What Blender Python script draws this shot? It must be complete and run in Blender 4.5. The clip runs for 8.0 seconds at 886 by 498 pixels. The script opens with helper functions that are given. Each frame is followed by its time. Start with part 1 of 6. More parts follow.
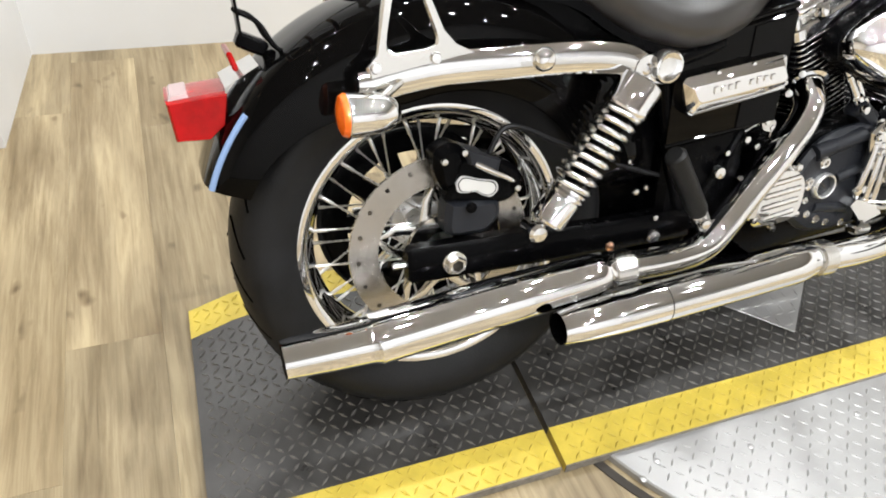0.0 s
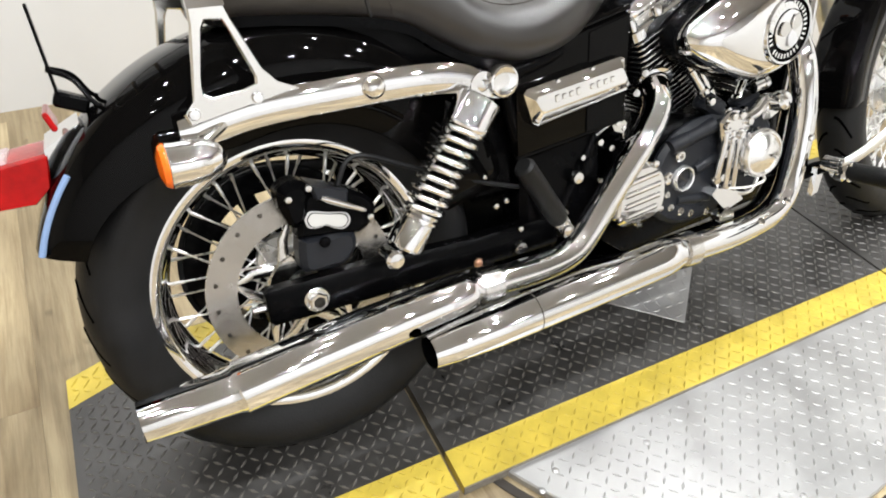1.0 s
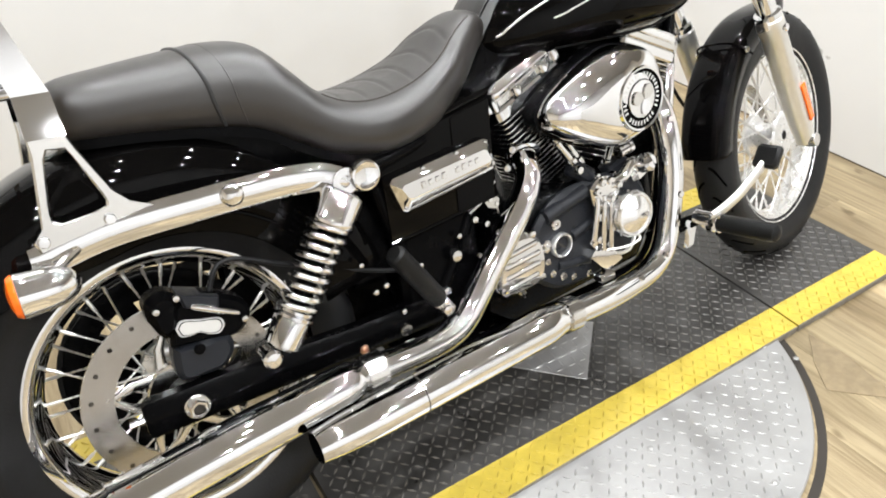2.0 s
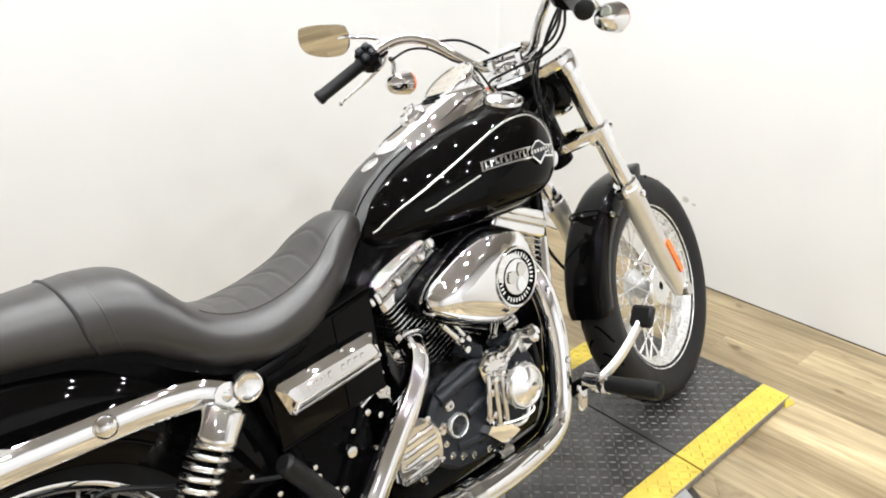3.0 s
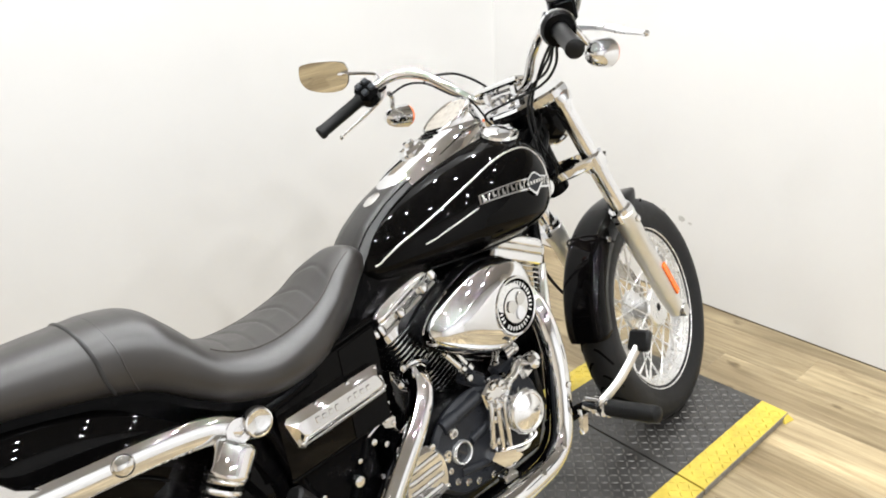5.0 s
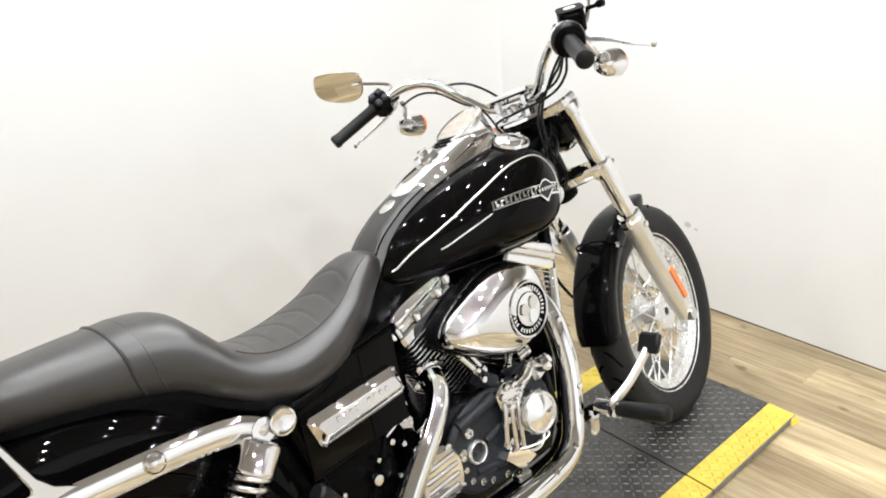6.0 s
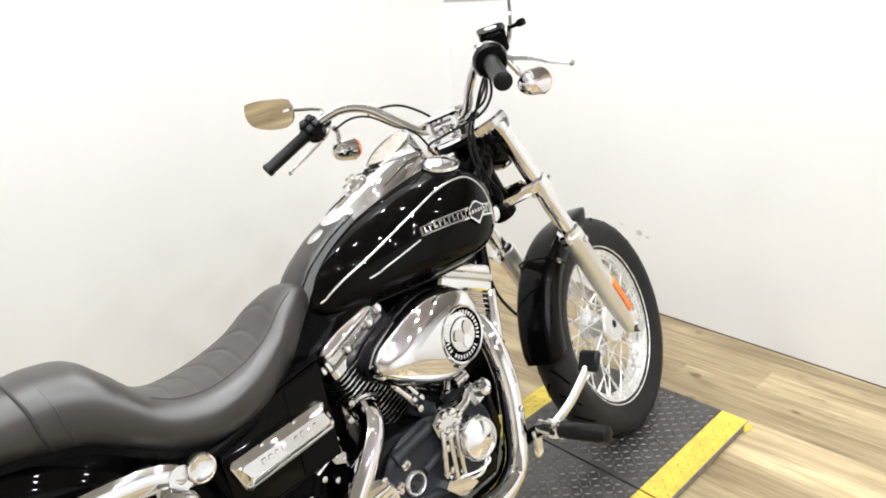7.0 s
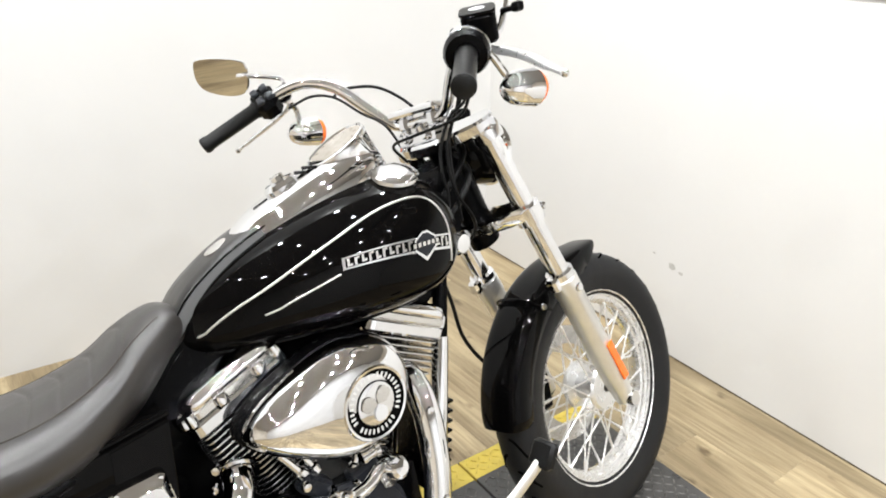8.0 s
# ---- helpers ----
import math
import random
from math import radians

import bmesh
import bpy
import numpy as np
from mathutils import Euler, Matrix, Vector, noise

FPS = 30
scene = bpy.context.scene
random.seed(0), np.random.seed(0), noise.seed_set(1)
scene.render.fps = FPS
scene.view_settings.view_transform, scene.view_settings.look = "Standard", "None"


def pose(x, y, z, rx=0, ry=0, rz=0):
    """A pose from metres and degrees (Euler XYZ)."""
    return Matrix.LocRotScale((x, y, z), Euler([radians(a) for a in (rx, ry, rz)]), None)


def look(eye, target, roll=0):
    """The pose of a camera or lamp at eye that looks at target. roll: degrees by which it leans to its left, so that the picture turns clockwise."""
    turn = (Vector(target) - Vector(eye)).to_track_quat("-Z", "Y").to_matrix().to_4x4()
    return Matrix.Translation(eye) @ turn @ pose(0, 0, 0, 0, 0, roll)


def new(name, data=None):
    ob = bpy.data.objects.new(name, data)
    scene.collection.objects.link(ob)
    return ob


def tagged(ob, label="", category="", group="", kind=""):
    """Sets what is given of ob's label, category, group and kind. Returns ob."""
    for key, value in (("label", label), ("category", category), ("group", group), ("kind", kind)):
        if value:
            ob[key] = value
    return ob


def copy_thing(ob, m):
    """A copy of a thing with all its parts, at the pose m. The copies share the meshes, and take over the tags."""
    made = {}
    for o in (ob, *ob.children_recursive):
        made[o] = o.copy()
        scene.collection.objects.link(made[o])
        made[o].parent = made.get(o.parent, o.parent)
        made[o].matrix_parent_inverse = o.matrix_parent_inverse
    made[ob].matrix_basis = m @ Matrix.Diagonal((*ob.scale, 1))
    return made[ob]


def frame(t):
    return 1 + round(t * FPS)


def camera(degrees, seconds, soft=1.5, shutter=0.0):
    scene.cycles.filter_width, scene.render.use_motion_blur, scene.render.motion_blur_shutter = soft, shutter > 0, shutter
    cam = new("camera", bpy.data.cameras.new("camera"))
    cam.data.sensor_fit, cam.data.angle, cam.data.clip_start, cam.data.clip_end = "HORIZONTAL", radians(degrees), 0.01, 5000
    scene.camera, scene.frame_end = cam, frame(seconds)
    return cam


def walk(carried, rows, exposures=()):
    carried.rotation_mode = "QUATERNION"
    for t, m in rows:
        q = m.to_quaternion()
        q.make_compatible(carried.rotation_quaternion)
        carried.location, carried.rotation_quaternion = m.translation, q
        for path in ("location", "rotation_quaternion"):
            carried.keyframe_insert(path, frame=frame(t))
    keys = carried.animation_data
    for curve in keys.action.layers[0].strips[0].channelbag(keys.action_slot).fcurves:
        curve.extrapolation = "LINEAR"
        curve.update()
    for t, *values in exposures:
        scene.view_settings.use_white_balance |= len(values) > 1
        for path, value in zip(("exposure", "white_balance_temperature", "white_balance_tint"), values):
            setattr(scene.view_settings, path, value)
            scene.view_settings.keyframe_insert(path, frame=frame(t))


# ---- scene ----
cam = camera(62.41, 8.0, 1.9)
PATH = [
    (0, (-0.3709, -0.8482, 1.1256), (0.2182, 0.4620, -0.1179), 6.35),
    (0.5, (-0.3552, -0.8654, 1.1139), (0.2737, 0.4354, -0.1199), 5.65),
    (1, (-0.2351, -0.8887, 1.1354), (0.4855, 0.4026, -0.0576), 2.72),
    (1.2, (-0.1824, -0.8945, 1.1594), (0.5852, 0.3800, -0.0223), 2.07),
    (2.3, (-0.0954, -0.9448, 1.2231), (0.8490, 0.3579, 0.2126), -0.67),
    (2.5, (-0.0695, -0.9472, 1.2444), (0.9627, 0.3459, 0.3105), -1.15),
    (3, (-0.0519, -0.9668, 1.2923), (1.0777, 0.3532, 0.5229), -1.95),
    (3.5, (-0.0496, -0.9749, 1.3093), (1.0973, 0.3330, 0.5453), -2.36),
    (4, (-0.0544, -0.9847, 1.3299), (1.0868, 0.3510, 0.6062), -2.85),
    (4.5, (-0.0593, -0.9838, 1.3406), (1.0803, 0.3466, 0.6049), -3.40),
    (5.8, (-0.0993, -1.0047, 1.3451), (1.0365, 0.3319, 0.6145), -2.84),
    (6, (-0.1126, -1.0068, 1.3547), (1.0244, 0.3374, 0.6403), -3.58),
    (6.5, (-0.1447, -1.0262, 1.3785), (1.0903, 0.2263, 0.6601), -4.73),
    (7, (-0.0093, -1.0522, 1.3723), (1.1744, 0.2606, 0.6756), -5.57),
    (7.5, (0.2664, -1.0377, 1.3789), (1.3855, 0.3311, 0.6831), 1.70),
    (8, (0.4234, -0.9017, 1.3619), (1.4541, 0.4864, 0.5739), 1.10),
]
walk(cam, [(t, look(eye, target, roll)) for t, eye, target, roll in PATH], [(0, 0.21), (1.2, 0.20), (2.5, 0.20), (3.0, 0.13), (3.5, 0.07), (4.5, 0.07), (6.0, 0.13), (6.5, 0.15), (8.0, 0.14)])

# ---------------------------------------------------------------- light
world = bpy.data.worlds.new("world")
scene.world = world
world.use_nodes = True
world.node_tree.nodes["Background"].inputs[0].default_value = (0.9, 0.95, 1.0, 1)
world.node_tree.nodes["Background"].inputs[1].default_value = 0.2
CEIL = 2.95
LAMP_W = 17.5
LAMP_XY = [(x, y) for x in (-0.8, 0.2, 1.15, 2.05) for y in (-3.2, -2.05, -0.9, 0.25, 1.35)]


def ceiling_lamp(x, y):
    data = bpy.data.lights.new("downlight_beam", "AREA")
    data.shape, data.size, data.energy, data.color = "DISK", 0.060, LAMP_W, (0.965, 0.985, 1.0)
    lamp = new("downlight_beam", data)
    lamp.matrix_world = pose(x, y, CEIL - 0.022)
    return lamp


# ---------------------------------------------------------------- materials
def material(name, base, rough=0.5, metal=0.0, coat=0.0, vary=0.0, scale=20.0, bump=0.0, bump_scale=200.0,
             rough_vary=0.0, second=None, transmission=0.0, emit=None, spec=0.5, per_object=0.0, mix_scale=None, ior=1.5):
    m = bpy.data.materials.new(name)
    m.use_nodes = True
    nt = m.node_tree
    b = nt.nodes["Principled BSDF"]
    b.inputs["Base Color"].default_value = (*base, 1)
    b.inputs["Roughness"].default_value = rough
    b.inputs["Metallic"].default_value = metal
    b.inputs["Coat Weight"].default_value = coat
    b.inputs["Coat Roughness"].default_value = 0.03
    b.inputs["Specular IOR Level"].default_value = spec
    b.inputs["Transmission Weight"].default_value = transmission
    b.inputs["IOR"].default_value = ior
    if emit:
        b.inputs["Emission Color"].default_value = (*emit[0], 1)
        b.inputs["Emission Strength"].default_value = emit[1]
    co = nt.nodes.new("ShaderNodeTexCoord")
    if vary or rough_vary or second:
        n = nt.nodes.new("ShaderNodeTexNoise")
        n.inputs["Scale"].default_value = mix_scale or scale
        n.inputs["Detail"].default_value = 6
        n.inputs["Roughness"].default_value = 0.62
        nt.links.new(co.outputs["Object"], n.inputs["Vector"])
        if vary or second:
            r = nt.nodes.new("ShaderNodeValToRGB")
            dark = tuple(max(0, c * (1 - vary)) for c in base)
            light = second or tuple(min(1, c * (1 + vary)) for c in base)
            r.color_ramp.elements[0].position, r.color_ramp.elements[1].position = 0.3, 0.7
            r.color_ramp.elements[0].color, r.color_ramp.elements[1].color = (*dark, 1), (*light, 1)
            nt.links.new(n.outputs["Fac"], r.inputs["Fac"])
            out = r.outputs["Color"]
            if per_object:
                inf = nt.nodes.new("ShaderNodeObjectInfo")
                mr = nt.nodes.new("ShaderNodeMapRange")
                mr.inputs["To Min"].default_value, mr.inputs["To Max"].default_value = 1 - per_object, 1 + per_object
                nt.links.new(inf.outputs["Random"], mr.inputs["Value"])
                mul = nt.nodes.new("ShaderNodeVectorMath")
                mul.operation = "SCALE"
                nt.links.new(out, mul.inputs[0])
                nt.links.new(mr.outputs["Result"], mul.inputs["Scale"])
                out = mul.outputs["Vector"]
            nt.links.new(out, b.inputs["Base Color"])
        if rough_vary:
            mr = nt.nodes.new("ShaderNodeMapRange")
            mr.inputs["From Min"].default_value, mr.inputs["From Max"].default_value = 0.3, 0.7
            mr.inputs["To Min"].default_value, mr.inputs["To Max"].default_value = max(0.0, rough - rough_vary), min(1.0, rough + rough_vary)
            nt.links.new(n.outputs["Fac"], mr.inputs["Value"])
            nt.links.new(mr.outputs["Result"], b.inputs["Roughness"])
    if bump:
        n2 = nt.nodes.new("ShaderNodeTexNoise")
        n2.inputs["Scale"].default_value = bump_scale
        n2.inputs["Detail"].default_value = 4
        nt.links.new(co.outputs["Object"], n2.inputs["Vector"])
        bp = nt.nodes.new("ShaderNodeBump")
        bp.inputs["Strength"].default_value = bump
        bp.inputs["Distance"].default_value = 0.002
        nt.links.new(n2.outputs["Fac"], bp.inputs["Height"])
        nt.links.new(bp.outputs["Normal"], b.inputs["Normal"])
    return m


def wood_material():
    m = bpy.data.materials.new("oak plank")
    m.use_nodes = True
    nt = m.node_tree
    b = nt.nodes["Principled BSDF"]
    co = nt.nodes.new("ShaderNodeTexCoord")
    inf = nt.nodes.new("ShaderNodeObjectInfo")
    off = nt.nodes.new("ShaderNodeVectorMath")
    off.operation = "MULTIPLY_ADD"
    off.inputs[1].default_value = (31.0, 17.0, 9.0)
    nt.links.new(inf.outputs["Random"], off.inputs[0])
    nt.links.new(co.outputs["Object"], off.inputs[2])

    def noise_at(scale_vec, detail, rough=0.6, distort=0.0):
        mp = nt.nodes.new("ShaderNodeMapping")
        mp.inputs["Scale"].default_value = scale_vec
        nt.links.new(off.outputs["Vector"], mp.inputs["Vector"])
        n = nt.nodes.new("ShaderNodeTexNoise")
        n.inputs["Scale"].default_value = 1.0
        n.inputs["Detail"].default_value = detail
        n.inputs["Roughness"].default_value = rough
        n.inputs["Distortion"].default_value = distort
        nt.links.new(mp.outputs["Vector"], n.inputs["Vector"])
        return n
    big = noise_at((9, 1.6, 1), 3, 0.5, 0.8)
    grain = noise_at((70, 3.5, 1), 6, 0.7, 0.4)
    knots = noise_at((16, 9, 1), 2, 0.5)
    r1 = nt.nodes.new("ShaderNodeValToRGB")
    r1.color_ramp.elements[0].position, r1.color_ramp.elements[0].color = 0.30, (0.200, 0.147, 0.078, 1)
    r1.color_ramp.elements[1].position, r1.color_ramp.elements[1].color = 0.70, (0.435, 0.350, 0.210, 1)
    e = r1.color_ramp.elements.new(0.5)
    e.color = (0.305, 0.240, 0.141, 1)
    nt.links.new(big.outputs["Fac"], r1.inputs["Fac"])
    r2 = nt.nodes.new("ShaderNodeValToRGB")
    r2.color_ramp.elements[0].position, r2.color_ramp.elements[0].color = 0.34, (0.62, 0.58, 0.52, 1)
    r2.color_ramp.elements[1].position, r2.color_ramp.elements[1].color = 0.6, (1, 1, 1, 1)
    nt.links.new(grain.outputs["Fac"], r2.inputs["Fac"])
    r3 = nt.nodes.new("ShaderNodeValToRGB")
    r3.color_ramp.elements[0].position, r3.color_ramp.elements[0].color = 0.23, (0.42, 0.36, 0.3, 1)
    r3.color_ramp.elements[1].position, r3.color_ramp.elements[1].color = 0.33, (1, 1, 1, 1)
    nt.links.new(knots.outputs["Fac"], r3.inputs["Fac"])
    m1 = nt.nodes.new("ShaderNodeVectorMath"); m1.operation = "MULTIPLY"
    m2 = nt.nodes.new("ShaderNodeVectorMath"); m2.operation = "MULTIPLY"
    m3 = nt.nodes.new("ShaderNodeVectorMath"); m3.operation = "SCALE"
    nt.links.new(r1.outputs["Color"], m1.inputs[0]); nt.links.new(r2.outputs["Color"], m1.inputs[1])
    nt.links.new(m1.outputs["Vector"], m2.inputs[0]); nt.links.new(r3.outputs["Color"], m2.inputs[1])
    mr = nt.nodes.new("ShaderNodeMapRange")
    mr.inputs["To Min"].default_value, mr.inputs["To Max"].default_value = 0.78, 1.22
    nt.links.new(inf.outputs["Random"], mr.inputs["Value"])
    nt.links.new(m2.outputs["Vector"], m3.inputs[0]); nt.links.new(mr.outputs["Result"], m3.inputs["Scale"])
    nt.links.new(m3.outputs["Vector"], b.inputs["Base Color"])
    b.inputs["Roughness"].default_value = 0.42
    bp = nt.nodes.new("ShaderNodeBump")
    bp.inputs["Strength"].default_value, bp.inputs["Distance"].default_value = 0.25, 0.001
    nt.links.new(grain.outputs["Fac"], bp.inputs["Height"]); nt.links.new(bp.outputs["Normal"], b.inputs["Normal"])
    return m


CHROME = material("chrome plate", (0.85, 0.855, 0.87), 0.030, 1.0, rough_vary=0.018, mix_scale=14, bump=0.03, bump_scale=30)
CHROME_SOFT = material("polished steel", (0.70, 0.69, 0.67), 0.16, 1.0, rough_vary=0.06, mix_scale=60)
ALU = material("satin silver", (0.74, 0.73, 0.70), 0.34, 0.85, rough_vary=0.06, mix_scale=40, vary=0.05)
STEEL = material("brushed disc steel", (0.52, 0.51, 0.49), 0.20, 1.0, rough_vary=0.1, mix_scale=50)
DISC_FACE = material("turned disc steel", (0.43, 0.41, 0.385), 0.22, 1.0, rough_vary=0.06, mix_scale=50)
tangent = DISC_FACE.node_tree.nodes.new("ShaderNodeTangent")
tangent.direction_type, tangent.axis = "RADIAL", "Y"
DISC_FACE.node_tree.nodes["Principled BSDF"].inputs["Anisotropic"].default_value = 0.85
DISC_FACE.node_tree.links.new(tangent.outputs["Tangent"], DISC_FACE.node_tree.nodes["Principled BSDF"].inputs["Tangent"])
RIM_ALU = material("bright wheel alloy", (0.86, 0.86, 0.86), 0.27, 1.0, rough_vary=0.08, mix_scale=40)
SPOKE = material("bright spoke steel", (0.84, 0.84, 0.84), 0.30, 0.9, rough_vary=0.06, mix_scale=60)
SPRING = material("bright coil chrome", (0.88, 0.88, 0.88), 0.17, 1.0, rough_vary=0.05, mix_scale=60)
PAINT = material("black lacquer", (0.0016, 0.0015, 0.0015), 0.018, 0.0, spec=0.10, rough_vary=0.008, mix_scale=8)
SATIN = material("black powder coat", (0.0014, 0.0014, 0.0016), 0.22, 0.0, spec=0.05, bump=0.10, bump_scale=500, rough_vary=0.1, mix_scale=30)
CASE = material("wrinkle black casting", (0.0120, 0.0132, 0.0165), 0.34, 0.0, spec=0.22, bump=0.35, bump_scale=450, rough_vary=0.1, mix_scale=25)
LEATHER = material("black leather", (0.0125, 0.0104, 0.0090), 0.40, 0.0, spec=0.72, bump=0.08, bump_scale=420, rough_vary=0.08, mix_scale=9, vary=0.25)
STRAP = material("dark strap leather", (0.0060, 0.0052, 0.0046), 0.34, 0.0, spec=0.55, bump=0.08, bump_scale=420, rough_vary=0.08, mix_scale=9, vary=0.25)
RUBBER = material("black tyre rubber", (0.0085, 0.0085, 0.0090), 0.50, 0.0, spec=0.20, bump=0.25, bump_scale=260, vary=0.3, mix_scale=18, rough_vary=0.1)
GROOVE_SHADE = material("tread groove", (0.0008, 0.0008, 0.0008), 0.9, spec=0.0)
CABLE = material("black cable sheath", (0.003, 0.003, 0.003), 0.35, 0.0, spec=0.12)
GRIP = material("grip rubber", (0.0045, 0.0045, 0.0045), 0.40, 0.0, spec=0.2, bump=0.4, bump_scale=350)
RED = material("red lamp lens", (0.30, 0.003, 0.003), 0.10, 0.0, spec=0.22, vary=0.35, mix_scale=24)
CLEAR = material("milky clear lens", (0.42, 0.28, 0.28), 0.15, 0.0, coat=0.5)
AMBER = material("amber lens", (0.85, 0.145, 0.008), 0.16, 0.0, coat=0.5, vary=0.2, mix_scale=60)
MIRROR = material("mirror glass", (0.88, 0.87, 0.85), 0.012, 1.0)
COPPER = material("dull copper", (0.62, 0.36, 0.24), 0.32, 1.0, vary=0.2, mix_scale=80)
BADGE = material("grey badge enamel", (0.55, 0.55, 0.56), 0.35, 0.3)
WHITE_PRINT = material("pale print", (0.50, 0.495, 0.48), 0.4)
MAT_DARK = material("grey rubber mat", (0.038, 0.036, 0.034), 0.36, 0.0, spec=0.65, vary=0.45, mix_scale=9, bump=0.2, bump_scale=180, rough_vary=0.12)
MAT_LUG = material("worn grey lug", (0.090, 0.084, 0.076), 0.34, 0.0, spec=0.65, vary=0.35, mix_scale=11)
MAT_YELLOW = material("yellow edge rubber", (0.52, 0.395, 0.055), 0.45, 0.0, vary=0.16, mix_scale=16, bump=0.15, bump_scale=180)
MAT_SIDE = material("mat cut edge", (0.16, 0.145, 0.12), 0.8, 0.0, vary=0.35, mix_scale=60)
PLATE = material("aluminium tread plate", (0.37, 0.367, 0.362), 0.36, 0.55, vary=0.10, mix_scale=5, rough_vary=0.1, bump=0.1, bump_scale=90)
WALL = material("white wall paint", (0.63, 0.625, 0.615), 0.55, 0.0, vary=0.025, mix_scale=1.3, bump=0.08, bump_scale=160)
SCUFF = material("grey scuff", (0.44, 0.43, 0.41), 0.8, vary=0.2, mix_scale=90)
GROOVE = material("grey board joint", (0.47, 0.465, 0.455), 0.8)
CEILING = material("ceiling paint", (0.36, 0.353, 0.345), 0.8, 0.0, vary=0.03, mix_scale=2)
SIDE_WALL = material("pale showroom wall", (0.64, 0.64, 0.645), 0.7, 0.0, vary=0.1, mix_scale=1.2)
TAN_WALL = material("tan wall paint", (0.62, 0.57, 0.49), 0.7, 0.0, vary=0.12, mix_scale=1.5)
GAP = material("dark floor gap", (0.03, 0.025, 0.02), 0.9)
GAP_PALE = material("brown shaded gap", (0.085, 0.065, 0.045), 0.9)
PLANK_GAP = material("shaded plank joint", (0.11, 0.085, 0.055), 0.9)
LAMP_FACE = material("lamp diffuser", (0.9, 0.9, 0.88), 0.4, emit=((1.0, 0.97, 0.92), 4.0))
TAPE = material("clear tape film", (0.22, 0.168, 0.098), 0.22, 0.0, vary=0.2, mix_scale=30)
WOOD = wood_material()


# ---------------------------------------------------------------- mesh tools
class Geo:
    def __init__(self):
        self.v, self.f = [], []

    def add(self, verts, faces):
        n = len(self.v)
        self.v += [tuple(p) for p in verts]
        self.f += [tuple(i + n for i in q) for q in faces]
        return self

    def rings(self, rings, closed=True, cap=True, loop=False):
        """Skin a row of rings that have equal numbers of points."""
        n, k = len(rings[0]), len(rings)
        verts = [p for r in rings for p in r]
        faces = []
        for i in range(k if loop else k - 1):
            a, b = i * n, ((i + 1) % k) * n
            for j in range(n if closed else n - 1):
                j2 = (j + 1) % n
                faces.append((a + j, a + j2, b + j2, b + j))
        if cap and not loop and closed:
            faces.append(tuple(reversed(range(n))))
            faces.append(tuple(range((k - 1) * n, k * n)))
        return self.add(verts, faces)

    def tube(self, pts, r, seg=14, cap=True, squash=1.0):
        pts = [Vector(p) for p in pts]
        n = len(pts)
        rad = r if isinstance(r, (list, tuple)) else [r] * n
        tang = []
        for i in range(n):
            t = pts[min(i + 1, n - 1)] - pts[max(i - 1, 0)]
            tang.append(t.normalized())
        up = Vector((0, 1, 0)) if abs(tang[0].y) < 0.9 else Vector((0, 0, 1))
        side = tang[0].cross(up).normalized()
        rings = []
        for i in range(n):
            side = (side - tang[i] * side.dot(tang[i])).normalized()
            oth = tang[i].cross(side)
            rings.append([pts[i] + rad[i] * (math.cos(a) * side + squash * math.sin(a) * oth)
                          for a in (2 * math.pi * j / seg for j in range(seg))])
        return self.rings(rings, True, cap)

    def lathe(self, prof, centre, axis, seg=48, cap=False, loop=False):
        """prof: pairs of radius and distance along the axis."""
        axis = Vector(axis).normalized()
        q = axis.to_track_quat("Z", "X")
        u, w = q @ Vector((1, 0, 0)), q @ Vector((0, 1, 0))
        c = Vector(centre)
        rings = [[c + axis * h + r * (math.cos(a) * u + math.sin(a) * w) for a in (2 * math.pi * j / seg for j in range(seg))]
                 for r, h in prof]
        return self.rings(rings, True, cap, loop)

    def hull(self, pts):
        bm = bmesh.new()
        for p in pts:
            bm.verts.new(p)
        res = bmesh.ops.convex_hull(bm, input=bm.verts)
        dead = [g for g in res["geom_interior"] if isinstance(g, bmesh.types.BMVert)]
        if dead:
            bmesh.ops.delete(bm, geom=dead, context="VERTS")
        bmesh.ops.dissolve_limit(bm, angle_limit=0.01, verts=bm.verts, edges=bm.edges)
        bm.verts.index_update()
        self.add([v.co.copy() for v in bm.verts], [[v.index for v in f.verts] for f in bm.faces])
        bm.free()
        return self

    def box(self, centre, size, m=None, ch=0.003):
        m = m or Matrix.Identity(4)
        hx, hy, hz = (s / 2 for s in size)
        ch = min(ch, hx * 0.6, hy * 0.6, hz * 0.6)
        pts = []
        for sx in (-1, 1):
            for sy in (-1, 1):
                for sz in (-1, 1):
                    for k in range(3):
                        d = [hx, hy, hz]
                        for j in range(3):
                            if j != k:
                                d[j] -= ch
                        pts.append(Vector(centre) + m.to_3x3() @ Vector((sx * d[0], sy * d[1], sz * d[2])))
        return self.hull(pts)

    def prism(self, outline, thick, m, ch=0.002):
        """A closed outline in x, y with a small chamfer, extruded along z from 0 to thick, at the pose m."""
        n = len(outline)
        cx, cy = sum(p[0] for p in outline) / n, sum(p[1] for p in outline) / n

        def ring(inset, z):
            res = []
            for x, y in outline:
                d = math.hypot(x - cx, y - cy) or 1
                k = 1 - inset / d
                res.append(m @ Vector((cx + (x - cx) * k, cy + (y - cy) * k, z)))
            return res
        return self.rings([ring(ch, 0), ring(0, ch), ring(0, thick - ch), ring(ch, thick)])

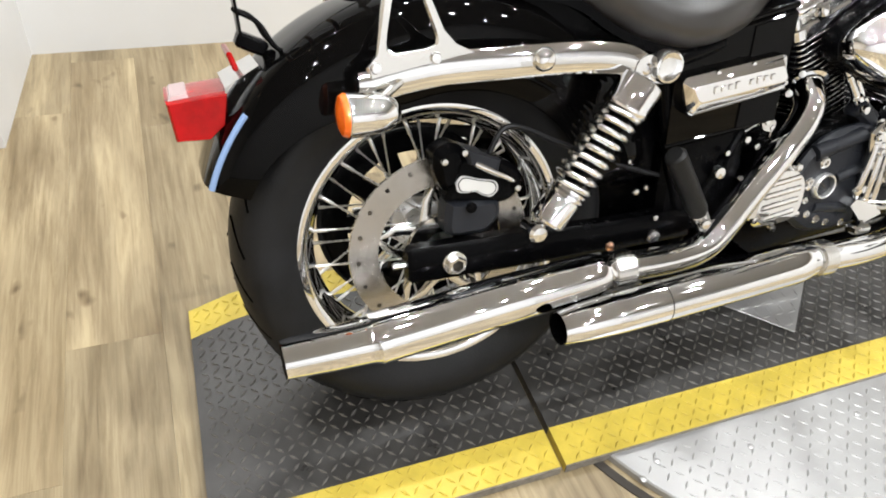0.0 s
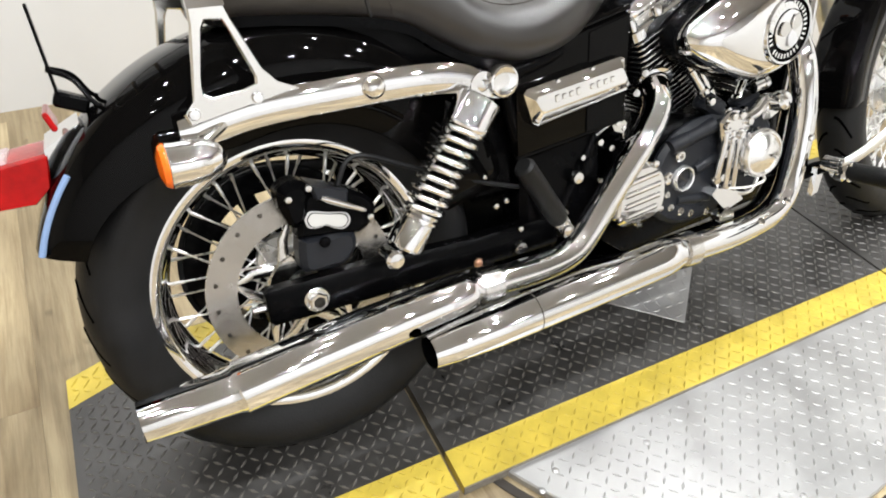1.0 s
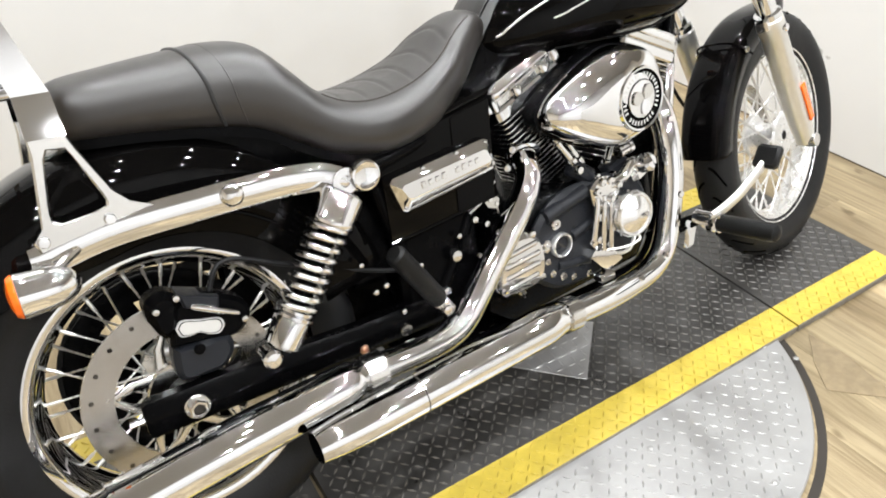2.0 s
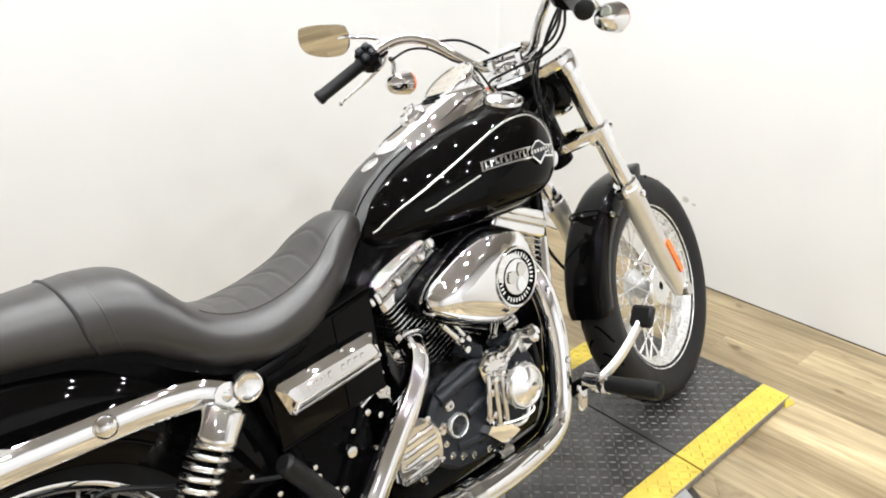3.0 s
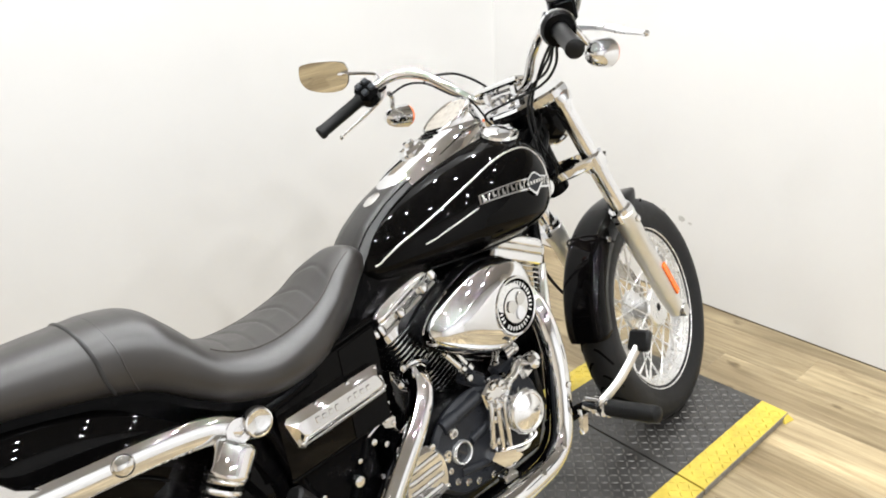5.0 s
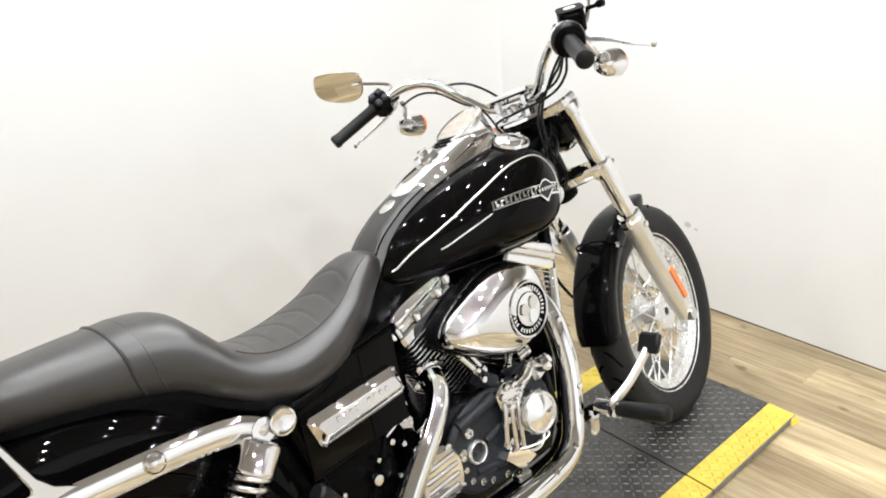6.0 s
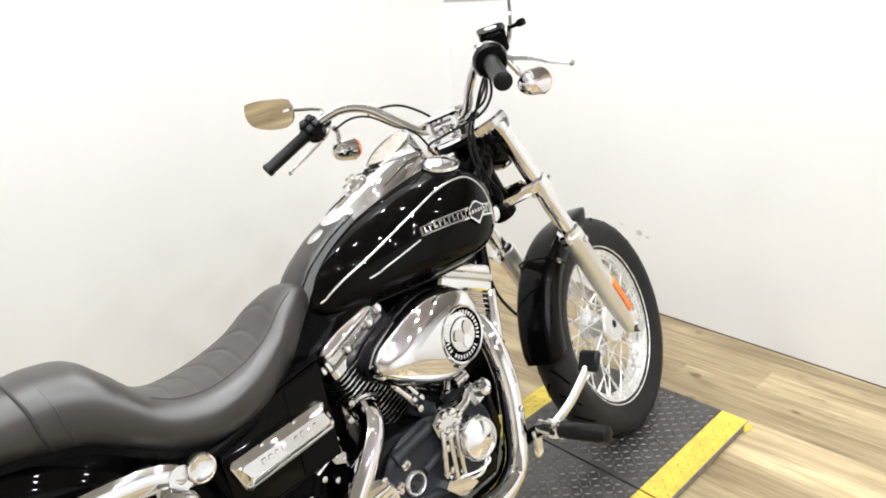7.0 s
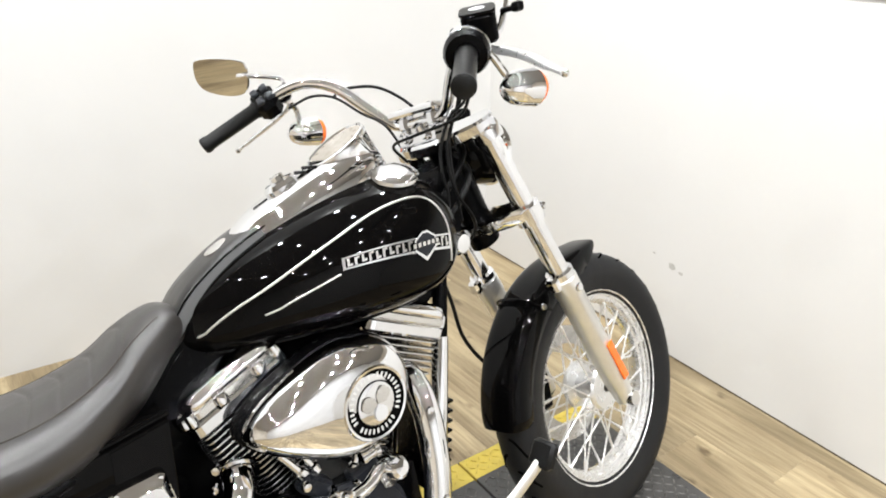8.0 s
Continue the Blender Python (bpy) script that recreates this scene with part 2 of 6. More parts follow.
    def frame_plate(self, outer, inner, thick, m):
        """A plate with a hole: outer and inner outlines with equal numbers of points."""
        n = len(outer)

        def ring(o, z):
            return [m @ Vector((x, y, z)) for x, y in o]

        def toward(a, c, d):
            return [(x + (u - x) * d / max(1e-6, math.hypot(u - x, v - y)), y + (v - y) * d / max(1e-6, math.hypot(u - x, v - y))) for (x, y), (u, v) in zip(a, c)]
        ch = min(0.003, thick * 0.3)
        return self.rings([ring(toward(outer, inner, ch), 0), ring(outer, ch), ring(outer, thick - ch), ring(toward(outer, inner, ch), thick),
                           ring(toward(inner, outer, ch), thick), ring(inner, thick - ch), ring(inner, ch), ring(toward(inner, outer, ch), 0)], loop=True)

    def ball(self, c, r, seg=16, half=0):
        prof = [(max(1e-4, r * math.sin(math.pi * i / 10)), -r * math.cos(math.pi * i / 10)) for i in range(11)]
        return self.lathe(prof, c, (0, 0, 1), seg)

    def move(self, m):
        self.v = [tuple(m @ Vector(p)) for p in self.v]
        return self

    def mesh(self, name, mat, sharp=35):
        me = bpy.data.meshes.new(name)
        me.from_pydata(self.v, [], self.f)
        me.validate()
        bm = bmesh.new()
        bm.from_mesh(me)
        if len(bm.faces) < 60000:
            bmesh.ops.recalc_face_normals(bm, faces=bm.faces)
        bm.to_mesh(me)
        bm.free()
        me.shade_smooth()
        me.set_sharp_from_angle(angle=radians(sharp))
        me.materials.append(mat)
        return me


def part(name, geo, mat, parent, label="", sharp=35):
    ob = new(name, geo.mesh(name, mat, sharp))
    ob.parent = parent
    if label:
        ob["label"] = label
    return ob


def share(ob, parent, m):
    """One more piece on the mesh of ob."""
    o = new(ob.name.split(".")[0], ob.data)
    o.parent = parent
    o.matrix_local = m
    return o


def thing(name, label, category, geo=None, mat=None, kind="", group="", sharp=35):
    ob = new(name, geo.mesh(name, mat, sharp) if geo else None)
    return tagged(ob, label, category, group, kind)


def spline(pts, n=8):
    """A smooth row of points through pts (Catmull-Rom)."""
    p = [Vector(q) for q in pts]
    p = [2 * p[0] - p[1]] + p + [2 * p[-1] - p[-2]]
    res = []
    for i in range(1, len(p) - 2):
        for k in range(n):
            t = k / n
            a, b, c, d = p[i - 1:i + 3]
            res.append(0.5 * (2 * b + (c - a) * t + (2 * a - 5 * b + 4 * c - d) * t * t + (3 * b - a - 3 * c + d) * t ** 3))
    res.append(p[-2])
    return res


def table(xs, ys, n):
    """Smooth values at n even steps through a short table."""
    pts = spline([(x, y, 0) for x, y in zip(xs, ys)], 12)
    px, py = [q.x for q in pts], [q.y for q in pts]
    at = np.linspace(xs[0], xs[-1], n)
    return at, np.interp(at, px, py)


def rounded(w, h, r, n=5):
    """A rounded rectangle about the origin."""
    res = []
    for cx, cy, a0 in ((w / 2 - r, h / 2 - r, 0), (-w / 2 + r, h / 2 - r, 90), (-w / 2 + r, -h / 2 + r, 180), (w / 2 - r, -h / 2 + r, 270)):
        for k in range(n):
            a = radians(a0 + 90 * k / (n - 1))
            res.append((cx + r * math.cos(a), cy + r * math.sin(a)))
    return res


def facing(p, out, up=(0, 0, 1)):
    """A pose at p whose z points along out and whose y leans to up."""
    z = Vector(out).normalized()
    x = Vector(up).cross(z).normalized()
    y = z.cross(x)
    m = Matrix((x, y, z)).transposed().to_4x4()
    m.translation = Vector(p)
    return m

# ---------------------------------------------------------------- the room
FLOOR = -0.024
CORNER = (2.420, 1.475)


def slab(name, a, b, height, thick, mat, z0=FLOOR):
    """An upright wall from a to b, its thickness to the right of that way."""
    a, b = Vector((*a, 0)), Vector((*b, 0))
    n = Vector(((b - a).y, -(b - a).x, 0)).normalized() * thick
    g = Geo()
    g.rings([[a + Vector((0, 0, z0)), b + Vector((0, 0, z0)), b + n + Vector((0, 0, z0)), a + n + Vector((0, 0, z0))],
             [a + Vector((0, 0, z0 + height)), b + Vector((0, 0, z0 + height)), b + n + Vector((0, 0, z0 + height)), a + n + Vector((0, 0, z0 + height))]])
    return thing(name, "", "", g, mat, kind="structure")


H = CEIL - FLOOR
END = (-0.765, 1.560)
tagged(slab("wall_back", CORNER, END, H, 0.12, WALL), "plain matt white studio wall behind the motorcycle", "wall")
FRONT_END = (2.120, -4.2)


def board(name, a, b, za, zb, thick, mat, label, cat, out=0.0):
    """An upright board from a to b; za and zb are its lower and upper edge at either end."""
    a, b = Vector((*a, 0)), Vector((*b, 0))
    n = Vector(((b - a).y, -(b - a).x, 0)).normalized()
    a, b, n = a + n * out, b + n * out, n * thick
    rings = []
    for k in (0, 1):
        lo, hi = Vector((0, 0, za[k])), Vector((0, 0, zb[k]))
        rings.append([a + lo, b + hi, b + n + hi, a + n + lo])
    return tagged(thing(name, "", "", Geo().rings(rings), mat, kind="structure"), label, cat)


GROOVE_Z = 1.195
board("wall_front", FRONT_END, CORNER, (FLOOR, GROOVE_Z - 0.005), (FLOOR, GROOVE_Z - 0.005), 0.10, WALL, "low plain white booth wall meeting the wood floor", "wall")
board("trim_groove", FRONT_END, CORNER, (GROOVE_Z - 0.0055, GROOVE_Z + 0.0055), (GROOVE_Z - 0.0055, GROOVE_Z + 0.0055), 0.08, GROOVE, "thin shaded groove between the wall boards", "trim", 0.005)
board("wall_front_top", FRONT_END, CORNER, (GROOVE_Z + 0.005, GROOVE_Z + 0.088), (GROOVE_Z + 0.005, GROOVE_Z + 0.088), 0.10, WALL, "white upper board of the booth wall", "wall", -0.002)
# brown board just proud of the wall, its colour standing for the shadow gap
board("trim_gap", FRONT_END, CORNER, (FLOOR - 0.004, FLOOR + 0.005), (FLOOR - 0.004, FLOOR + 0.005), 0.02, GAP_PALE, "thin brown strip painted as the shadow gap along the foot of the booth wall", "trim", -0.0015)
way = (Vector(CORNER) - Vector(FRONT_END)).normalized()
rng = random.Random(8)
for y, z, size in ((0.42, 0.303, 0.024), (0.38, 0.292, 0.011), (0.50, 0.322, 0.008)):
    o = Vector(FRONT_END) + way * ((y + 4.2) / way.y)
    outline = [(size * (0.5 + 0.6 * rng.random()) * math.cos(q), 0.6 * size * (0.5 + 0.6 * rng.random()) * math.sin(q)) for q in np.linspace(0, 2 * math.pi, 14, endpoint=False)]
    g = Geo().prism(outline, 0.0006, facing((o.x, o.y, z), (-way.y, way.x, 0)), 0.0001)
    tagged(thing("scuff_mark", "", "", g, SCUFF, kind="structure"), "small grey scuff on the white booth wall", "stain")
tagged(slab("wall_partition", (-0.805, 1.031), END, H, -0.10, WALL), "short white partition wall ending at the open room", "wall")
tagged(slab("wall_side", (-3.0, -4.2), (4.6, -4.2), H, 0.12, SIDE_WALL), "plain pale wall of the showroom", "wall")
tagged(slab("wall_end", (-3.0, 1.64), (-3.0, -4.2), H, 0.12, TAN_WALL), "tan painted end wall of the room", "wall")
tagged(slab("wall_rear", (-0.87, 1.64), (-3.0, 1.64), H, 0.12, TAN_WALL), "tan painted wall of the room", "wall")
tagged(slab("wall_far", (4.6, -4.2), (4.6, 1.54), H, 0.12, TAN_WALL), "tan painted wall of the room behind the booth", "wall")
tagged(slab("wall_far_end", (4.6, 1.54), (2.52, 1.54), H, 0.12, SIDE_WALL), "pale painted wall of the room beside the booth", "wall")
g = Geo().add([(-3.2, -4.4, CEIL), (4.8, -4.4, CEIL), (4.8, 2.3, CEIL), (-3.2, 2.3, CEIL),
               (-3.2, -4.4, CEIL + 0.1), (4.8, -4.4, CEIL + 0.1), (4.8, 2.3, CEIL + 0.1), (-3.2, 2.3, CEIL + 0.1)],
              [(0, 3, 2, 1), (4, 5, 6, 7), (0, 1, 5, 4), (1, 2, 6, 5), (2, 3, 7, 6), (3, 0, 4, 7)])
thing("ceiling", "flat grey painted ceiling with round lamps", "ceiling", g, CEILING, kind="structure")
first = None
for x, y in LAMP_XY:
    ceiling_lamp(x, y)
    if first is None:
        first = thing("ceiling_light", "round white recessed ceiling light, switched on", "lamp", group="ceiling lights")
        part("trim_ring", Geo().lathe([(0.044, 0), (0.060, -0.004), (0.062, -0.012), (0.047, -0.02), (0.041, -0.012), (0.044, 0)], (0, 0, 0), (0, 0, 1), 32), WHITE_PRINT, first)
        part("diffuser", Geo().lathe([(0.0005, -0.008), (0.042, -0.008), (0.042, -0.004), (0.0005, -0.004)], (0, 0, 0), (0, 0, 1), 32), LAMP_FACE, first, "glowing white diffuser")
        first.matrix_world = pose(x, y, CEIL)
    else:
        copy_thing(first, pose(x, y, CEIL))

# floor: a dark bed with single planks on it
DISC_C, DISC_R = (0.790, -0.030), 0.575
g = Geo().add([(-3.2, -4.4, FLOOR - 0.012), (4.8, -4.4, FLOOR - 0.012), (4.8, 2.3, FLOOR - 0.012), (-3.2, 2.3, FLOOR - 0.012)], [(0, 1, 2, 3)])
floor = thing("floor", "pale brown oak plank floor of the studio", "floor", g, PLANK_GAP, kind="structure")


def plank_mesh(length, width):
    g = Geo()
    g.box((0, 0, -0.006), (width - 0.0002, length - 0.0002, 0.012), ch=0.0004)
    return g


PLANK_W, PLANK_L = 0.182, 1.22
plank = None
rng = random.Random(5)
cols = int(7.7 / PLANK_W)
for i in range(cols):
    x = -3.018 + (i + 0.5) * PLANK_W
    start = -4.2 - rng.random() * PLANK_L
    k = 0
    while start + k * PLANK_L < 1.66:
        y0, y1 = max(start + k * PLANK_L, -4.28), min(start + (k + 1) * PLANK_L, 1.70)
        k += 1
        m = Matrix.Translation((x, (y0 + y1) / 2, FLOOR)) @ Matrix.Rotation(math.pi * rng.randint(0, 1), 4, "Z")
        if y1 - y0 < PLANK_L - 0.001:
            if y1 - y0 > 0.03:
                part("plank", plank_mesh(y1 - y0, PLANK_W), WOOD, floor).matrix_local = m
        elif plank is None:
            plank = part("plank", plank_mesh(PLANK_L, PLANK_W), WOOD, floor)
            plank.matrix_local = m
        else:
            share(plank, floor, m)


# ---------------------------------------------------------------- tread plate and mats
def tread(geo, inside, x0, x1, y0, y1, z, step=0.0205, lug=0.0215, wide=0.0062, high=0.0024, turn=0.0):
    """Raised lugs, by turns along and across, wherever inside(x, y) holds."""
    nx, ny = int((x1 - x0) / step) + 1, int((y1 - y0) / step) + 1
    for i in range(nx):
        for j in range(ny):
            x, y = x0 + (i + 0.5) * step, y0 + (j + 0.5) * step
            if not inside(x, y):
                continue
            a = turn + (math.pi / 4 if (i + j) % 2 else -math.pi / 4)
            c, s = math.cos(a), math.sin(a)
            hl, hw = lug / 2, wide / 2
            loc = [(-hl, 0, 0), (0, -hw, 0), (hl, 0, 0), (0, hw, 0), (-hl * 0.55, 0, high), (hl * 0.55, 0, high)]
            geo.add([(x + c * u - s * w, y + s * u + c * w, z + h) for u, w, h in loc],
                    [(0, 1, 4), (1, 5, 4), (1, 2, 5), (2, 3, 5), (3, 4, 5), (3, 0, 4)])
    return geo


g = Geo()
g.lathe([(0.0005, 0.0), (DISC_R - 0.003, 0.0), (DISC_R, -0.003), (DISC_R, -0.016)], (*DISC_C, -0.007), (0, 0, 1), 128)
disc = thing("turntable", "round aluminium tread plate turntable let into the floor", "turntable", g, PLATE)
g = tread(Geo(), lambda x, y: math.hypot(x - DISC_C[0], y - DISC_C[1]) < DISC_R - 0.02 and y < -0.29, 0.1, 1.5, -0.66, -0.28, -0.007, 0.0235, 0.020, 0.0056, 0.0016)
tagged(part("tread_pattern", g, PLATE, disc), kind="stuff")
bolt = None
for a in (212, 236, 262, 287, 312, 333):
    x, y = DISC_C[0] + (DISC_R - 0.05) * math.cos(radians(a)), DISC_C[1] + (DISC_R - 0.05) * math.sin(radians(a))
    m = pose(x, y, -0.0065)
    if bolt is None:
        bolt = part("bolt", Geo().lathe([(0.0065, 0), (0.0065, 0.001), (0.0045, 0.0024), (0.0004, 0.0026)], (0, 0, 0), (0, 0, 1), 14), PLATE, disc)
        bolt.matrix_local = m
    else:
        share(bolt, disc, m)
for x in (0.30, 0.537, 0.80, 1.07, 1.29):
    share(bolt, disc, pose(x, -0.335 - 0.004 * (x - 0.8), -0.0065))

# the wooden ring between the plank floor and the disc
g = Geo().lathe([(DISC_R + 0.006, -0.004), (DISC_R + 0.02, 0.0), (DISC_R + 0.028, 0.0), (DISC_R + 0.03, -0.006)], (*DISC_C, FLOOR + 0.003), (0, 0, 1), 128)
thing("turntable_rim", "thin dark gap and wooden rim round the turntable", "floor trim", g, GAP, kind="structure")

SEAM_R = lambda y: 0.182 + 0.039 * y
SEAM_F = lambda y: 1.399 + 0.026 * y
Y_OUT, Y_IN, Y_IN2, Y_OUT2 = -0.268, -0.189, 0.256, 0.336
X_BACK = lambda y: -0.425 + 0.026 * y
X_FRONT = lambda y: 1.866 + 0.015 * y


def mat_piece(label, xa, xb, skew=0.0):
    """One section of the mat: dark field, yellow edges, cut sides and lugs."""
    ob = thing("floor_mat", label, "floor mat", group="mat sections under the motorcycle")

    def bend(geo):
        geo.v = [(x, y - skew * max(0.0, -0.285 - x) * max(0.0, min(1.0, y / 0.25)), z) for x, y, z in geo.v]
        return geo

    def strip(ya, yb, za=0.0, zb=0.0):
        n, m = 6, 7
        rows = []
        for k in range(n + 1):
            y = ya + (yb - ya) * k / n
            rows.append([(xa(y) + (xb(y) - xa(y)) * j / m, y, za + (zb - za) * k / n) for j in range(m + 1)])
        top = [p for r in rows for p in r]
        low = [(x, y, FLOOR + 0.002) for x, y, z in top]
        q = (n + 1) * (m + 1)
        at = lambda k, j: k * (m + 1) + j
        f = []
        for k in range(n):
            for j in range(m):
                c = (at(k, j), at(k, j + 1), at(k + 1, j + 1), at(k + 1, j))
                f += [c, tuple(q + i for i in reversed(c))]
        for k in range(n):
            f += [(at(k, 0), at(k + 1, 0), q + at(k + 1, 0), q + at(k, 0)), (at(k + 1, m), at(k, m), q + at(k, m), q + at(k + 1, m))]
        for j in range(m):
            f += [(at(0, j + 1), at(0, j), q + at(0, j), q + at(0, j + 1)), (at(n, j), at(n, j + 1), q + at(n, j + 1), q + at(n, j))]
        return bend(Geo().add(top + low, f))
    part("field", strip(Y_IN, Y_IN2), MAT_DARK, ob, "grey diamond-tread rubber")
    part("edge_strip", strip(Y_OUT, Y_IN, -0.002, 0.0005), MAT_YELLOW, ob, "yellow safety edge")
    part("edge_strip", strip(Y_IN2, Y_OUT2, 0.0005, -0.002), MAT_YELLOW, ob, "yellow safety edge")
    for ya, yb in ((Y_OUT - 0.003, Y_OUT), (Y_OUT2, Y_OUT2 + 0.003)):
        part("cut_side", strip(ya, yb, -0.0035, -0.0035), MAT_SIDE, ob)
    lo, hi = min(xa(-0.32), xa(0.39)), max(xb(-0.32), xb(0.39))
    fits = lambda x, y: xa(y) + 0.014 < x < xb(y) - 0.014
    dark = tread(Geo(), lambda x, y: fits(x, y) and Y_IN + 0.012 < y < Y_IN2 - 0.012, lo, hi, Y_OUT, Y_OUT2, 0.0)
    yel = tread(Geo(), lambda x, y: fits(x, y) and (Y_OUT + 0.010 < y <= Y_IN + 0.012 - 0.018 or Y_IN2 + 0.008 < y < Y_OUT2 - 0.012), lo, hi, Y_OUT, Y_OUT2, -0.0007)
    tagged(part("tread_pattern", bend(dark), MAT_LUG, ob), kind="stuff")
    tagged(part("tread_pattern", bend(yel), MAT_YELLOW, ob), kind="stuff")
    return ob


mat_piece("grey diamond-tread rubber mat section with yellow edges, under the rear wheel", X_BACK, lambda y: SEAM_R(y) - 0.0055, 0.36)
mat_piece("grey diamond-tread rubber mat section with yellow edges, on the turntable", lambda y: SEAM_R(y) + 0.0055, lambda y: SEAM_F(y) - 0.0035)
mat_piece("grey diamond-tread rubber mat section with yellow edges, under the front wheel", lambda y: SEAM_F(y) + 0.0035, X_FRONT)
# bevelled yellow end of the front section
xi, xo = X_FRONT(Y_IN), X_FRONT(Y_OUT)
g = Geo().hull([(xi - 0.003, Y_IN, -0.001), (xo - 0.003, Y_OUT, -0.003), (xo + 0.006, Y_OUT - 0.020, FLOOR + 0.002), (xi + 0.010, Y_IN, FLOOR + 0.002),
                (xo - 0.035, Y_OUT - 0.012, FLOOR + 0.002), (xo - 0.020, Y_OUT, -0.003)])
thing("mat_corner", "sloping yellow corner of the grey rubber floor mat", "floor mat", g, MAT_YELLOW)

# the loose plate below the engine
m = Matrix.Translation((0.822, 0.022, 0.002)) @ Matrix.Rotation(radians(43), 4, "Z")
g = Geo().box((0, 0, 0.002), (0.205, 0.205, 0.004), ch=0.001)
plate = thing("tread_plate", "loose square aluminium tread plate lying on the grey mat", "metal plate", g, PLATE)
tagged(part("tread_pattern", tread(Geo(), lambda x, y: abs(x) < 0.09 and abs(y) < 0.09, -0.1, 0.1, -0.1, 0.1, 0.004, 0.024, 0.022, 0.006, 0.0014), PLATE, plate), kind="stuff")
plate.matrix_world = m

g = Geo().prism([(0.0, 0.0), (0.012, -0.09), (-0.008, -0.18), (-0.022, -0.246), (-0.075, -0.20), (-0.135, -0.140), (-0.085, -0.075)], 0.0006, pose(1.412, -0.292, FLOOR + 0.0008), 0.0001)
thing("floor_tape", "patch of creased clear tape stuck on the wood floor", "tape", g, TAPE)

# ---------------------------------------------------------------- the motorcycle
# Its own axes: x forward from the rear axle, y to its left, z up from the tyres' foot.
bike = thing("motorcycle", "black and chrome cruiser motorcycle leaning on its side stand", "motorcycle")
LEAN_DEG, STEER_DEG, RAKE = 17.3, 10.3, 27.1
bike.matrix_world = pose(0, -0.029, 0, -LEAN_DEG, 0, 0)

RA = Vector((-math.sin(radians(RAKE)), 0, math.cos(radians(RAKE))))
AXIS_P = Vector((1.621, 0, 0.323))
REAR, FRONT = Vector((0, 0, 0.329)), Vector((1.683, 0, 0.351))
# the fork is drawn about FRONT at a rake of 27 degrees; here it takes its true length and rake about the true axle
AXLE = Vector((1.616, 0, 0.328))
HUB_C = Vector((1.6156, 0, 0.3375))
FORK_FIT = Matrix.Translation(AXLE) @ Matrix.Rotation(radians(3.2), 4, "Y") @ Matrix.Scale(0.938, 4) @ Matrix.Translation(-FRONT)
FORK_AXIS = FORK_FIT.to_3x3() @ RA
STEER = Matrix.Translation(FORK_FIT @ AXIS_P) @ Matrix.Rotation(radians(STEER_DEG), 4, FORK_AXIS) @ Matrix.Translation(-(FORK_FIT @ AXIS_P))


def proportion(p):
    """The frame's true proportions: lengths and heights of the drawing, eased along and up the machine."""
    x, y, z = p
    u, v = x - 0.5, z - 0.5
    return (-0.0184 + 0.9571 * x + 0.0640 * z - 0.0287 * u * u + 0.0703 * u * v + 0.0184 * v * v, y, 0.0054 - 0.0069 * x + 0.9602 * z + 0.0155 * u * u - 0.0240 * u * v + 0.0681 * v * v)


def sub(name, geo, mat, parent=None, label="", steer=False, sharp=35, true=False):
    """A part of the motorcycle; true: drawn at its true place already."""
    if steer:
        geo.move(STEER if true else STEER @ FORK_FIT)
    elif not true:
        geo.v = [proportion(p) for p in geo.v]
    return part(name, geo, mat, parent or bike, label, sharp)


def bolt_head(p, out, r=0.008, h=0.006):
    """A domed cap bolt."""
    return Geo().lathe([(r, 0), (r, h * 0.6), (r * 0.8, h), (r * 0.01, h * 1.05)], p, out, 12)


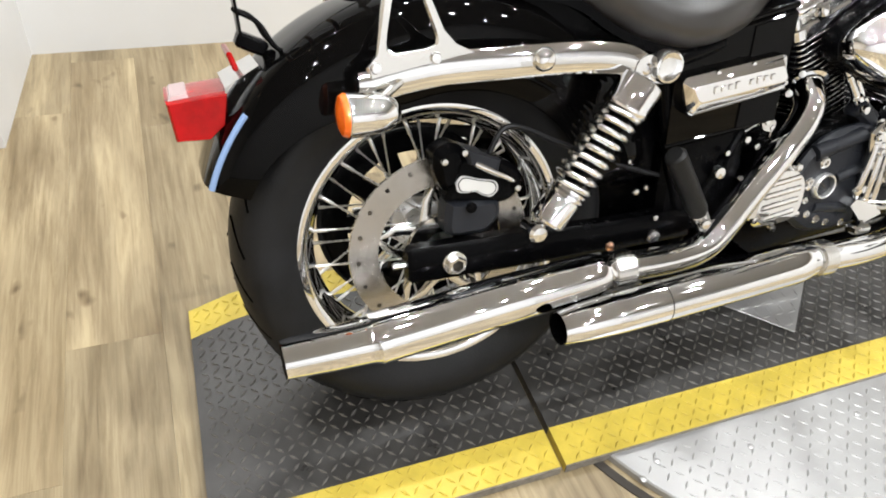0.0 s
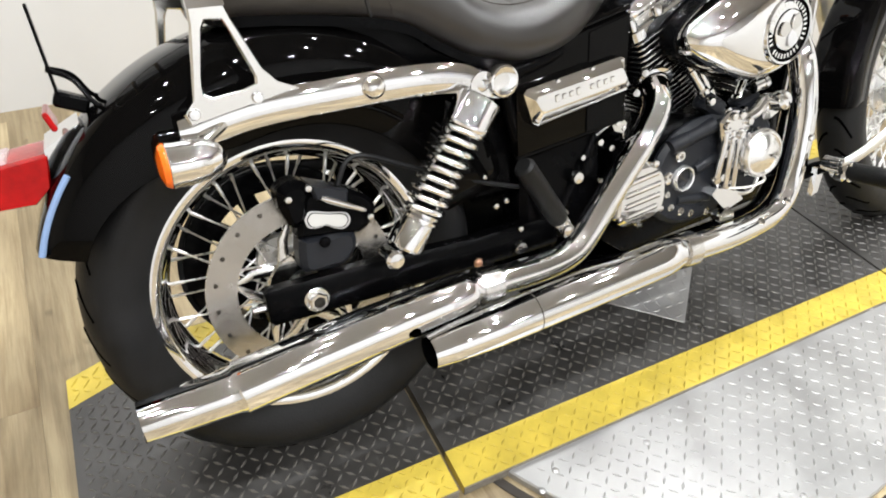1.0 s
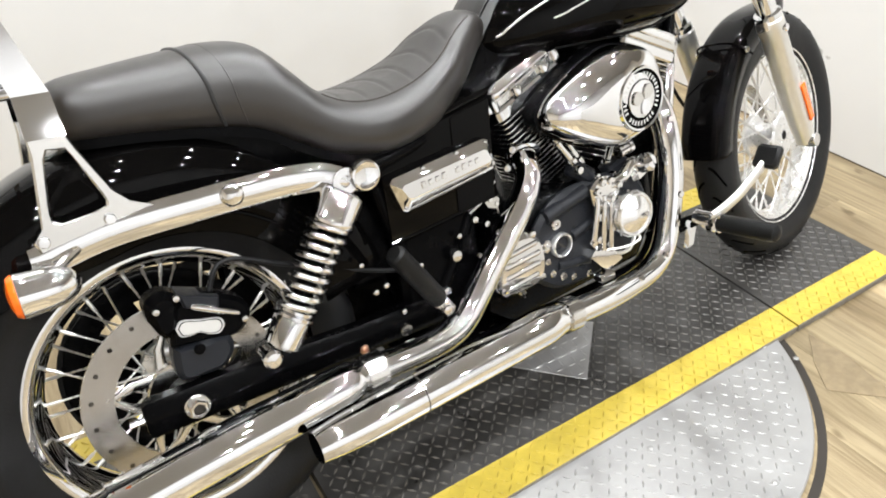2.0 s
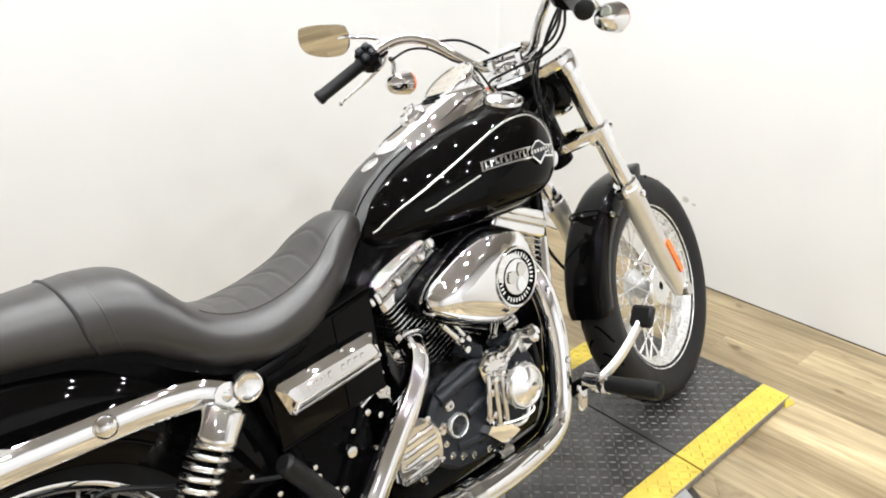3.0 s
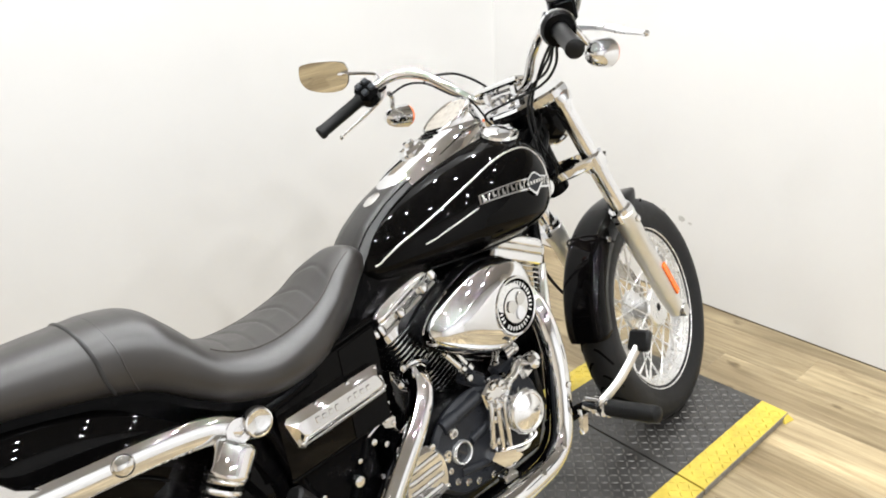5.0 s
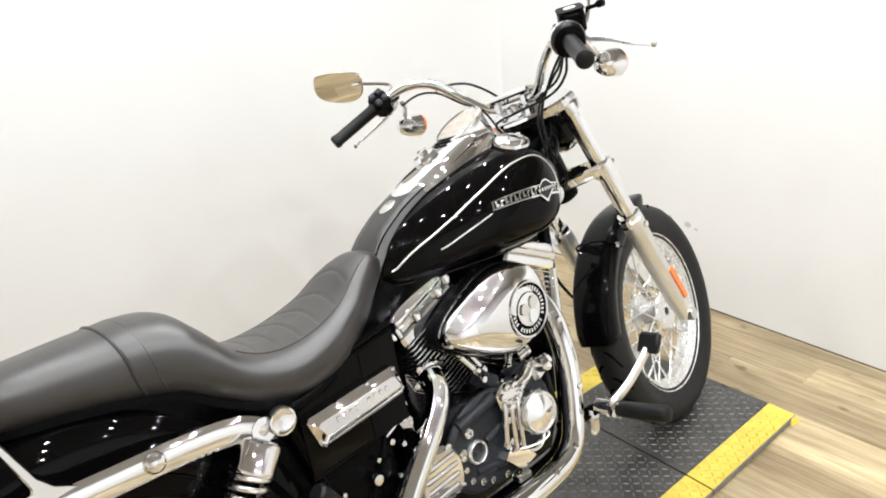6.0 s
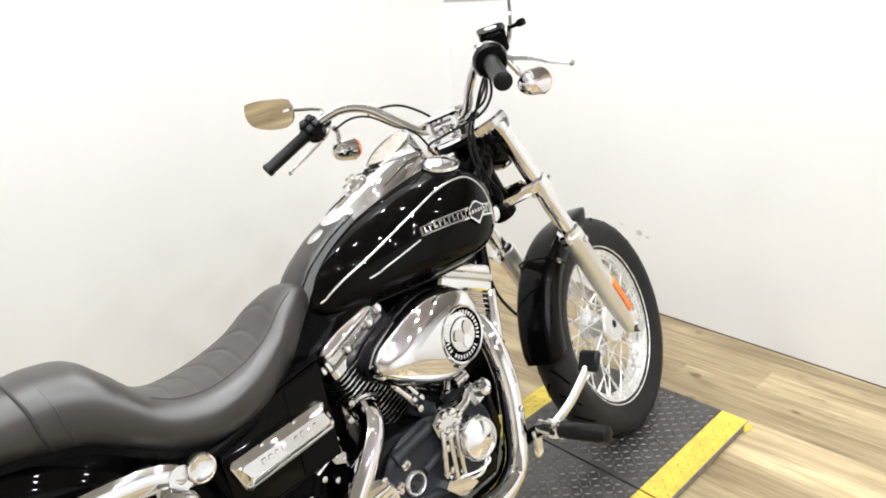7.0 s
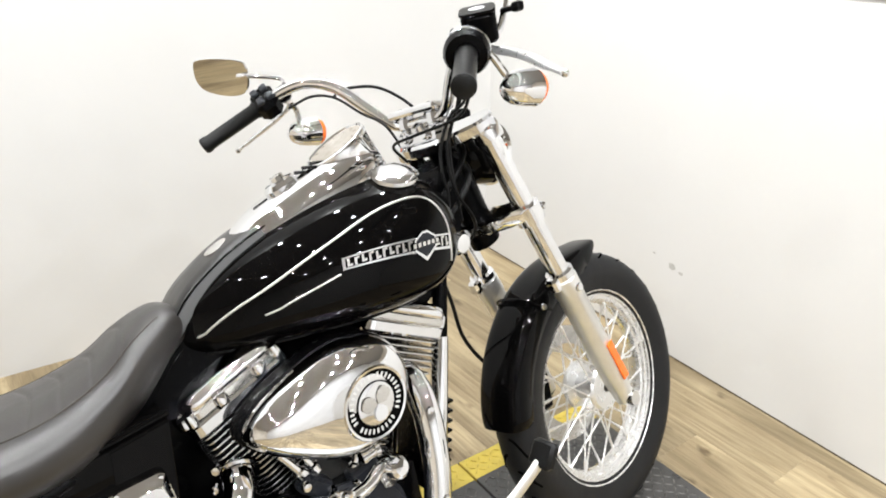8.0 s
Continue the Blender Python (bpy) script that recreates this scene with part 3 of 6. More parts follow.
def wheel(prefix, c, radius, width, rim_r, tyre_w, mat_rim, mat_spoke, hub_r, hub_w, steer):
    """A spoked wheel: the tyre carries rim, hub and every spoke."""
    w, s = width / 2, rim_r
    own = Matrix.Translation(c) @ Matrix.Rotation(radians(1.0 if steer else 0), 4, FORK_AXIS) @ Matrix.Rotation(radians(1.36 if steer else 0), 4, "X") @ Matrix.Translation(-c)

    def sub(name, geo, mat, parent=None, label="", turned=False, sharp=35):
        geo.move(STEER @ own if turned else own)
        return part(name, geo, mat, parent or bike, label, sharp)
    tyre_prof = [(s - 0.012, -w * 0.62), (s + 0.006, -w * 0.80), (s + (radius - s) * 0.42, -w), (s + (radius - s) * 0.68, -w * 0.97),
                 (s + (radius - s) * 0.86, -w * 0.76), (s + (radius - s) * 0.95, -w * 0.5), (radius - 0.001, -w * 0.22), (radius, 0)]
    tyre_prof = tyre_prof + [(r, -y) for r, y in reversed(tyre_prof[:-1])]
    tyre_prof = [(q.x, q.y) for q in spline([(r, y, 0) for r, y in tyre_prof], 3)]
    tyre = sub(prefix + "_wheel", Geo().lathe(tyre_prof, c, (0, 1, 0), 96), RUBBER, None, "spoked wheel with a grooved black tyre", steer, 60)
    # thin curved black strips almost flush with the tread, painting the shade of its grooves
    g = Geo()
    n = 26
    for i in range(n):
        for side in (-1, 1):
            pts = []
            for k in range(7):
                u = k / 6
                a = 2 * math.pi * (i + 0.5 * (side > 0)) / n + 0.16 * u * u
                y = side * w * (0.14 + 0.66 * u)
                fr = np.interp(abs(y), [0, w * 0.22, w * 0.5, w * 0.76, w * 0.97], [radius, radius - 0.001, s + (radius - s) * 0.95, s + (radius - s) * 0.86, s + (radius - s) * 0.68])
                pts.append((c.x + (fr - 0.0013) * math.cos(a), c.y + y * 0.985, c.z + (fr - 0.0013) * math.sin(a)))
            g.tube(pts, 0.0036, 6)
    sub("tread_groove", g, GROOVE_SHADE, tyre, "", steer)
    y = w * 0.60
    bead = [(s - 0.020, -y * 0.2), (s - 0.020, y * 0.2), (s - 0.014, y * 0.55), (s - 0.003, y * 0.70), (s - 0.002, y * 0.9), (s + 0.007, y * 1.02), (s + 0.012, y * 1.1), (s + 0.012, y * 1.20), (s + 0.008, y * 1.26)]
    if steer:   # stepped alloy rim
        rim = bead + [(s + 0.002, y * 1.26), (s - 0.002, y * 1.22), (s - 0.0045, y * 1.17), (s - 0.006, y * 1.06), (s - 0.013, y * 1.04), (s - 0.015, y * 1.00), (s - 0.016, y * 0.82), (s - 0.022, y * 0.78), (s - 0.0245, y * 0.74), (s - 0.026, y * 0.55), (s - 0.031, y * 0.46), (s - 0.033, y * 0.25), (s - 0.034, 0)]
    else:       # smooth chrome lip, then the deep well
        rim = bead + [(s + 0.003, y * 1.285), (s - 0.003, y * 1.28), (s - 0.009, y * 1.25), (s - 0.0135, y * 1.19), (s - 0.016, y * 1.09), (s - 0.017, y * 0.95), (s - 0.019, y * 0.75), (s - 0.026, y * 0.58), (s - 0.032, y * 0.35), (s - 0.034, 0)]
    rim = rim + [(r, -q) for r, q in reversed(rim[:-1])][:-1]
    sub("rim", Geo().lathe(rim, c, (0, 1, 0), 96, loop=True), mat_rim, tyre, "bright metal rim", steer)
    hub = [(0.012, -hub_w), (hub_r * 0.9, -hub_w), (hub_r, -hub_w + 0.006), (hub_r * 0.95, -hub_w + 0.014), (hub_r * 0.6, -hub_w + 0.024), (hub_r * 0.55, 0)]
    hub = hub + [(r, -q) for r, q in reversed(hub[:-1])]
    sub("hub", Geo().lathe(hub, c, (0, 1, 0), 40), mat_spoke, tyre, "polished metal hub", steer)
    base = None
    for i in range(40):
        side = -1 if i % 2 else 1
        lead = 1 if (i // 2) % 2 else -1
        a1 = 2 * math.pi * i / 40
        a0 = a1 - lead * radians(38)
        p0 = Vector((hub_r * 0.9 * math.cos(a0), side * (hub_w - 0.006), hub_r * 0.9 * math.sin(a0)))
        p1 = Vector(((s - 0.026) * math.cos(a1), side * 0.012, (s - 0.026) * math.sin(a1)))
        L = (p1 - p0).length
        m = Matrix.Translation(c + p0) @ (p1 - p0).to_track_quat("Z", "X").to_matrix().to_4x4()
        m = (STEER @ own @ m) if steer else m
        if base is None:
            base = part("spoke", Geo().tube([(0, 0, 0), (0, 0, L - 0.03), (0, 0, L - 0.028), (0, 0, L + 0.004)], [0.0023 if steer else 0.0018] * 2 + [0.0036 if steer else 0.0030] * 2, 7), mat_spoke, tyre)
            base.matrix_local = m
        else:
            share(base, tyre, m)
    return tyre


def brake_disc(parent, c, y, ro, ri, steer, label):
    g = Geo().lathe([(ro, -0.0025), (ro, 0.0025), (ri, 0.0025), (ri, -0.0025)], c + Vector((0, y, 0)), (0, 1, 0), 80, loop=True)
    d = sub("brake_disc", g, STEEL, parent, label, steer, true=True)
    return d


wheel("rear", REAR, 0.329, 0.160, 0.2290, 0.16, CHROME, SPOKE, 0.048, 0.052, False)
wheel("front", HUB_C, 0.327, 0.100, 0.2365, 0.10, RIM_ALU, SPOKE, 0.058, 0.046, True)
d = brake_disc(bike, REAR, -0.085, 0.155, 0.107, False, "brushed steel brake disc with small drilled holes")
g = Geo().lathe([(0.030, -0.006), (0.058, -0.006), (0.060, 0.002), (0.052, 0.02), (0.030, 0.025)], REAR + Vector((0, -0.088, 0)), (0, 1, 0), 40)
sub("disc_carrier", g, CHROME_SOFT, d, "polished disc carrier", true=True)
for i in range(5):
    a = 2 * math.pi * i / 5 + 0.35
    p = [(0.05 * math.cos(a - 0.5), 0.05 * math.sin(a - 0.5)), (0.085 * math.cos(a - 0.2), 0.085 * math.sin(a - 0.2)), (0.112 * math.cos(a), 0.112 * math.sin(a)),
         (0.085 * math.cos(a + 0.2), 0.085 * math.sin(a + 0.2)), (0.05 * math.cos(a + 0.5), 0.05 * math.sin(a + 0.5))]
    sub("carrier_arm", Geo().tube([(x, -0.084, REAR.z + z) for x, z in p], [0.010, 0.008, 0.007, 0.008, 0.010], 8, squash=0.5), CHROME_SOFT, d, true=True)
part("disc_face", Geo().lathe([(0.1545, 0.0), (0.1075, 0.0), (0.1075, 0.0004), (0.1545, 0.0004)], (0, 0, 0), (0, 1, 0), 80, loop=True), DISC_FACE, d, "turned steel braking face").matrix_local = pose(REAR.x, -0.0879, REAR.z)
hole = None
for i in range(20):
    a = 2 * math.pi * (i + 0.1) / 20
    r = 0.140
    m = pose(r * math.cos(a), -0.0883, REAR.z + r * math.sin(a))
    if hole is None:
        hole = part("vent_hole", Geo().lathe([(0.0038, -0.0002), (0.0038, 0.0004), (0.0003, 0.0004)], (0, 0, 0), (0, 1, 0), 10), GAP, d)
        hole.matrix_local = m
    else:
        share(hole, d, m)
brake_disc(bike, HUB_C, 0.072, 0.145, 0.10, True, "brushed steel front brake disc")

# belt pulley on the far side: wide ring, hub and broad arms with openings between
g = Geo().lathe([(0.160, 0.056), (0.166, 0.058), (0.166, 0.088), (0.124, 0.088), (0.124, 0.056)], REAR, (0, 1, 0), 80, loop=True)
g.lathe([(0.02, 0.056), (0.080, 0.056), (0.080, 0.086), (0.02, 0.086)], REAR, (0, 1, 0), 48, loop=True)
pulley = sub("belt_pulley", g, SATIN, None, "black belt pulley with round openings", true=True)
for i in range(10):
    a = 2 * math.pi * i / 10
    m = Matrix.Translation(REAR + Vector((0, 0.07, 0))) @ Matrix.Rotation(-a, 4, "Y")
    sub("pulley_arm", Geo().box(m @ Vector((0.102, 0, 0)), (0.056, 0.018, 0.032), m, 0.003), SATIN, pulley, true=True)
g = Geo()
pts = [(REAR.x + 0.168 * math.cos(a), 0.074, REAR.z + 0.168 * math.sin(a)) for a in np.linspace(radians(75), radians(285), 40)]
pts = [(0.66, 0.074, 0.40)] + pts + [(0.66, 0.074, 0.27)]
g.tube(pts, 0.012, 8, squash=0.25)
sub("drive_belt", g, RUBBER, None, "toothed black drive belt")

# swing arm
for s in (-1, 1):
    g = Geo()
    ring = lambda x, h, y, w, z: [(x, s * y + w * dy, z + h * dz) for dy, dz in ((-.5, -.35), (-.35, -.5), (.35, -.5), (.5, -.35), (.5, .35), (.35, .5), (-.35, .5), (-.5, .35))]
    g.rings([ring(-0.078, 0.050, 0.128, 0.024, 0.331), ring(-0.07, 0.062, 0.128, 0.030, 0.331), ring(0.09, 0.064, 0.128, 0.032, 0.331), ring(0.3, 0.058, 0.12, 0.034, 0.322), ring(0.48, 0.06, 0.11, 0.04, 0.318)])
    arm = sub("swing_arm", g, SATIN, None, "black steel swing arm")
    hexa = Geo().lathe([(0.012, 0.004), (0.0165, 0.004), (0.017, 0.013), (0.0145, 0.016), (0.0105, 0.016), (0.0100, 0.002), (0.0005, 0.002)], (0, s * 0.143, 0.329), (0, s, 0), 6)
    sub("axle_nut", hexa, CHROME_SOFT, arm, "bright steel axle nut", sharp=20)
    sub("axle_bore", Geo().lathe([(0.0098, 0.003), (0.0098, 0.005), (0.0004, 0.005)], (0, s * 0.143, 0.329), (0, s, 0), 16), GAP, arm)
    sub("axle_washer", Geo().lathe([(0.010, 0), (0.0205, 0), (0.021, 0.003), (0.0195, 0.005), (0.010, 0.005)], (0, s * 0.143, 0.329), (0, s, 0), 28), CHROME_SOFT, arm)
    sub("axle_adjuster", Geo().tube([(-0.10, s * 0.128, 0.331), (-0.076, s * 0.128, 0.331)], 0.006, 8), STEEL, arm)
    sub("pivot_bolt", bolt_head((0.39, s * 0.137, 0.312), (0, s, 0), 0.013, 0.01), CHROME, arm)

# rear caliper
MC = Matrix(((1, 0, 0, 0), (0, 0, -1, -0.092), (0, 1, 0, 0), (0, 0, 0, 1)))
smooth = lambda o, n=4: [(q.x, q.y) for q in spline([(x, z, 0) for x, z in o + o[:1]], n)][:-1]
cal = sub("brake_caliper", Geo().prism(smooth([(-0.012, 0.436), (-0.004, 0.478), (0.012, 0.505), (0.045, 0.508), (0.080, 0.496), (0.112, 0.474), (0.118, 0.448), (0.092, 0.421), (0.040, 0.428)]), 0.048, MC, 0.008), SATIN, None, "black brake caliper with a pale oval badge")
sub("caliper_lug", Geo().prism(smooth([(-0.034, 0.492), (-0.032, 0.518), (-0.010, 0.530), (0.012, 0.522), (0.016, 0.498), (0.002, 0.462), (-0.018, 0.456)]), 0.056, MC, 0.012), SATIN, cal, "rounded end lug")
sub("bridge_block", Geo().prism([(0.016, 0.520), (0.074, 0.498), (0.070, 0.480), (0.020, 0.496)], 0.058, MC, 0.004), CASE, cal)
sub("piston_housing", Geo().prism(smooth([(-0.010, 0.432), (0.030, 0.431), (0.072, 0.429), (0.081, 0.416), (0.079, 0.396), (0.058, 0.374), (0.022, 0.372), (-0.010, 0.377), (-0.014, 0.405)], 3), 0.050, MC, 0.010), CASE, cal, "dark grey piston housing")
kid = smooth([(-0.037, 0.0), (-0.029, 0.013), (0.0, 0.0125), (0.029, 0.013), (0.038, 0.0), (0.030, -0.013), (0.014, -0.013), (0.0, -0.009), (-0.014, -0.013), (-0.029, -0.013)], 5)
MF = Matrix(((1, 0, 0, 0.036), (0, 0, -1, -0.1405), (0, 1, 0, 0.457), (0, 0, 0, 1))) @ Matrix.Rotation(radians(-15), 4, "Z")
sub("badge", Geo().prism(kid, 0.003, MF, 0.001), BADGE, cal, "pale silver kidney-shaped badge")
sub("badge_line", Geo().prism([(x * 0.91, y * 0.86) for x, y in kid], 0.0034, MF, 0.0003), SATIN, cal)
sub("badge_face", Geo().prism([(x * 0.86, y * 0.76) for x, y in kid], 0.0042, MF, 0.0004), WHITE_PRINT, cal)
sub("bridge_pin", Geo().tube([(0.030, -0.149, 0.497), (0.036, -0.150, 0.494), (0.090, -0.150, 0.465), (0.097, -0.149, 0.461)], [0.004, 0.0055, 0.0055, 0.004], 12), CHROME, cal, "chrome bridge pin")
for x, z, r in ((0.012, 0.516, 0.006), (0.026, 0.424, 0.009), (0.104, 0.448, 0.006), (-0.020, 0.505, 0.006)):
    sub("caliper_bolt", bolt_head((x, -0.146, z), (0, -1, 0), r, 0.006), CHROME_SOFT if r < 0.008 else SATIN, cal)
sub("brake_line", Geo().tube(spline([(0.06, -0.12, 0.49), (0.10, -0.115, 0.54), (0.20, -0.11, 0.50), (0.34, -0.105, 0.44), (0.46, -0.105, 0.40)]), 0.0045, 8), RUBBER, cal)

# shock absorbers
for s in (-1, 1):
    a, b = Vector((0.136, s * 0.178, 0.383)), Vector((0.297, s * 0.178, 0.612))
    ax = (b - a).normalized()
    L = (b - a).length
    g = Geo().lathe([(0.020, L - 0.058), (0.0365, L - 0.058), (0.0378, L - 0.056), (0.0378, L - 0.049), (0.0365, L - 0.047), (0.0365, L - 0.012), (0.034, L - 0.005), (0.026, L - 0.001), (0.0005, L)], a, ax, 32)
    shock = sub("shock_absorber", g, CHROME, None, "chrome shock absorber with exposed coil spring")
    sub("lower_can", Geo().lathe([(0.012, 0.012), (0.028, 0.012), (0.031, 0.016), (0.031, 0.058), (0.029, 0.062), (0.034, 0.064), (0.034, 0.068), (0.029, 0.070), (0.033, 0.073), (0.033, 0.077), (0.015, 0.079)], a, ax, 32), CHROME, shock)
    sub("damper_rod", Geo().lathe([(0.017, 0.06), (0.017, L - 0.06)], a, ax, 20), SATIN, shock)
    q = ax.to_track_quat("Z", "X")
    turns, n = 8.6, 190
    pts = []
    for i in range(n + 1):
        ph = 2 * math.pi * turns * i / n
        h = 0.080 + (L - 0.056 - 0.080) * i / n
        pts.append(a + ax * h + q @ Vector((0.031 * math.cos(ph), 0.031 * math.sin(ph), 0)))
    sub("coil_spring", Geo().tube(pts, 0.0050, 10), SPRING, shock, "chrome coil spring")
    sub("lower_bolt", Geo().lathe([(0.012, -0.03), (0.012, 0), (0.0165, 0.002), (0.0165, 0.012), (0.012, 0.017), (0.0004, 0.018)], (0.121, s * 0.185, 0.384), (0, s, 0), 16), CHROME, shock)
    sub("upper_eye", Geo().lathe([(0.010, -0.02), (0.022, -0.02), (0.022, 0.01), (0.010, 0.01)], (0.303, s * 0.165, 0.625), (0, s, 0), 20, loop=True), CHROME, shock)

# rear mudguard
FC, FR = Vector((0.02, 0, 0.352)), 0.402


def guard(c, r, a0, a1, half, drop, n=44, taper=1.0, nose=0.0, thick=0.003):
    """A curved mudguard: section with rounded shoulders and skirts, swept about c."""
    sec = []
    for k in range(17):
        u = -1 + 2 * k / 16
        y = half * math.sin(u * math.pi / 2) if abs(u) < 1 else half * u
        fall = drop * (1 - math.sqrt(max(0, 1 - min(1, abs(u)) ** 3.2)))
        sec.append((y, -fall))
    rings = []
    inner = [(y * (1 - thick / half), f - thick) for y, f in sec]
    loop = sec + list(reversed(inner))
    for i in range(n + 1):
        a = radians(a0 + (a1 - a0) * i / n)
        e = min(i, n - i) / 3
        k = 1.0 if e >= 1 else (0.90 + 0.10 * math.sqrt(max(0, 1 - (1 - e) ** 2)))
        u = max(0.0, (i / n - 0.62) / 0.38)
        d = 1 - (1 - taper) * u * u * (3 - 2 * u)
        if nose:
            v = max(0.0, 1 - i / n / 0.22)
            d *= 1 - 0.72 * v * v
            k *= 1 - 0.30 * v * v
            f0 = nose * v * v
        else:
            f0 = 0.0
        rings.append([c + Vector(((r + f0 + f * d) * math.cos(a), y * k, (r + f0 + f * d) * math.sin(a))) for y, f in loop])
    return Geo().rings(rings, True, True)


fender = sub("rear_fender", guard(FC, FR, 12, 161, 0.112, 0.150, taper=0.42), PAINT, None, "glossy black rear mudguard", sharp=50)
sub("fender_lip", Geo().tube([(FC.x + (FR - 0.118) * math.cos(a), -0.1125, FC.z + (FR - 0.118) * math.sin(a)) for a in np.linspace(radians(25), radians(104), 30)], 0.003, 6), PAINT, fender)
# a thin blue grey tube paints the reflection along the mudguard edge
g = Geo()
pts = []
for a in np.linspace(143, 160.5, 14):
    u = max(0.0, ((a - 12) / 149 - 0.62) / 0.38)
    r = FR - 0.0197 * (1 - 0.5 * u * u * (3 - 2 * u)) + 0.001
    pts.append((FC.x + r * math.cos(radians(a)), -0.098, FC.z + r * math.sin(radians(a))))
g.tube(pts, 0.0046, 8)
sub("reflex_strip", g, material("blue grey strip", (0.20, 0.30, 0.50), 0.3), fender, "narrow blue grey painted reflection along the mudguard edge")

# chrome mudguard struts, sissy plates and rack
for s in (-1, 1):
    y = s * 0.160
    top = spline([(-0.15, 0, 0.648), (-0.05, 0, 0.668), (0.074, 0, 0.672), (0.19, 0, 0.672), (0.265, 0, 0.664), (0.31, 0, 0.645), (0.345, 0, 0.632)], 6)
    rings = []
    for i, p in enumerate(top):
        u = i / (len(top) - 1)
        h = 0.046 - 0.012 * max(0, u - 0.75) * 4
        w = 0.013
        pts = [(-w, -h + 0.008), (-w * 0.6, -h), (w * 0.6, -h), (w, -h + 0.008), (w, -0.008), (w * 0.6, 0), (-w * 0.6, 0), (-w, -0.008)]
        rings.append([Vector((p.x, y + q, p.z + z)) for q, z in pts])
    strut = sub("fender_strut", Geo().rings(rings), CHROME, None, "broad chrome mudguard strut", sharp=50)
    sub("strut_bolt", Geo().lathe([(0.017, 0), (0.018, 0.003), (0.016, 0.009), (0.011, 0.013), (0.0004, 0.014)], (0.122, y + s * 0.012, 0.652), (0, s, 0), 20), CHROME, strut)
    sub("shock_stud", Geo().lathe([(0.014, -0.03), (0.021, -0.016), (0.0245, -0.006), (0.0262, 0.003), (0.0262, 0.011), (0.0245, 0.0155), (0.0215, 0.0165), (0.018, 0.0148), (0.010, 0.0140), (0.0004, 0.0138)], (0.336, y + s * 0.010, 0.628), (0, s, 0), 36), CHROME, strut, "chrome domed stud cover")
    outer = [(-0.135, 0.640), (-0.020, 0.662), (0.015, 0.668), (-0.012, 0.680), (-0.030, 0.700), (-0.060, 0.765), (-0.068, 0.785), (-0.112, 0.785), (-0.112, 0.765), (-0.122, 0.700), (-0.126, 0.670), (-0.140, 0.655)]
    inner = [(-0.100, 0.672), (-0.060, 0.677), (-0.044, 0.682), (-0.043, 0.690), (-0.047, 0.702), (-0.067, 0.752), (-0.072, 0.764), (-0.092, 0.767), (-0.098, 0.756), (-0.108, 0.702), (-0.111, 0.690), (-0.110, 0.678)]
    MS = Matrix(((1, 0, 0, 0), (0, 0, 1, s * 0.172 - 0.004), (0, 1, 0, 0), (0, 0, 0, 1)))
    sub("sissy_plate", Geo().frame_plate(outer, inner, 0.010, MS), CHROME_SOFT, strut, "chrome side plate with a triangular cut-out")
    g = Geo().hull([(-0.112, s * 0.178, 0.782), (-0.066, s * 0.178, 0.782), (-0.112, s * 0.168, 0.782), (-0.066, s * 0.168, 0.782),
                    (-0.112, s * 0.150, 0.835), (-0.068, s * 0.150, 0.835), (-0.112, s * 0.142, 0.832), (-0.068, s * 0.142, 0.832)])
    g.hull([(-0.112, s * 0.150, 0.833), (-0.068, s * 0.150, 0.833), (-0.112, s * 0.142, 0.833), (-0.068, s * 0.142, 0.833),
            (-0.165, s * 0.140, 1.04), (-0.135, s * 0.140, 1.04), (-0.165, s * 0.132, 1.04), (-0.135, s * 0.132, 1.04)])
    for x, z in ((-0.128, 0.655), (-0.045, 0.664)):
        sub("plate_bolt", bolt_head((x, s * 0.176, z), (0, s, 0), 0.008, 0.007), CHROME, strut)
    sub("sissy_upright", g, CHROME, strut, "bent chrome upright of the passenger backrest")
sub("sissy_bar_top", Geo().tube(spline([(-0.15, -0.136, 1.035), (-0.155, -0.11, 1.085), (-0.158, 0, 1.10), (-0.155, 0.11, 1.085), (-0.15, 0.136, 1.035)]), 0.009, 12), CHROME, None, "chrome hoop of the passenger backrest")
g = Geo().tube(spline([(-0.075, -0.138, 0.84), (-0.16, -0.125, 0.838), (-0.30, -0.115, 0.838), (-0.345, -0.07, 0.838), (-0.345, 0.07, 0.838), (-0.30, 0.115, 0.838), (-0.16, 0.125, 0.838), (-0.075, 0.138, 0.84)]), 0.0075, 12)
rack = sub("luggage_rack", g, CHROME, None, "small chrome tube luggage rack")
for x in (-0.20, -0.27):
    sub("rack_bar", Geo().tube([(x, -0.122, 0.838), (x, 0.122, 0.838)], 0.006, 10), CHROME, rack)

# rear lamps and plate holder
g = Geo()
prof = [(-0.392, 0.602), (-0.386, 0.545), (-0.340, 0.545), (-0.316, 0.566), (-0.308, 0.612)]
rings = []
for y, k in ((-0.062, 0.90), (-0.058, 0.97), (-0.045, 1.0), (0.045, 1.0), (0.058, 0.97), (0.062, 0.90)):
    cx, cz = -0.345, 0.57
    rings.append([(cx + (x - cx) * k, y, cz + (z - cz) * k) for x, z in prof])
g.rings(rings)
tail = sub("tail_lamp", g, RED, None, "red rear lamp with a clear top strip on a chrome base", sharp=45)
sub("clear_strip", Geo().hull([(-0.388, -0.050, 0.602), (-0.388, 0.050, 0.602), (-0.360, -0.050, 0.606), (-0.360, 0.050, 0.606), (-0.384, -0.045, 0.607), (-0.384, 0.045, 0.607), (-0.362, -0.045, 0.610), (-0.362, 0.045, 0.610)]), CLEAR, tail, "clear lens strip")
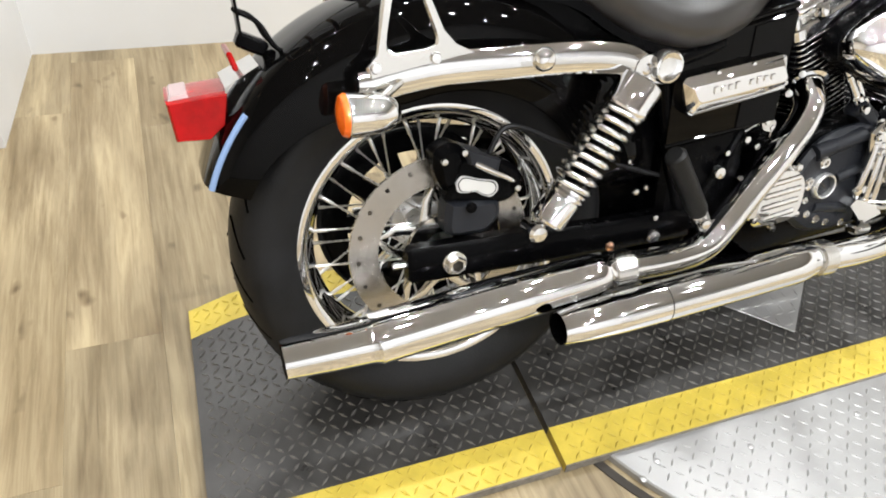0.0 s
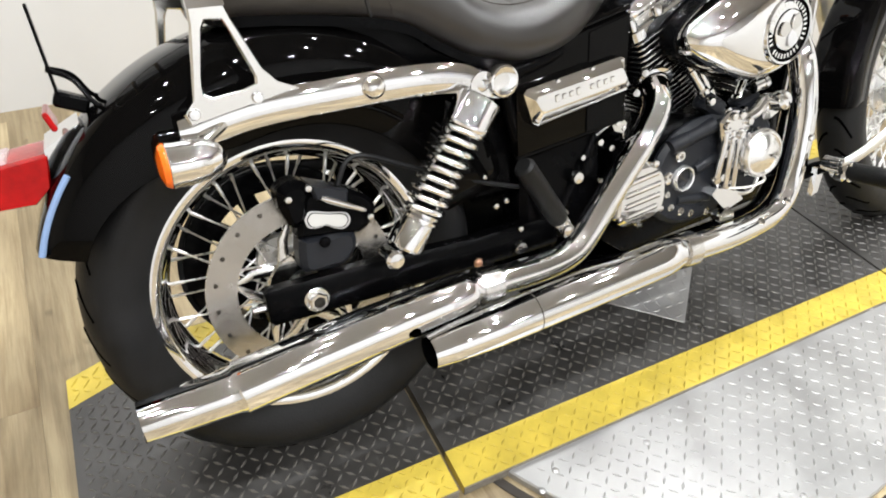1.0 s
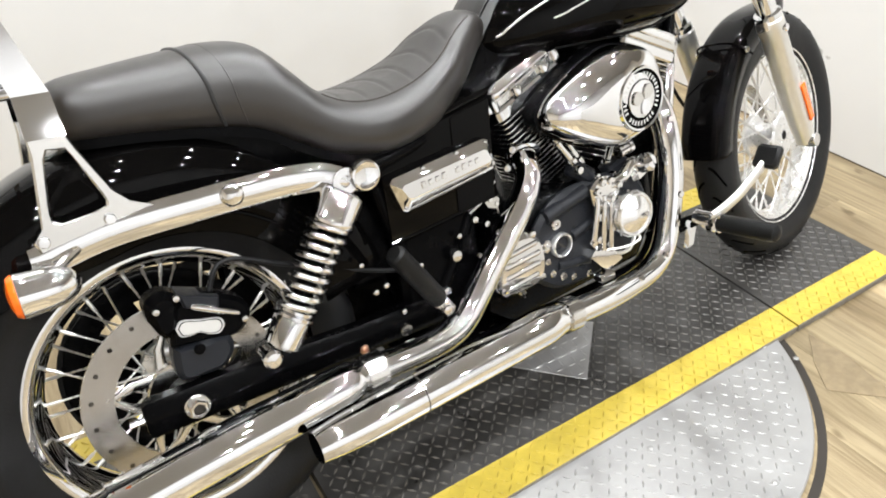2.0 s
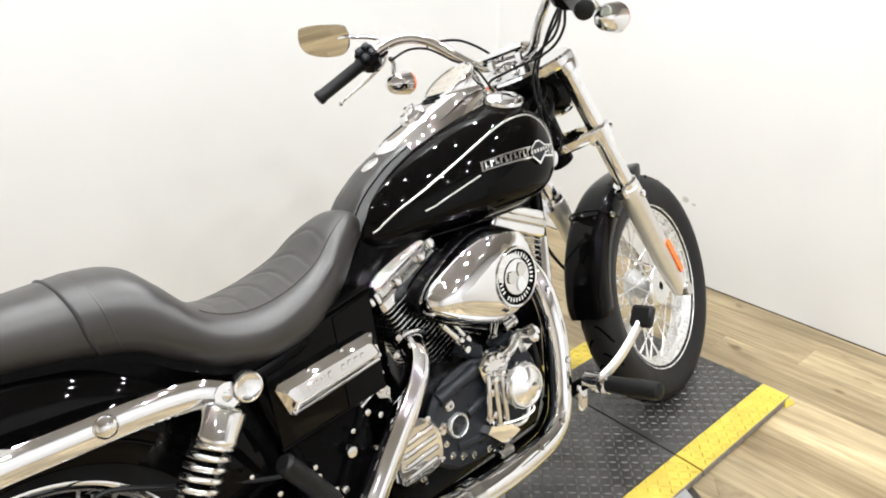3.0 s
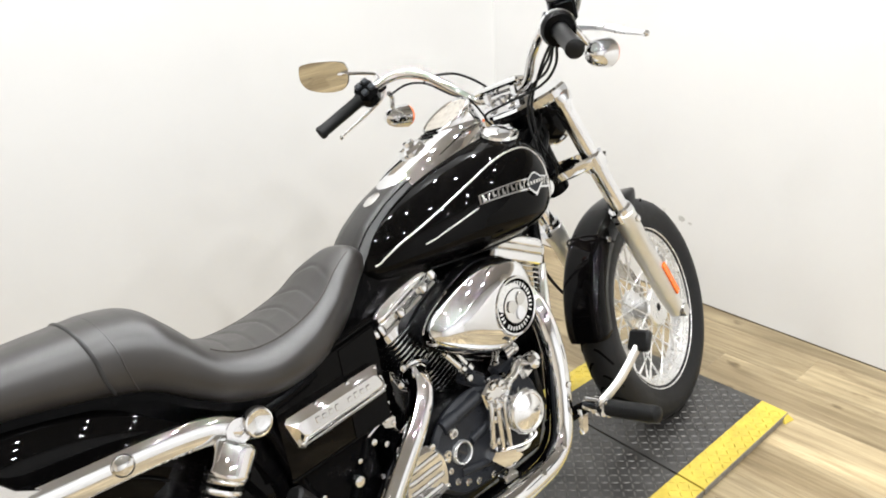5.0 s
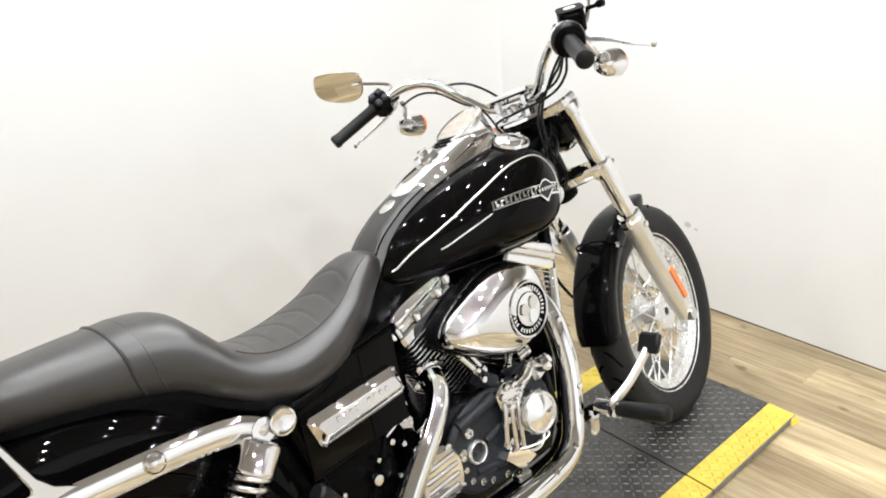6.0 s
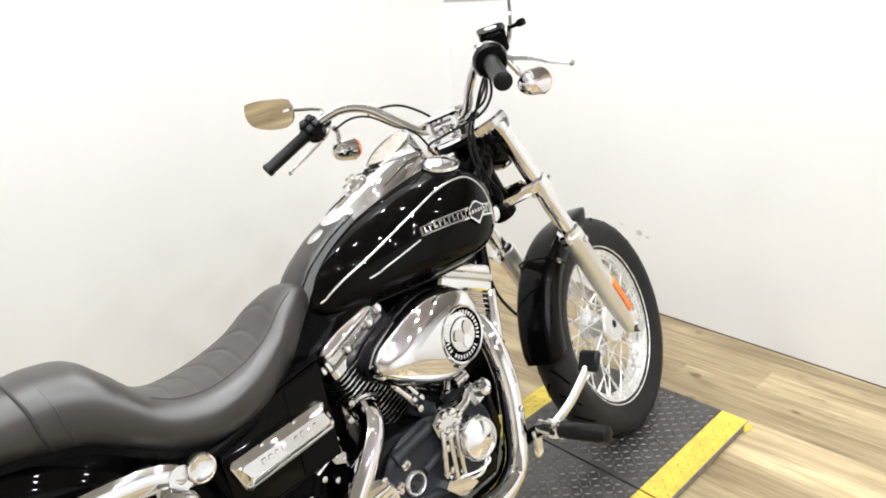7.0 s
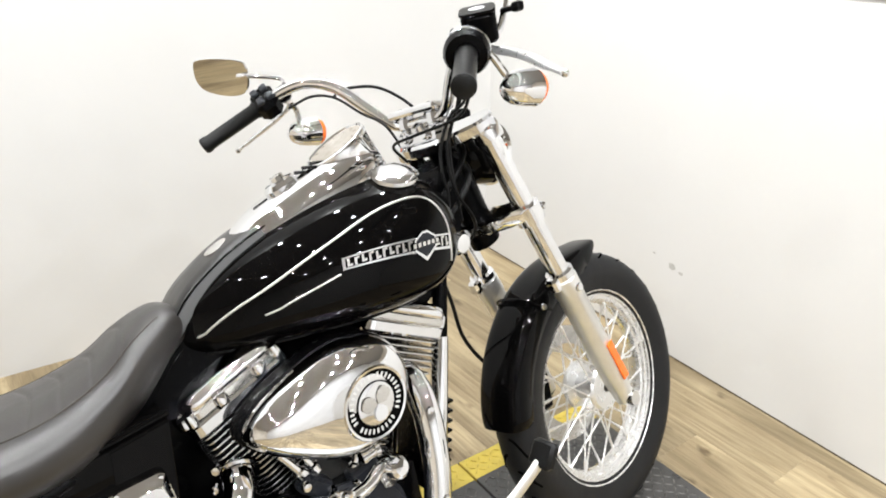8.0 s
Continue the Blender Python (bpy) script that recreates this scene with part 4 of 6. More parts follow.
sub("lamp_base", Geo().hull([(-0.312, s * w, z) for s in (-1, 1) for w, z in ((0.055, 0.555), (0.06, 0.618))] + [(-0.262, s * w, z) for s in (-1, 1) for w, z in ((0.045, 0.60), (0.05, 0.645))] + [(-0.30, s * 0.045, 0.535) for s in (-1, 1)]), CHROME, tail, "chrome lamp base")
sub("reflector", Geo().box((-0.296, 0, 0.650), (0.008, 0.085, 0.028), Matrix.Rotation(radians(-18), 4, "Y"), 0.003), RED, tail)
g = Geo().box((-0.282, 0, 0.735), (0.004, 0.036, 0.13), Matrix.Rotation(radians(-4), 4, "Y"), 0.0015)
holder = sub("plate_holder", g, SATIN, None, "black licence plate holder without a plate")
sub("plate_bracket", Geo().box((-0.264, 0, 0.668), (0.045, 0.034, 0.022), Matrix.Rotation(radians(24), 4, "Y"), 0.004), SATIN, holder)
for s in (-1, 1):
    sub("bracket_stay", Geo().tube(spline([(-0.283, s * 0.012, 0.715), (-0.255, s * 0.030, 0.700), (-0.232, s * 0.05, 0.665), (-0.20, s * 0.05, 0.672)]), 0.0035, 8), SATIN, holder)


def indicator(c, front, steer, stem, size=1.0):
    """A bullet-shaped chrome turn signal with an amber lens."""
    d = 1 if front else -1
    prof = [(0.0005, -0.050), (0.012, -0.047), (0.022, -0.038), (0.029, -0.022), (0.032, -0.002), (0.033, 0.018), (0.034, 0.024), (0.031, 0.026), (0.0005, 0.026)]
    prof = [(r * size, h) for r, h in prof]
    ob = sub("turn_signal", Geo().lathe(prof, c, (d, 0, 0), 28), CHROME, None, "chrome bullet turn signal with an amber lens", steer)
    sub("lens", Geo().lathe([(r * size, h) for r, h in ((0.0315, 0.023), (0.032, 0.027 + 0.003 * front), (0.0285, 0.033 + 0.004 * front), (0.016, 0.037 + 0.005 * front), (0.0005, 0.038 + 0.005 * front))], c, (d, 0, 0), 28), AMBER, ob, "amber plastic lens", steer)
    sub("stem", Geo().tube(spline(stem, 6), 0.007, 10), CHROME_SOFT, ob, "", steer)
    return ob


for s in (-1, 1):
    indicator(Vector((-0.150, s * 0.195, 0.600)), False, False, [(-0.14, s * 0.195, 0.61), (-0.115, s * 0.185, 0.625), (-0.09, s * 0.165, 0.635)], 0.93)

# ---------------------------------------------------------------- seat
N = 260
xs, zt = table([-0.085, -0.075, -0.05, 0.02, 0.10, 0.17, 0.226, 0.264, 0.313, 0.378, 0.462, 0.545, 0.60, 0.65, 0.685, 0.70],
               [0.800, 0.826, 0.842, 0.850, 0.857, 0.861, 0.851, 0.818, 0.768, 0.745, 0.753, 0.783, 0.822, 0.842, 0.832, 0.812], N)
_, zb = table([-0.085, -0.05, 0.05, 0.19, 0.26, 0.32, 0.41, 0.52, 0.60, 0.66, 0.70], [0.770, 0.760, 0.752, 0.728, 0.688, 0.660, 0.645, 0.664, 0.708, 0.764, 0.79], N)
_, hw = table([-0.085, -0.07, -0.04, 0.05, 0.15, 0.25, 0.33, 0.42, 0.50, 0.57, 0.63, 0.67, 0.70], [0.055, 0.085, 0.105, 0.118, 0.130, 0.150, 0.168, 0.173, 0.156, 0.124, 0.090, 0.066, 0.044], N)
GROOVES = [0.362, 0.408, 0.455, 0.502, 0.550, 0.598]


def seat_point(i, u):
    """A point of the seat: i along it, u from -1 (right lower edge) over the top to 1."""
    x, t, b, w = xs[i], zt[i], zb[i], hw[i]
    a = u * math.pi * 0.70
    sy, cz = math.sin(a), math.cos(a)
    y = w * math.copysign(abs(sy) ** 0.84, sy)
    k = math.copysign(abs(cz) ** 0.74, cz)
    mid = b + (t - b) * 0.46
    z = mid + (t - mid) * k if k > 0 else mid + (mid - b) * k * 1.40
    z = max(z, b)
    if abs(u) < 0.345 and x > 0.33:
        for gx in GROOVES:
            d = (x + 0.06 * abs(u) - gx) / 0.0030
            z -= 0.0036 * math.exp(-d * d) * (1 - (abs(u) / 0.345) ** 6)
    return Vector((x, y, z))


def seat_at(x, u, lift=0.0):
    f = min(max((x - xs[0]) / (xs[-1] - xs[0]) * (N - 1), 0), N - 1.001)
    i = int(f)
    return seat_point(i, u).lerp(seat_point(i + 1, u), f - i) + Vector((0, 0, lift))


us = np.linspace(-1, 1, 49)
g = Geo().rings([[seat_point(i, u) for u in us] for i in range(N)])
seat = sub("seat", g, LEATHER, None, "black leather two-up seat with stitched cross ribs", sharp=60)
near = lambda v: int(np.argmin(abs(xs - v)))
g = Geo()
g.tube([seat_at(0.118 + 0.035 * abs(u) ** 2, u) for u in np.linspace(-0.98, 0.98, 44)], 0.0032, 8)
sub("seat_welt", g, material("dark welt", (0.012, 0.012, 0.012), 0.5), seat, "dark welt across the seat")
sub("stitching", Geo().tube([seat_at(0.152 + 0.035 * abs(u) ** 2, u, -0.0004) for u in np.linspace(-0.98, 0.98, 44)], 0.0011, 6), LEATHER, seat)
for s in (-1, 1):
    pts = [seat_point(i, s * (0.345 + 0.10 * max(0, (0.30 - xs[i])))) for i in range(near(0.31), near(0.655), 3)]
    sub("panel_seam", Geo().tube(pts, 0.0014, 6), GAP, seat)
sub("seat_pan", Geo().rings([[(x, s * w * 0.83, z) for s, z in ((-1, b - 0.012), (1, b - 0.012), (1, b + 0.004), (-1, b + 0.004))] for x, w, b in list(zip(xs, hw, zb))[::5]]), SATIN, seat)

# ---------------------------------------------------------------- fuel tank
NT = 90
tx, tt = table([0.678, 0.70, 0.75, 0.81, 0.90, 1.00, 1.09, 1.16, 1.205, 1.235], [0.803, 0.840, 0.879, 0.911, 0.948, 0.974, 0.980, 0.962, 0.928, 0.870], NT)
_, tb = table([0.678, 0.72, 0.80, 0.90, 1.00, 1.10, 1.17, 1.235], [0.764, 0.745, 0.736, 0.733, 0.731, 0.734, 0.750, 0.800], NT)
_, tw = table([0.678, 0.70, 0.74, 0.80, 0.88, 0.97, 1.06, 1.13, 1.185, 1.22, 1.235], [0.045, 0.066, 0.092, 0.124, 0.158, 0.180, 0.186, 0.176, 0.148, 0.105, 0.06], NT)


def tank_point(i, a, lift=0.0):
    """A point of the tank's skin: i along it, a degrees from the top towards its right side."""
    x, t, b, w = tx[i], tt[i], tb[i], tw[i]
    r = radians(a)
    s, c = math.sin(r), math.cos(r)
    e = 0.74
    zc = b + (t - b) * 0.40
    y = -(w + lift) * math.copysign(abs(s) ** e, s)
    z = zc + ((t - zc) if c > 0 else (zc - b)) * math.copysign(abs(c) ** e, c) + lift * c
    return Vector((x, y, z))


def tank_at(x, a, lift=0.0):
    f = (x - tx[0]) / (tx[-1] - tx[0]) * (NT - 1)
    i = max(0, min(NT - 2, int(f)))
    return tank_point(i, a, lift).lerp(tank_point(i + 1, a, lift), f - i)


g = Geo().rings([[tank_point(i, 360 * j / 64) for j in range(64)] for i in range(NT)])
tank = sub("fuel_tank", g, PAINT, None, "glossy black teardrop fuel tank with silver pinstripes", sharp=60)
for s in (1, -1):
    pts = spline([(0.702, 93, 0), (0.748, 83, 0), (0.796, 77, 0), (0.86, 69, 0), (0.919, 62.5, 0), (1.003, 54, 0), (1.079, 51.5, 0), (1.118, 55, 0), (1.146, 68, 0), (1.160, 86, 0), (1.162, 100, 0)], 8)
    sub("pinstripe", Geo().tube([tank_at(p.x, s * p.y, 0.0004) for p in pts], 0.0021, 6), ALU, tank, "thin silver pinstripe")
    pts = spline([(0.800, 91, 0), (0.84, 89.5, 0), (0.88, 87.7, 0), (0.922, 85.5, 0)], 8)
    sub("pinstripe", Geo().tube([tank_at(p.x, s * p.y, 0.0004) for p in pts], 0.0016, 6), ALU, tank)
    # long badge: a chrome frame with a row of plain bars and a small shield
    def badge_row(x, grow, lo, hi):
        u = (x - 0.925) / 0.231
        mid, half = 80.5 + 6.0 * u, 3.5 + grow
        return [tank_at(x, s * (mid + k * half), l) for k, l in ((-1, lo), (-1, hi), (1, hi), (1, lo))]
    badge = sub("tank_badge", Geo().rings([badge_row(x, 0.0, 0.0005, 0.004) for x in np.linspace(0.925, 1.156, 22)]), CHROME, tank, "long chrome tank badge with a shield")
    sub("badge_field", Geo().rings([badge_row(x, -0.9, 0.0035, 0.0046) for x in np.linspace(0.930, 1.151, 22)]), SATIN, badge)
    for k in range(17):
        x = 0.9325 + 0.0129 * k
        if 1.058 < x < 1.108:
            continue
        mid = 80.5 + 6.0 * (x - 0.925) / 0.231
        top, low = -2.3 + 0.5 * (k % 3 == 1), 2.3 - 0.5 * (k % 4 == 2)
        g = Geo().hull([tank_at(x + dx, s * (mid + da), l) for dx in (0, 0.0042) for da in (top, low) for l in (0.0040, 0.0058)])
        g.hull([tank_at(x + dx, s * (mid + da), l) for dx in (0, 0.0090) for da in ((top, top + 1.2) if k % 2 else (low - 1.2, low)) for l in (0.0040, 0.0058)])
        sub("badge_bar", g, CHROME_SOFT, badge)
    x = 1.087
    shield = ((-0.025, -2.6), (-0.025, 2.6), (0.025, -2.6), (0.025, 2.6), (-0.006, -6.4), (0.006, -6.4), (0, 6.2))
    sub("badge_shield", Geo().hull([tank_at(x + dx, s * (84.6 + da), l) for dx, da in shield for l in (0.004, 0.0068)]), CHROME, badge)
    sub("shield_field", Geo().hull([tank_at(x + dx * 0.84, s * (84.6 + da * 0.82), l) for dx, da in shield for l in (0.006, 0.0074)]), CASE, badge, "dark enamel field of the shield")
    sub("shield_bar", Geo().hull([tank_at(x + dx, s * (84.6 + da), l) for dx in (-0.034, 0.034) for da in (-1.5, 1.5) for l in (0.006, 0.0080)]), SATIN, badge)
    for k in range(6):
        sub("shield_mark", Geo().hull([tank_at(x + dx, s * (84.6 + da), l) for dx in (-0.030 + 0.0105 * k, -0.0235 + 0.0105 * k) for da in (-1.0, 1.0) for l in (0.0075, 0.0088)]), CHROME_SOFT, badge)
    sub("tank_seam", Geo().tube([tank_at(x, s * 152, 0.001) for x in np.linspace(0.72, 1.21, 30)], 0.004, 6), PAINT, tank)
    # filler caps
    c = tank_at(1.085, s * 27)
    cap = sub("fuel_cap", Geo().lathe([(0.034, -0.02), (0.042, 0.0), (0.045, 0.006), (0.044, 0.012), (0.036, 0.016), (0.018, 0.018), (0.0005, 0.0185)], c, (-0.05, -s * 0.42, 1), 32), CHROME, tank, "domed chrome fuel cap")

# dash panel: leather strip, console, clock
g = Geo()
rows = []
for x in np.linspace(0.668, 0.90, 20):
    w = 0.053 + 0.03 * max(0, x - 0.70)
    z = float(np.interp(x, [0.668, 0.69, 0.71, 0.735, 0.765, 0.80, 0.85, 0.90], [0.820, 0.849, 0.869, 0.887, 0.907, 0.925, 0.946, 0.961]))
    rows.append([(x + 0.01, -w - 0.006, z - 0.03), (x, -w, z - 0.009), (x, -w * 0.93, z - 0.003), (x, -w * 0.5, z - 0.0005), (x, 0, z), (x, w * 0.5, z - 0.0005), (x, w * 0.93, z - 0.003), (x, w, z - 0.009), (x + 0.01, w + 0.006, z - 0.03)])
strip = sub("tank_strap", Geo().rings(rows), STRAP, None, "black leather tank strap with a round medallion", sharp=50)
zc = 0.9075
sub("medallion", Geo().lathe([(0.022, 0), (0.022, 0.003), (0.0175, 0.005), (0.0005, 0.0055)], (0.770, 0, zc), (-0.50, 0, 0.866), 28), CHROME_SOFT, strip, "round silver medallion")
for s in (-1, 1):
    sub("strap_edge", Geo().tube([r[1 if s < 0 else 7] for r in rows], 0.002, 6), SATIN, strip)
NC = 40
cx_, cz_ = table([0.795, 0.83, 0.90, 0.97, 1.03, 1.08, 1.12], [0.920, 0.950, 0.986, 1.015, 1.032, 1.026, 0.985], NC)
_, cw_ = table([0.795, 0.82, 0.87, 0.94, 1.01, 1.07, 1.12], [0.022, 0.052, 0.068, 0.077, 0.078, 0.068, 0.03], NC)
rows = []
for x, z, w in zip(cx_, cz_, cw_):
    b = float(np.interp(x, tx, tt)) - 0.02
    rows.append([(x, w * math.copysign(abs(math.cos(a)) ** 0.6, math.cos(a)), b + (z - b) * max(0, math.sin(a)) ** 0.5) for a in np.linspace(0, math.pi, 17)])
console = sub("dash_console", Geo().rings(rows), CHROME, None, "chrome dash console on the tank top", sharp=60)
SP = Vector((1.026, 0, 1.030))
sub("speedometer", Geo().lathe([(0.064, -0.075), (0.064, -0.04), (0.063, 0.0), (0.065, 0.010), (0.063, 0.016), (0.060, 0.0175), (0.0578, 0.014), (0.0005, 0.013)], SP, (-0.52, 0, 0.85), 48), CHROME, console, "round chrome speedometer housing")
# the dial's warm pale colour stands in for the reflection in its glass
sub("dial", Geo().lathe([(0.0572, 0.0145), (0.0005, 0.0150)], SP, (-0.52, 0, 0.85), 40), material("pale grey dial", (0.30, 0.275, 0.235), 0.22, coat=0.3, vary=0.15, mix_scale=60), console, "speedometer dial with the glass reflection in its pale colour")
m = facing(SP + Vector((-0.52, 0, 0.85)).normalized() * 0.0152, (-0.52, 0, 0.85), (1, 0, 0))
for k in range(9):
    a = radians(-120 + 30 * k)
    g = Geo().box((0, 0, 0), (0.0013, 0.005, 0.0006), None, 0.0001).move(m @ Matrix.Rotation(a, 4, "Z") @ Matrix.Translation((0, 0.045, 0)))
    sub("dial_mark", g, SATIN, console)
sub("ignition_switch", Geo().lathe([(0.030, -0.012), (0.032, 0.004), (0.026, 0.012), (0.014, 0.014), (0.012, 0.022), (0.0005, 0.023)], (0.902, 0, 0.988), (-0.40, 0, 0.9), 28), CHROME, console, "chrome ignition switch")
for k in range(3):
    x = 0.945 + 0.016 * k
    sub("console_rib", Geo().box((x, 0, float(np.interp(x, cx_, cz_)) + 0.0010), (0.005, 0.060, 0.004), Matrix.Rotation(radians(-25), 4, "Y"), 0.002), SATIN, console)

# ---------------------------------------------------------------- side box and frame
g = Geo().hull([(0.385, s * 0.138, 0.650) for s in (-1, 1)] + [(0.390, s * 0.138, 0.486) for s in (-1, 1)] + [(0.622, s * 0.138, 0.690) for s in (-1, 1)] + [(0.622, s * 0.138, 0.508) for s in (-1, 1)] +
               [(0.39, s * 0.128, 0.660) for s in (-1, 1)] + [(0.618, s * 0.122, 0.705) for s in (-1, 1)] + [(0.41, s * 0.128, 0.472) for s in (-1, 1)] + [(0.615, s * 0.128, 0.496) for s in (-1, 1)])
box = sub("side_box", g, PAINT, None, "black battery box with a chrome side cover")
for z0, z1 in ((0.656, 0.702), (0.480, 0.506)):
    sub("box_edge", Geo().tube([(0.388, -0.1335, z0), (0.50, -0.1345, z0 + (z1 - z0) * 0.48), (0.624, -0.1315, z1)], 0.0055, 10), PAINT, box, "rounded glossy edge")
sub("box_panel", Geo().hull([(0.535 + dx, y, z) for y in (-0.1385, -0.1402) for dx, z in ((0, 0.500), (0, 0.672), (0.086, 0.690), (0.084, 0.508))]), PAINT, box, "glossy black end panel")
MY = lambda y: Matrix(((1, 0, 0, 0), (0, 0, -1, y), (0, 1, 0, 0), (0, 0, 0, 1)))
MYV = lambda q, y: Vector((q[0], y, q[1]))


def inset(o, i, u):
    return [(a[0] + (c[0] - a[0]) * u, a[1] + (c[1] - a[1]) * u) for a, c in zip(o, i)]


OUT = [(0.390, 0.594), (0.396, 0.602), (0.593, 0.626), (0.603, 0.622), (0.616, 0.574), (0.613, 0.563), (0.420, 0.533), (0.409, 0.539)]
INN = [(0.409, 0.581), (0.414, 0.586), (0.583, 0.606), (0.589, 0.603), (0.598, 0.589), (0.594, 0.584), (0.428, 0.564), (0.420, 0.567)]
cov = sub("side_cover", Geo().rings([[MYV(q, y) for q in inset(OUT, INN, u)] for u, y in ((0.06, -0.134), (0.0, -0.138), (0.0, -0.150), (0.08, -0.154), (0.75, -0.1655), (0.9, -0.167), (1.0, -0.167))]), CHROME, box, "chrome cover plate with sloping edges", sharp=18)
for k in range(9):
    x = 0.450 + 0.0145 * k
    if k == 4:
        continue
    z = 0.579 + 0.115 * (x - 0.45)
    sub("cover_bar", Geo().box((x, -0.1682, z), (0.0085, 0.0026, 0.009 if k % 3 else 0.012), Matrix.Rotation(radians(-7), 4, "Y"), 0.0008), CHROME, cov)
for x, z in ((0.401, 0.589), (0.458, 0.604), (0.530, 0.613), (0.594, 0.617), (0.608, 0.576), (0.416, 0.548)):
    sub("cover_bolt", bolt_head((x, -0.1545, z), (0, -1, 0), 0.005, 0.004), CHROME, cov)

g = Geo()
for s in (-1, 1):
    g.tube(spline([(1.235, s * 0.022, 0.86), (1.205, s * 0.055, 0.70), (1.165, s * 0.085, 0.50), (1.135, s * 0.095, 0.30), (1.09, s * 0.10, 0.215), (1.00, s * 0.105, 0.195), (0.75, s * 0.11, 0.195), (0.52, s * 0.11, 0.205), (0.46, s * 0.11, 0.26)], 6), 0.0165, 14)
    g.tube(spline([(1.235, s * 0.02, 0.94), (1.0, s * 0.02, 0.81), (0.78, s * 0.02, 0.785), (0.66, s * 0.025, 0.745), (0.58, s * 0.07, 0.69), (0.50, s * 0.12, 0.655), (0.33, s * 0.14, 0.625), (0.15, s * 0.125, 0.640), (-0.05, s * 0.125, 0.655)], 6), 0.0145, 12)
    g.tube(spline([(0.62, s * 0.07, 0.69), (0.58, s * 0.11, 0.50), (0.50, s * 0.115, 0.36), (0.46, s * 0.11, 0.26)], 6), 0.0145, 12)
    g.tube(spline([(0.36, s * 0.13, 0.63), (0.40, s * 0.122, 0.50), (0.46, s * 0.115, 0.33)], 6), 0.012, 12)
fr = sub("frame", g, SATIN, None, "black steel tube frame")
sub("head_tube", Geo().tube([AXIS_P + RA * 0.52, AXIS_P + RA * 0.78], 0.034, 20), SATIN, fr)
for x, z, r in ((0.520, 0.416, 0.013), (0.345, 0.402, 0.006), (0.367, 0.408, 0.006), (0.393, 0.312, 0.012), (0.325, 0.461, 0.005), (0.443, 0.421, 0.006), (0.600, 0.455, 0.007), (0.575, 0.398, 0.006)):
    sub("frame_bolt", bolt_head((x, -0.130, z), (0, -1, 0), r, r * 0.9), CHROME, fr)
sub("coil_bracket", Geo().hull([(x, y, z) for y in (-0.126, -0.134) for x, z in ((0.600, 0.498), (0.618, 0.512), (0.634, 0.496), (0.628, 0.478), (0.606, 0.486))]), CHROME_SOFT, fr, "small bright bracket")
for x, z, r in ((0.612, 0.500, 0.006), (0.627, 0.488, 0.0055), (0.614, 0.547, 0.006), (0.622, 0.532, 0.005), (0.572, 0.472, 0.0075), (0.533, 0.451, 0.006), (0.446, 0.402, 0.0065), (0.492, 0.352, 0.009), (0.475, 0.361, 0.006), (0.395, 0.345, 0.006)):
    sub("small_bolt", bolt_head((x, -0.131, z), (0, -1, 0), r, r * 0.9), CHROME, fr)
for a, b in (((0.600, -0.134, 0.505), (0.560, -0.136, 0.488)), ((0.640, -0.120, 0.46), (0.622, -0.128, 0.53))):
    sub("clip_wire", Geo().tube([a, b], 0.003, 8), CHROME_SOFT, fr)
sub("solenoid", Geo().lathe([(0.020, -0.04), (0.022, -0.036), (0.022, 0.0), (0.019, 0.004), (0.010, 0.006), (0.0004, 0.007)], (0.555, -0.128, 0.425), (0.2, -1, 0.1), 24), SATIN, fr, "black round solenoid cap")
sub("brake_union", Geo().lathe([(0.006, 0), (0.010, 0.002), (0.010, 0.012), (0.006, 0.016), (0.0004, 0.017)], (0.302, -0.125, 0.303), (0, -1, 0.2), 6), COPPER, fr, "small copper brake line union", sharp=20)
g = Geo().box((0.50, -0.08, 0.40), (0.18, 0.08, 0.20), None, 0.012)
g.box((0.36, 0, 0.52), (0.10, 0.20, 0.24), None, 0.015)
g.box((0.36, 0.095, 0.345), (0.46, 0.03, 0.31), None, 0.01)
g.hull([(x, s * y, z) for s in (-1, 1) for x, y, z in ((0.60, 0.045, 0.64), (0.60, 0.045, 0.745), (0.70, 0.05, 0.79), (0.86, 0.05, 0.79), (0.86, 0.05, 0.70), (0.70, 0.045, 0.63))])
g.box((0.665, 0.03, 0.52), (0.15, 0.05, 0.26), None, 0.01)
g.hull([(x, s * 0.05, z) for s in (-1, 1) for x, z in ((0.85, 0.69), (0.85, 0.79), (1.20, 0.80), (1.22, 0.74), (1.16, 0.70))])
g.hull([(x, s * y, z) for s in (-1, 1) for x, y, z in ((0.10, 0.085, 0.60), (0.10, 0.085, 0.765), (0.24, 0.105, 0.725), (0.42, 0.115, 0.665), (0.42, 0.115, 0.58))])
sub("inner_panel", g, SATIN, fr)
g = Geo().box((1.172, 0.0, 0.42), (0.05, 0.12, 0.20), Matrix.Rotation(radians(6), 4, "Y"), 0.006)
reg = sub("regulator", g, SATIN, None, "black finned voltage regulator on the down tubes")
for k in range(8):
    sub("fin", Geo().box((1.205 + 0.0025 * k - 0.009, 0, 0.345 + 0.021 * k), (0.022, 0.116, 0.006), None, 0.001), SATIN, reg)

# ---------------------------------------------------------------- engine
g = Geo().hull([(x, y, z) for y in (-0.118, 0.118) for x, z in ((0.60, 0.26), (0.62, 0.44), (0.74, 0.465), (0.86, 0.475), (0.99, 0.485), (1.07, 0.44), (1.09, 0.33), (1.04, 0.235), (0.66, 0.215))] +
               [(x, y, z) for y in (-0.132, 0.132) for x, z in ((0.64, 0.28), (0.65, 0.42), (0.76, 0.455), (0.98, 0.465), (1.045, 0.42), (1.06, 0.33), (1.02, 0.26), (0.68, 0.24))])
